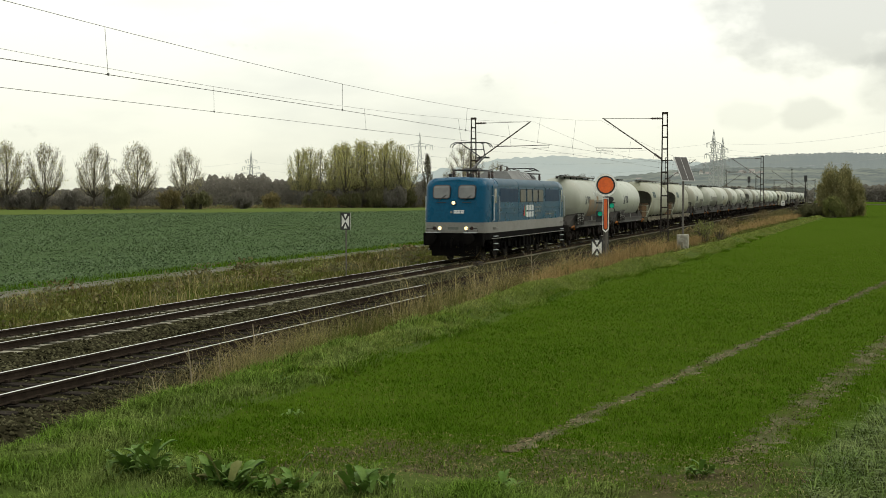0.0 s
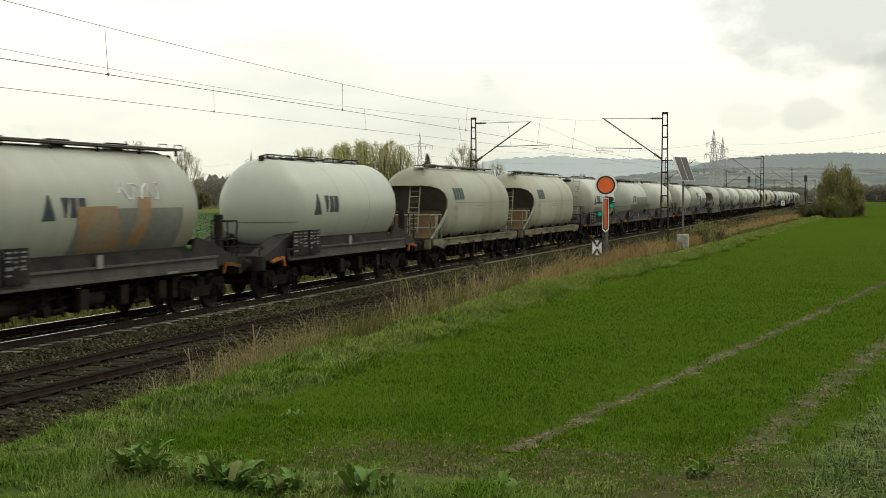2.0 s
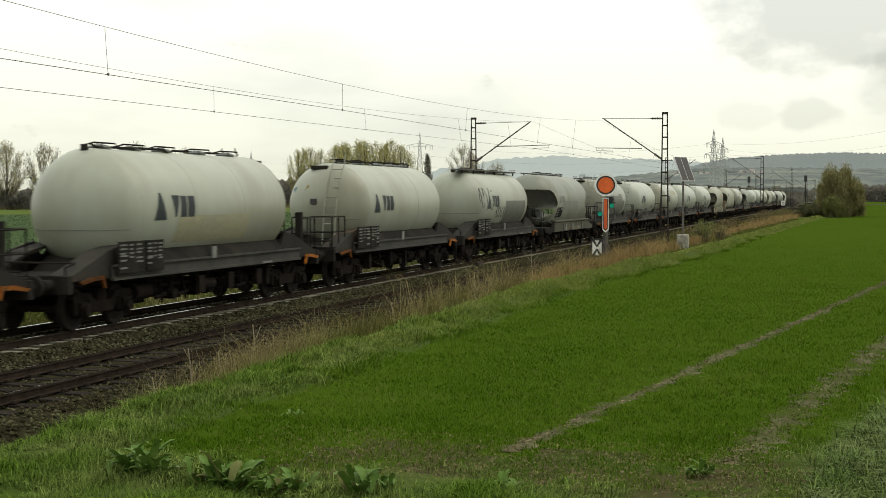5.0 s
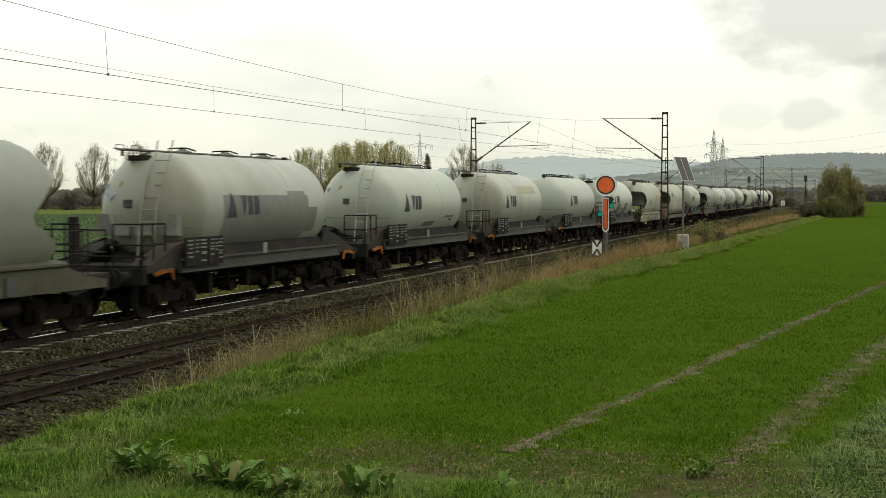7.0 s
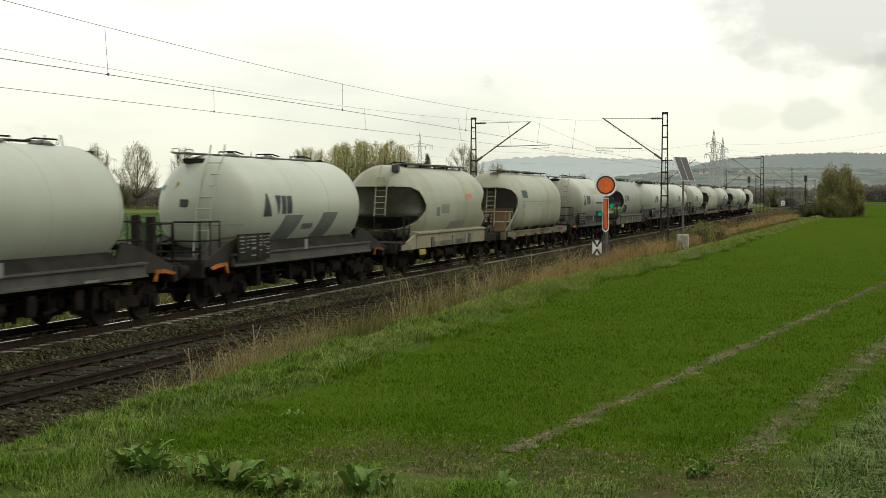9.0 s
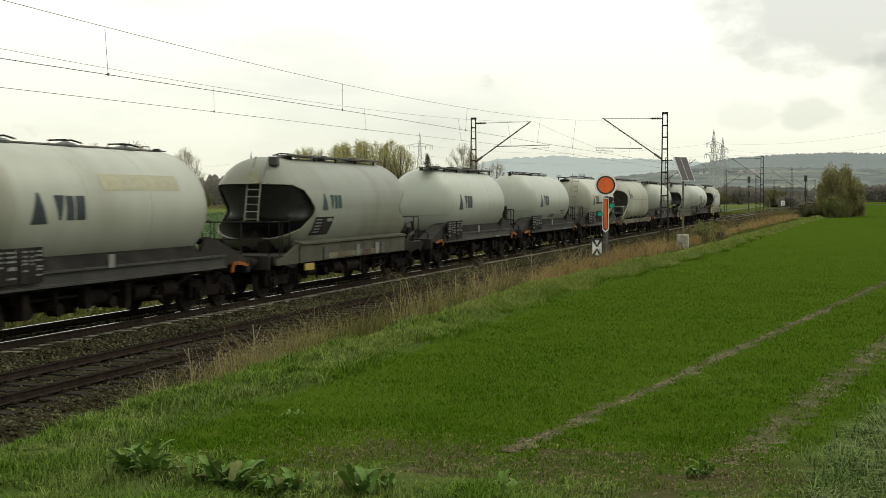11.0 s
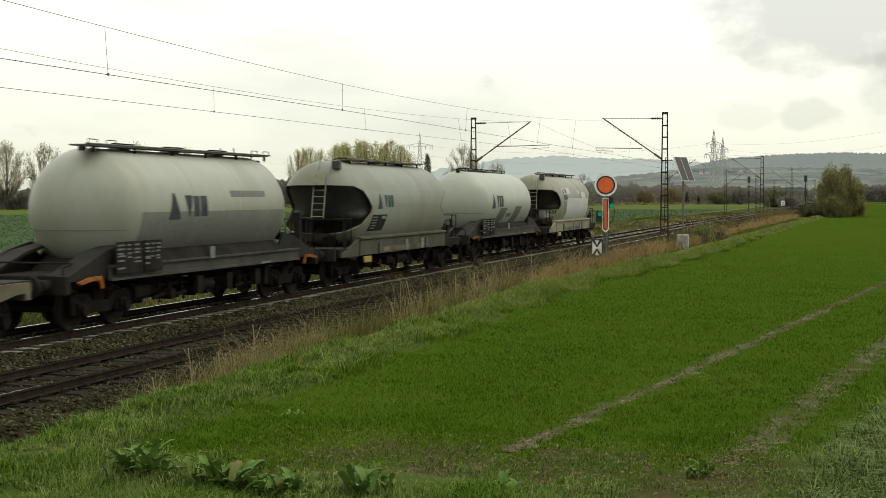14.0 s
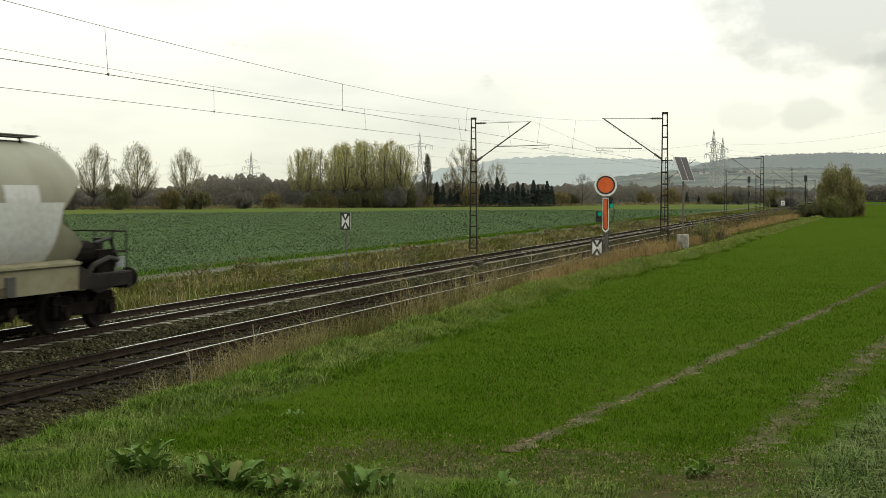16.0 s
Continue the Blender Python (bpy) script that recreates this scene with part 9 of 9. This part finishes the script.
def motions():
    for thing, u, turn in TRAIN:
        x = FACE_AT_START + u
        walk(thing, [(0.0, pose(x, FAR_TRACK, 0, 0, 0, turn)), (16.0, pose(x - SPEED * 16.0, FAR_TRACK, 0, 0, 0, turn))])
    # the raised pantograph follows the wire
    lower, upper, head = PANTO
    rows = [[], [], []]
    bx, bz = PANTO_BASE
    for k in range(33):
        t = k * 0.5
        hx, hz = PANTO_HEAD_X, contact_z(FACE_AT_START - 0.15 + PANTO_HEAD_X - SPEED * max(0.0, min(t, 2.5))) - 0.03
        d = math.hypot(hx - bx, hz - bz)
        a = math.acos((PANTO_L1 ** 2 + d * d - PANTO_L2 ** 2) / (2 * PANTO_L1 * d))
        base = math.atan2(hz - bz, hx - bx) - a
        kx, kz = bx + PANTO_L1 * math.cos(base), bz + PANTO_L1 * math.sin(base)
        up = math.atan2(hz - kz, hx - kx)
        rows[0].append((t, pose(bx, 0, bz, 0, -math.degrees(base), 0)))
        rows[1].append((t, pose(kx, 0, kz, 0, 180 - math.degrees(up), 0)))
        rows[2].append((t, pose(hx, 0, hz, 0, 0, 0)))
    for ob, r in zip((lower, upper, head), rows):
        walk(ob, r)
    for k, wx in enumerate((-2.2, 0.0, 2.2)):
        spin(LOCO_WHEELS[k], wx, 0.62)
    for sign in (1, -1):
        sets = [o for thing, u, turn in TRAIN[1:] if (turn == 0) == (sign == 1) for o in thing.children_recursive if o.name.split(".")[0] == "axle"]
        for x in (-0.9, 0.9):
            spin([o for o in sets if abs(o.location.x - x) < 0.01], x, 0.46, sign)
    # the bird crosses the sky to the left, flapping
    def over(px, d, z): return (*spot(bearing_of(px), d), z)
    legs = [(0.0, over(236, 150, 7.9)), (0.5, over(150, 150, 7.8)), (1.1, over(50, 148, 8.2)), (1.6, over(-40, 147, 8.8)), (16.0, over(-2600, 140, 22.0))]
    (xa, ya, za), (xb, yb, zb) = legs[0][1], legs[2][1]
    heading = math.degrees(math.atan2(yb - ya, xb - xa)) + 180
    walk(bird, [(t, pose(*p, 0, 0, heading)) for t, p in legs])
    for wing, side in WINGS:
        walk(wing, [(k / 10, pose(0, 0, 0.02, side * (38 if k % 2 else -22), 0, 0)) for k in range(161)])


motions()
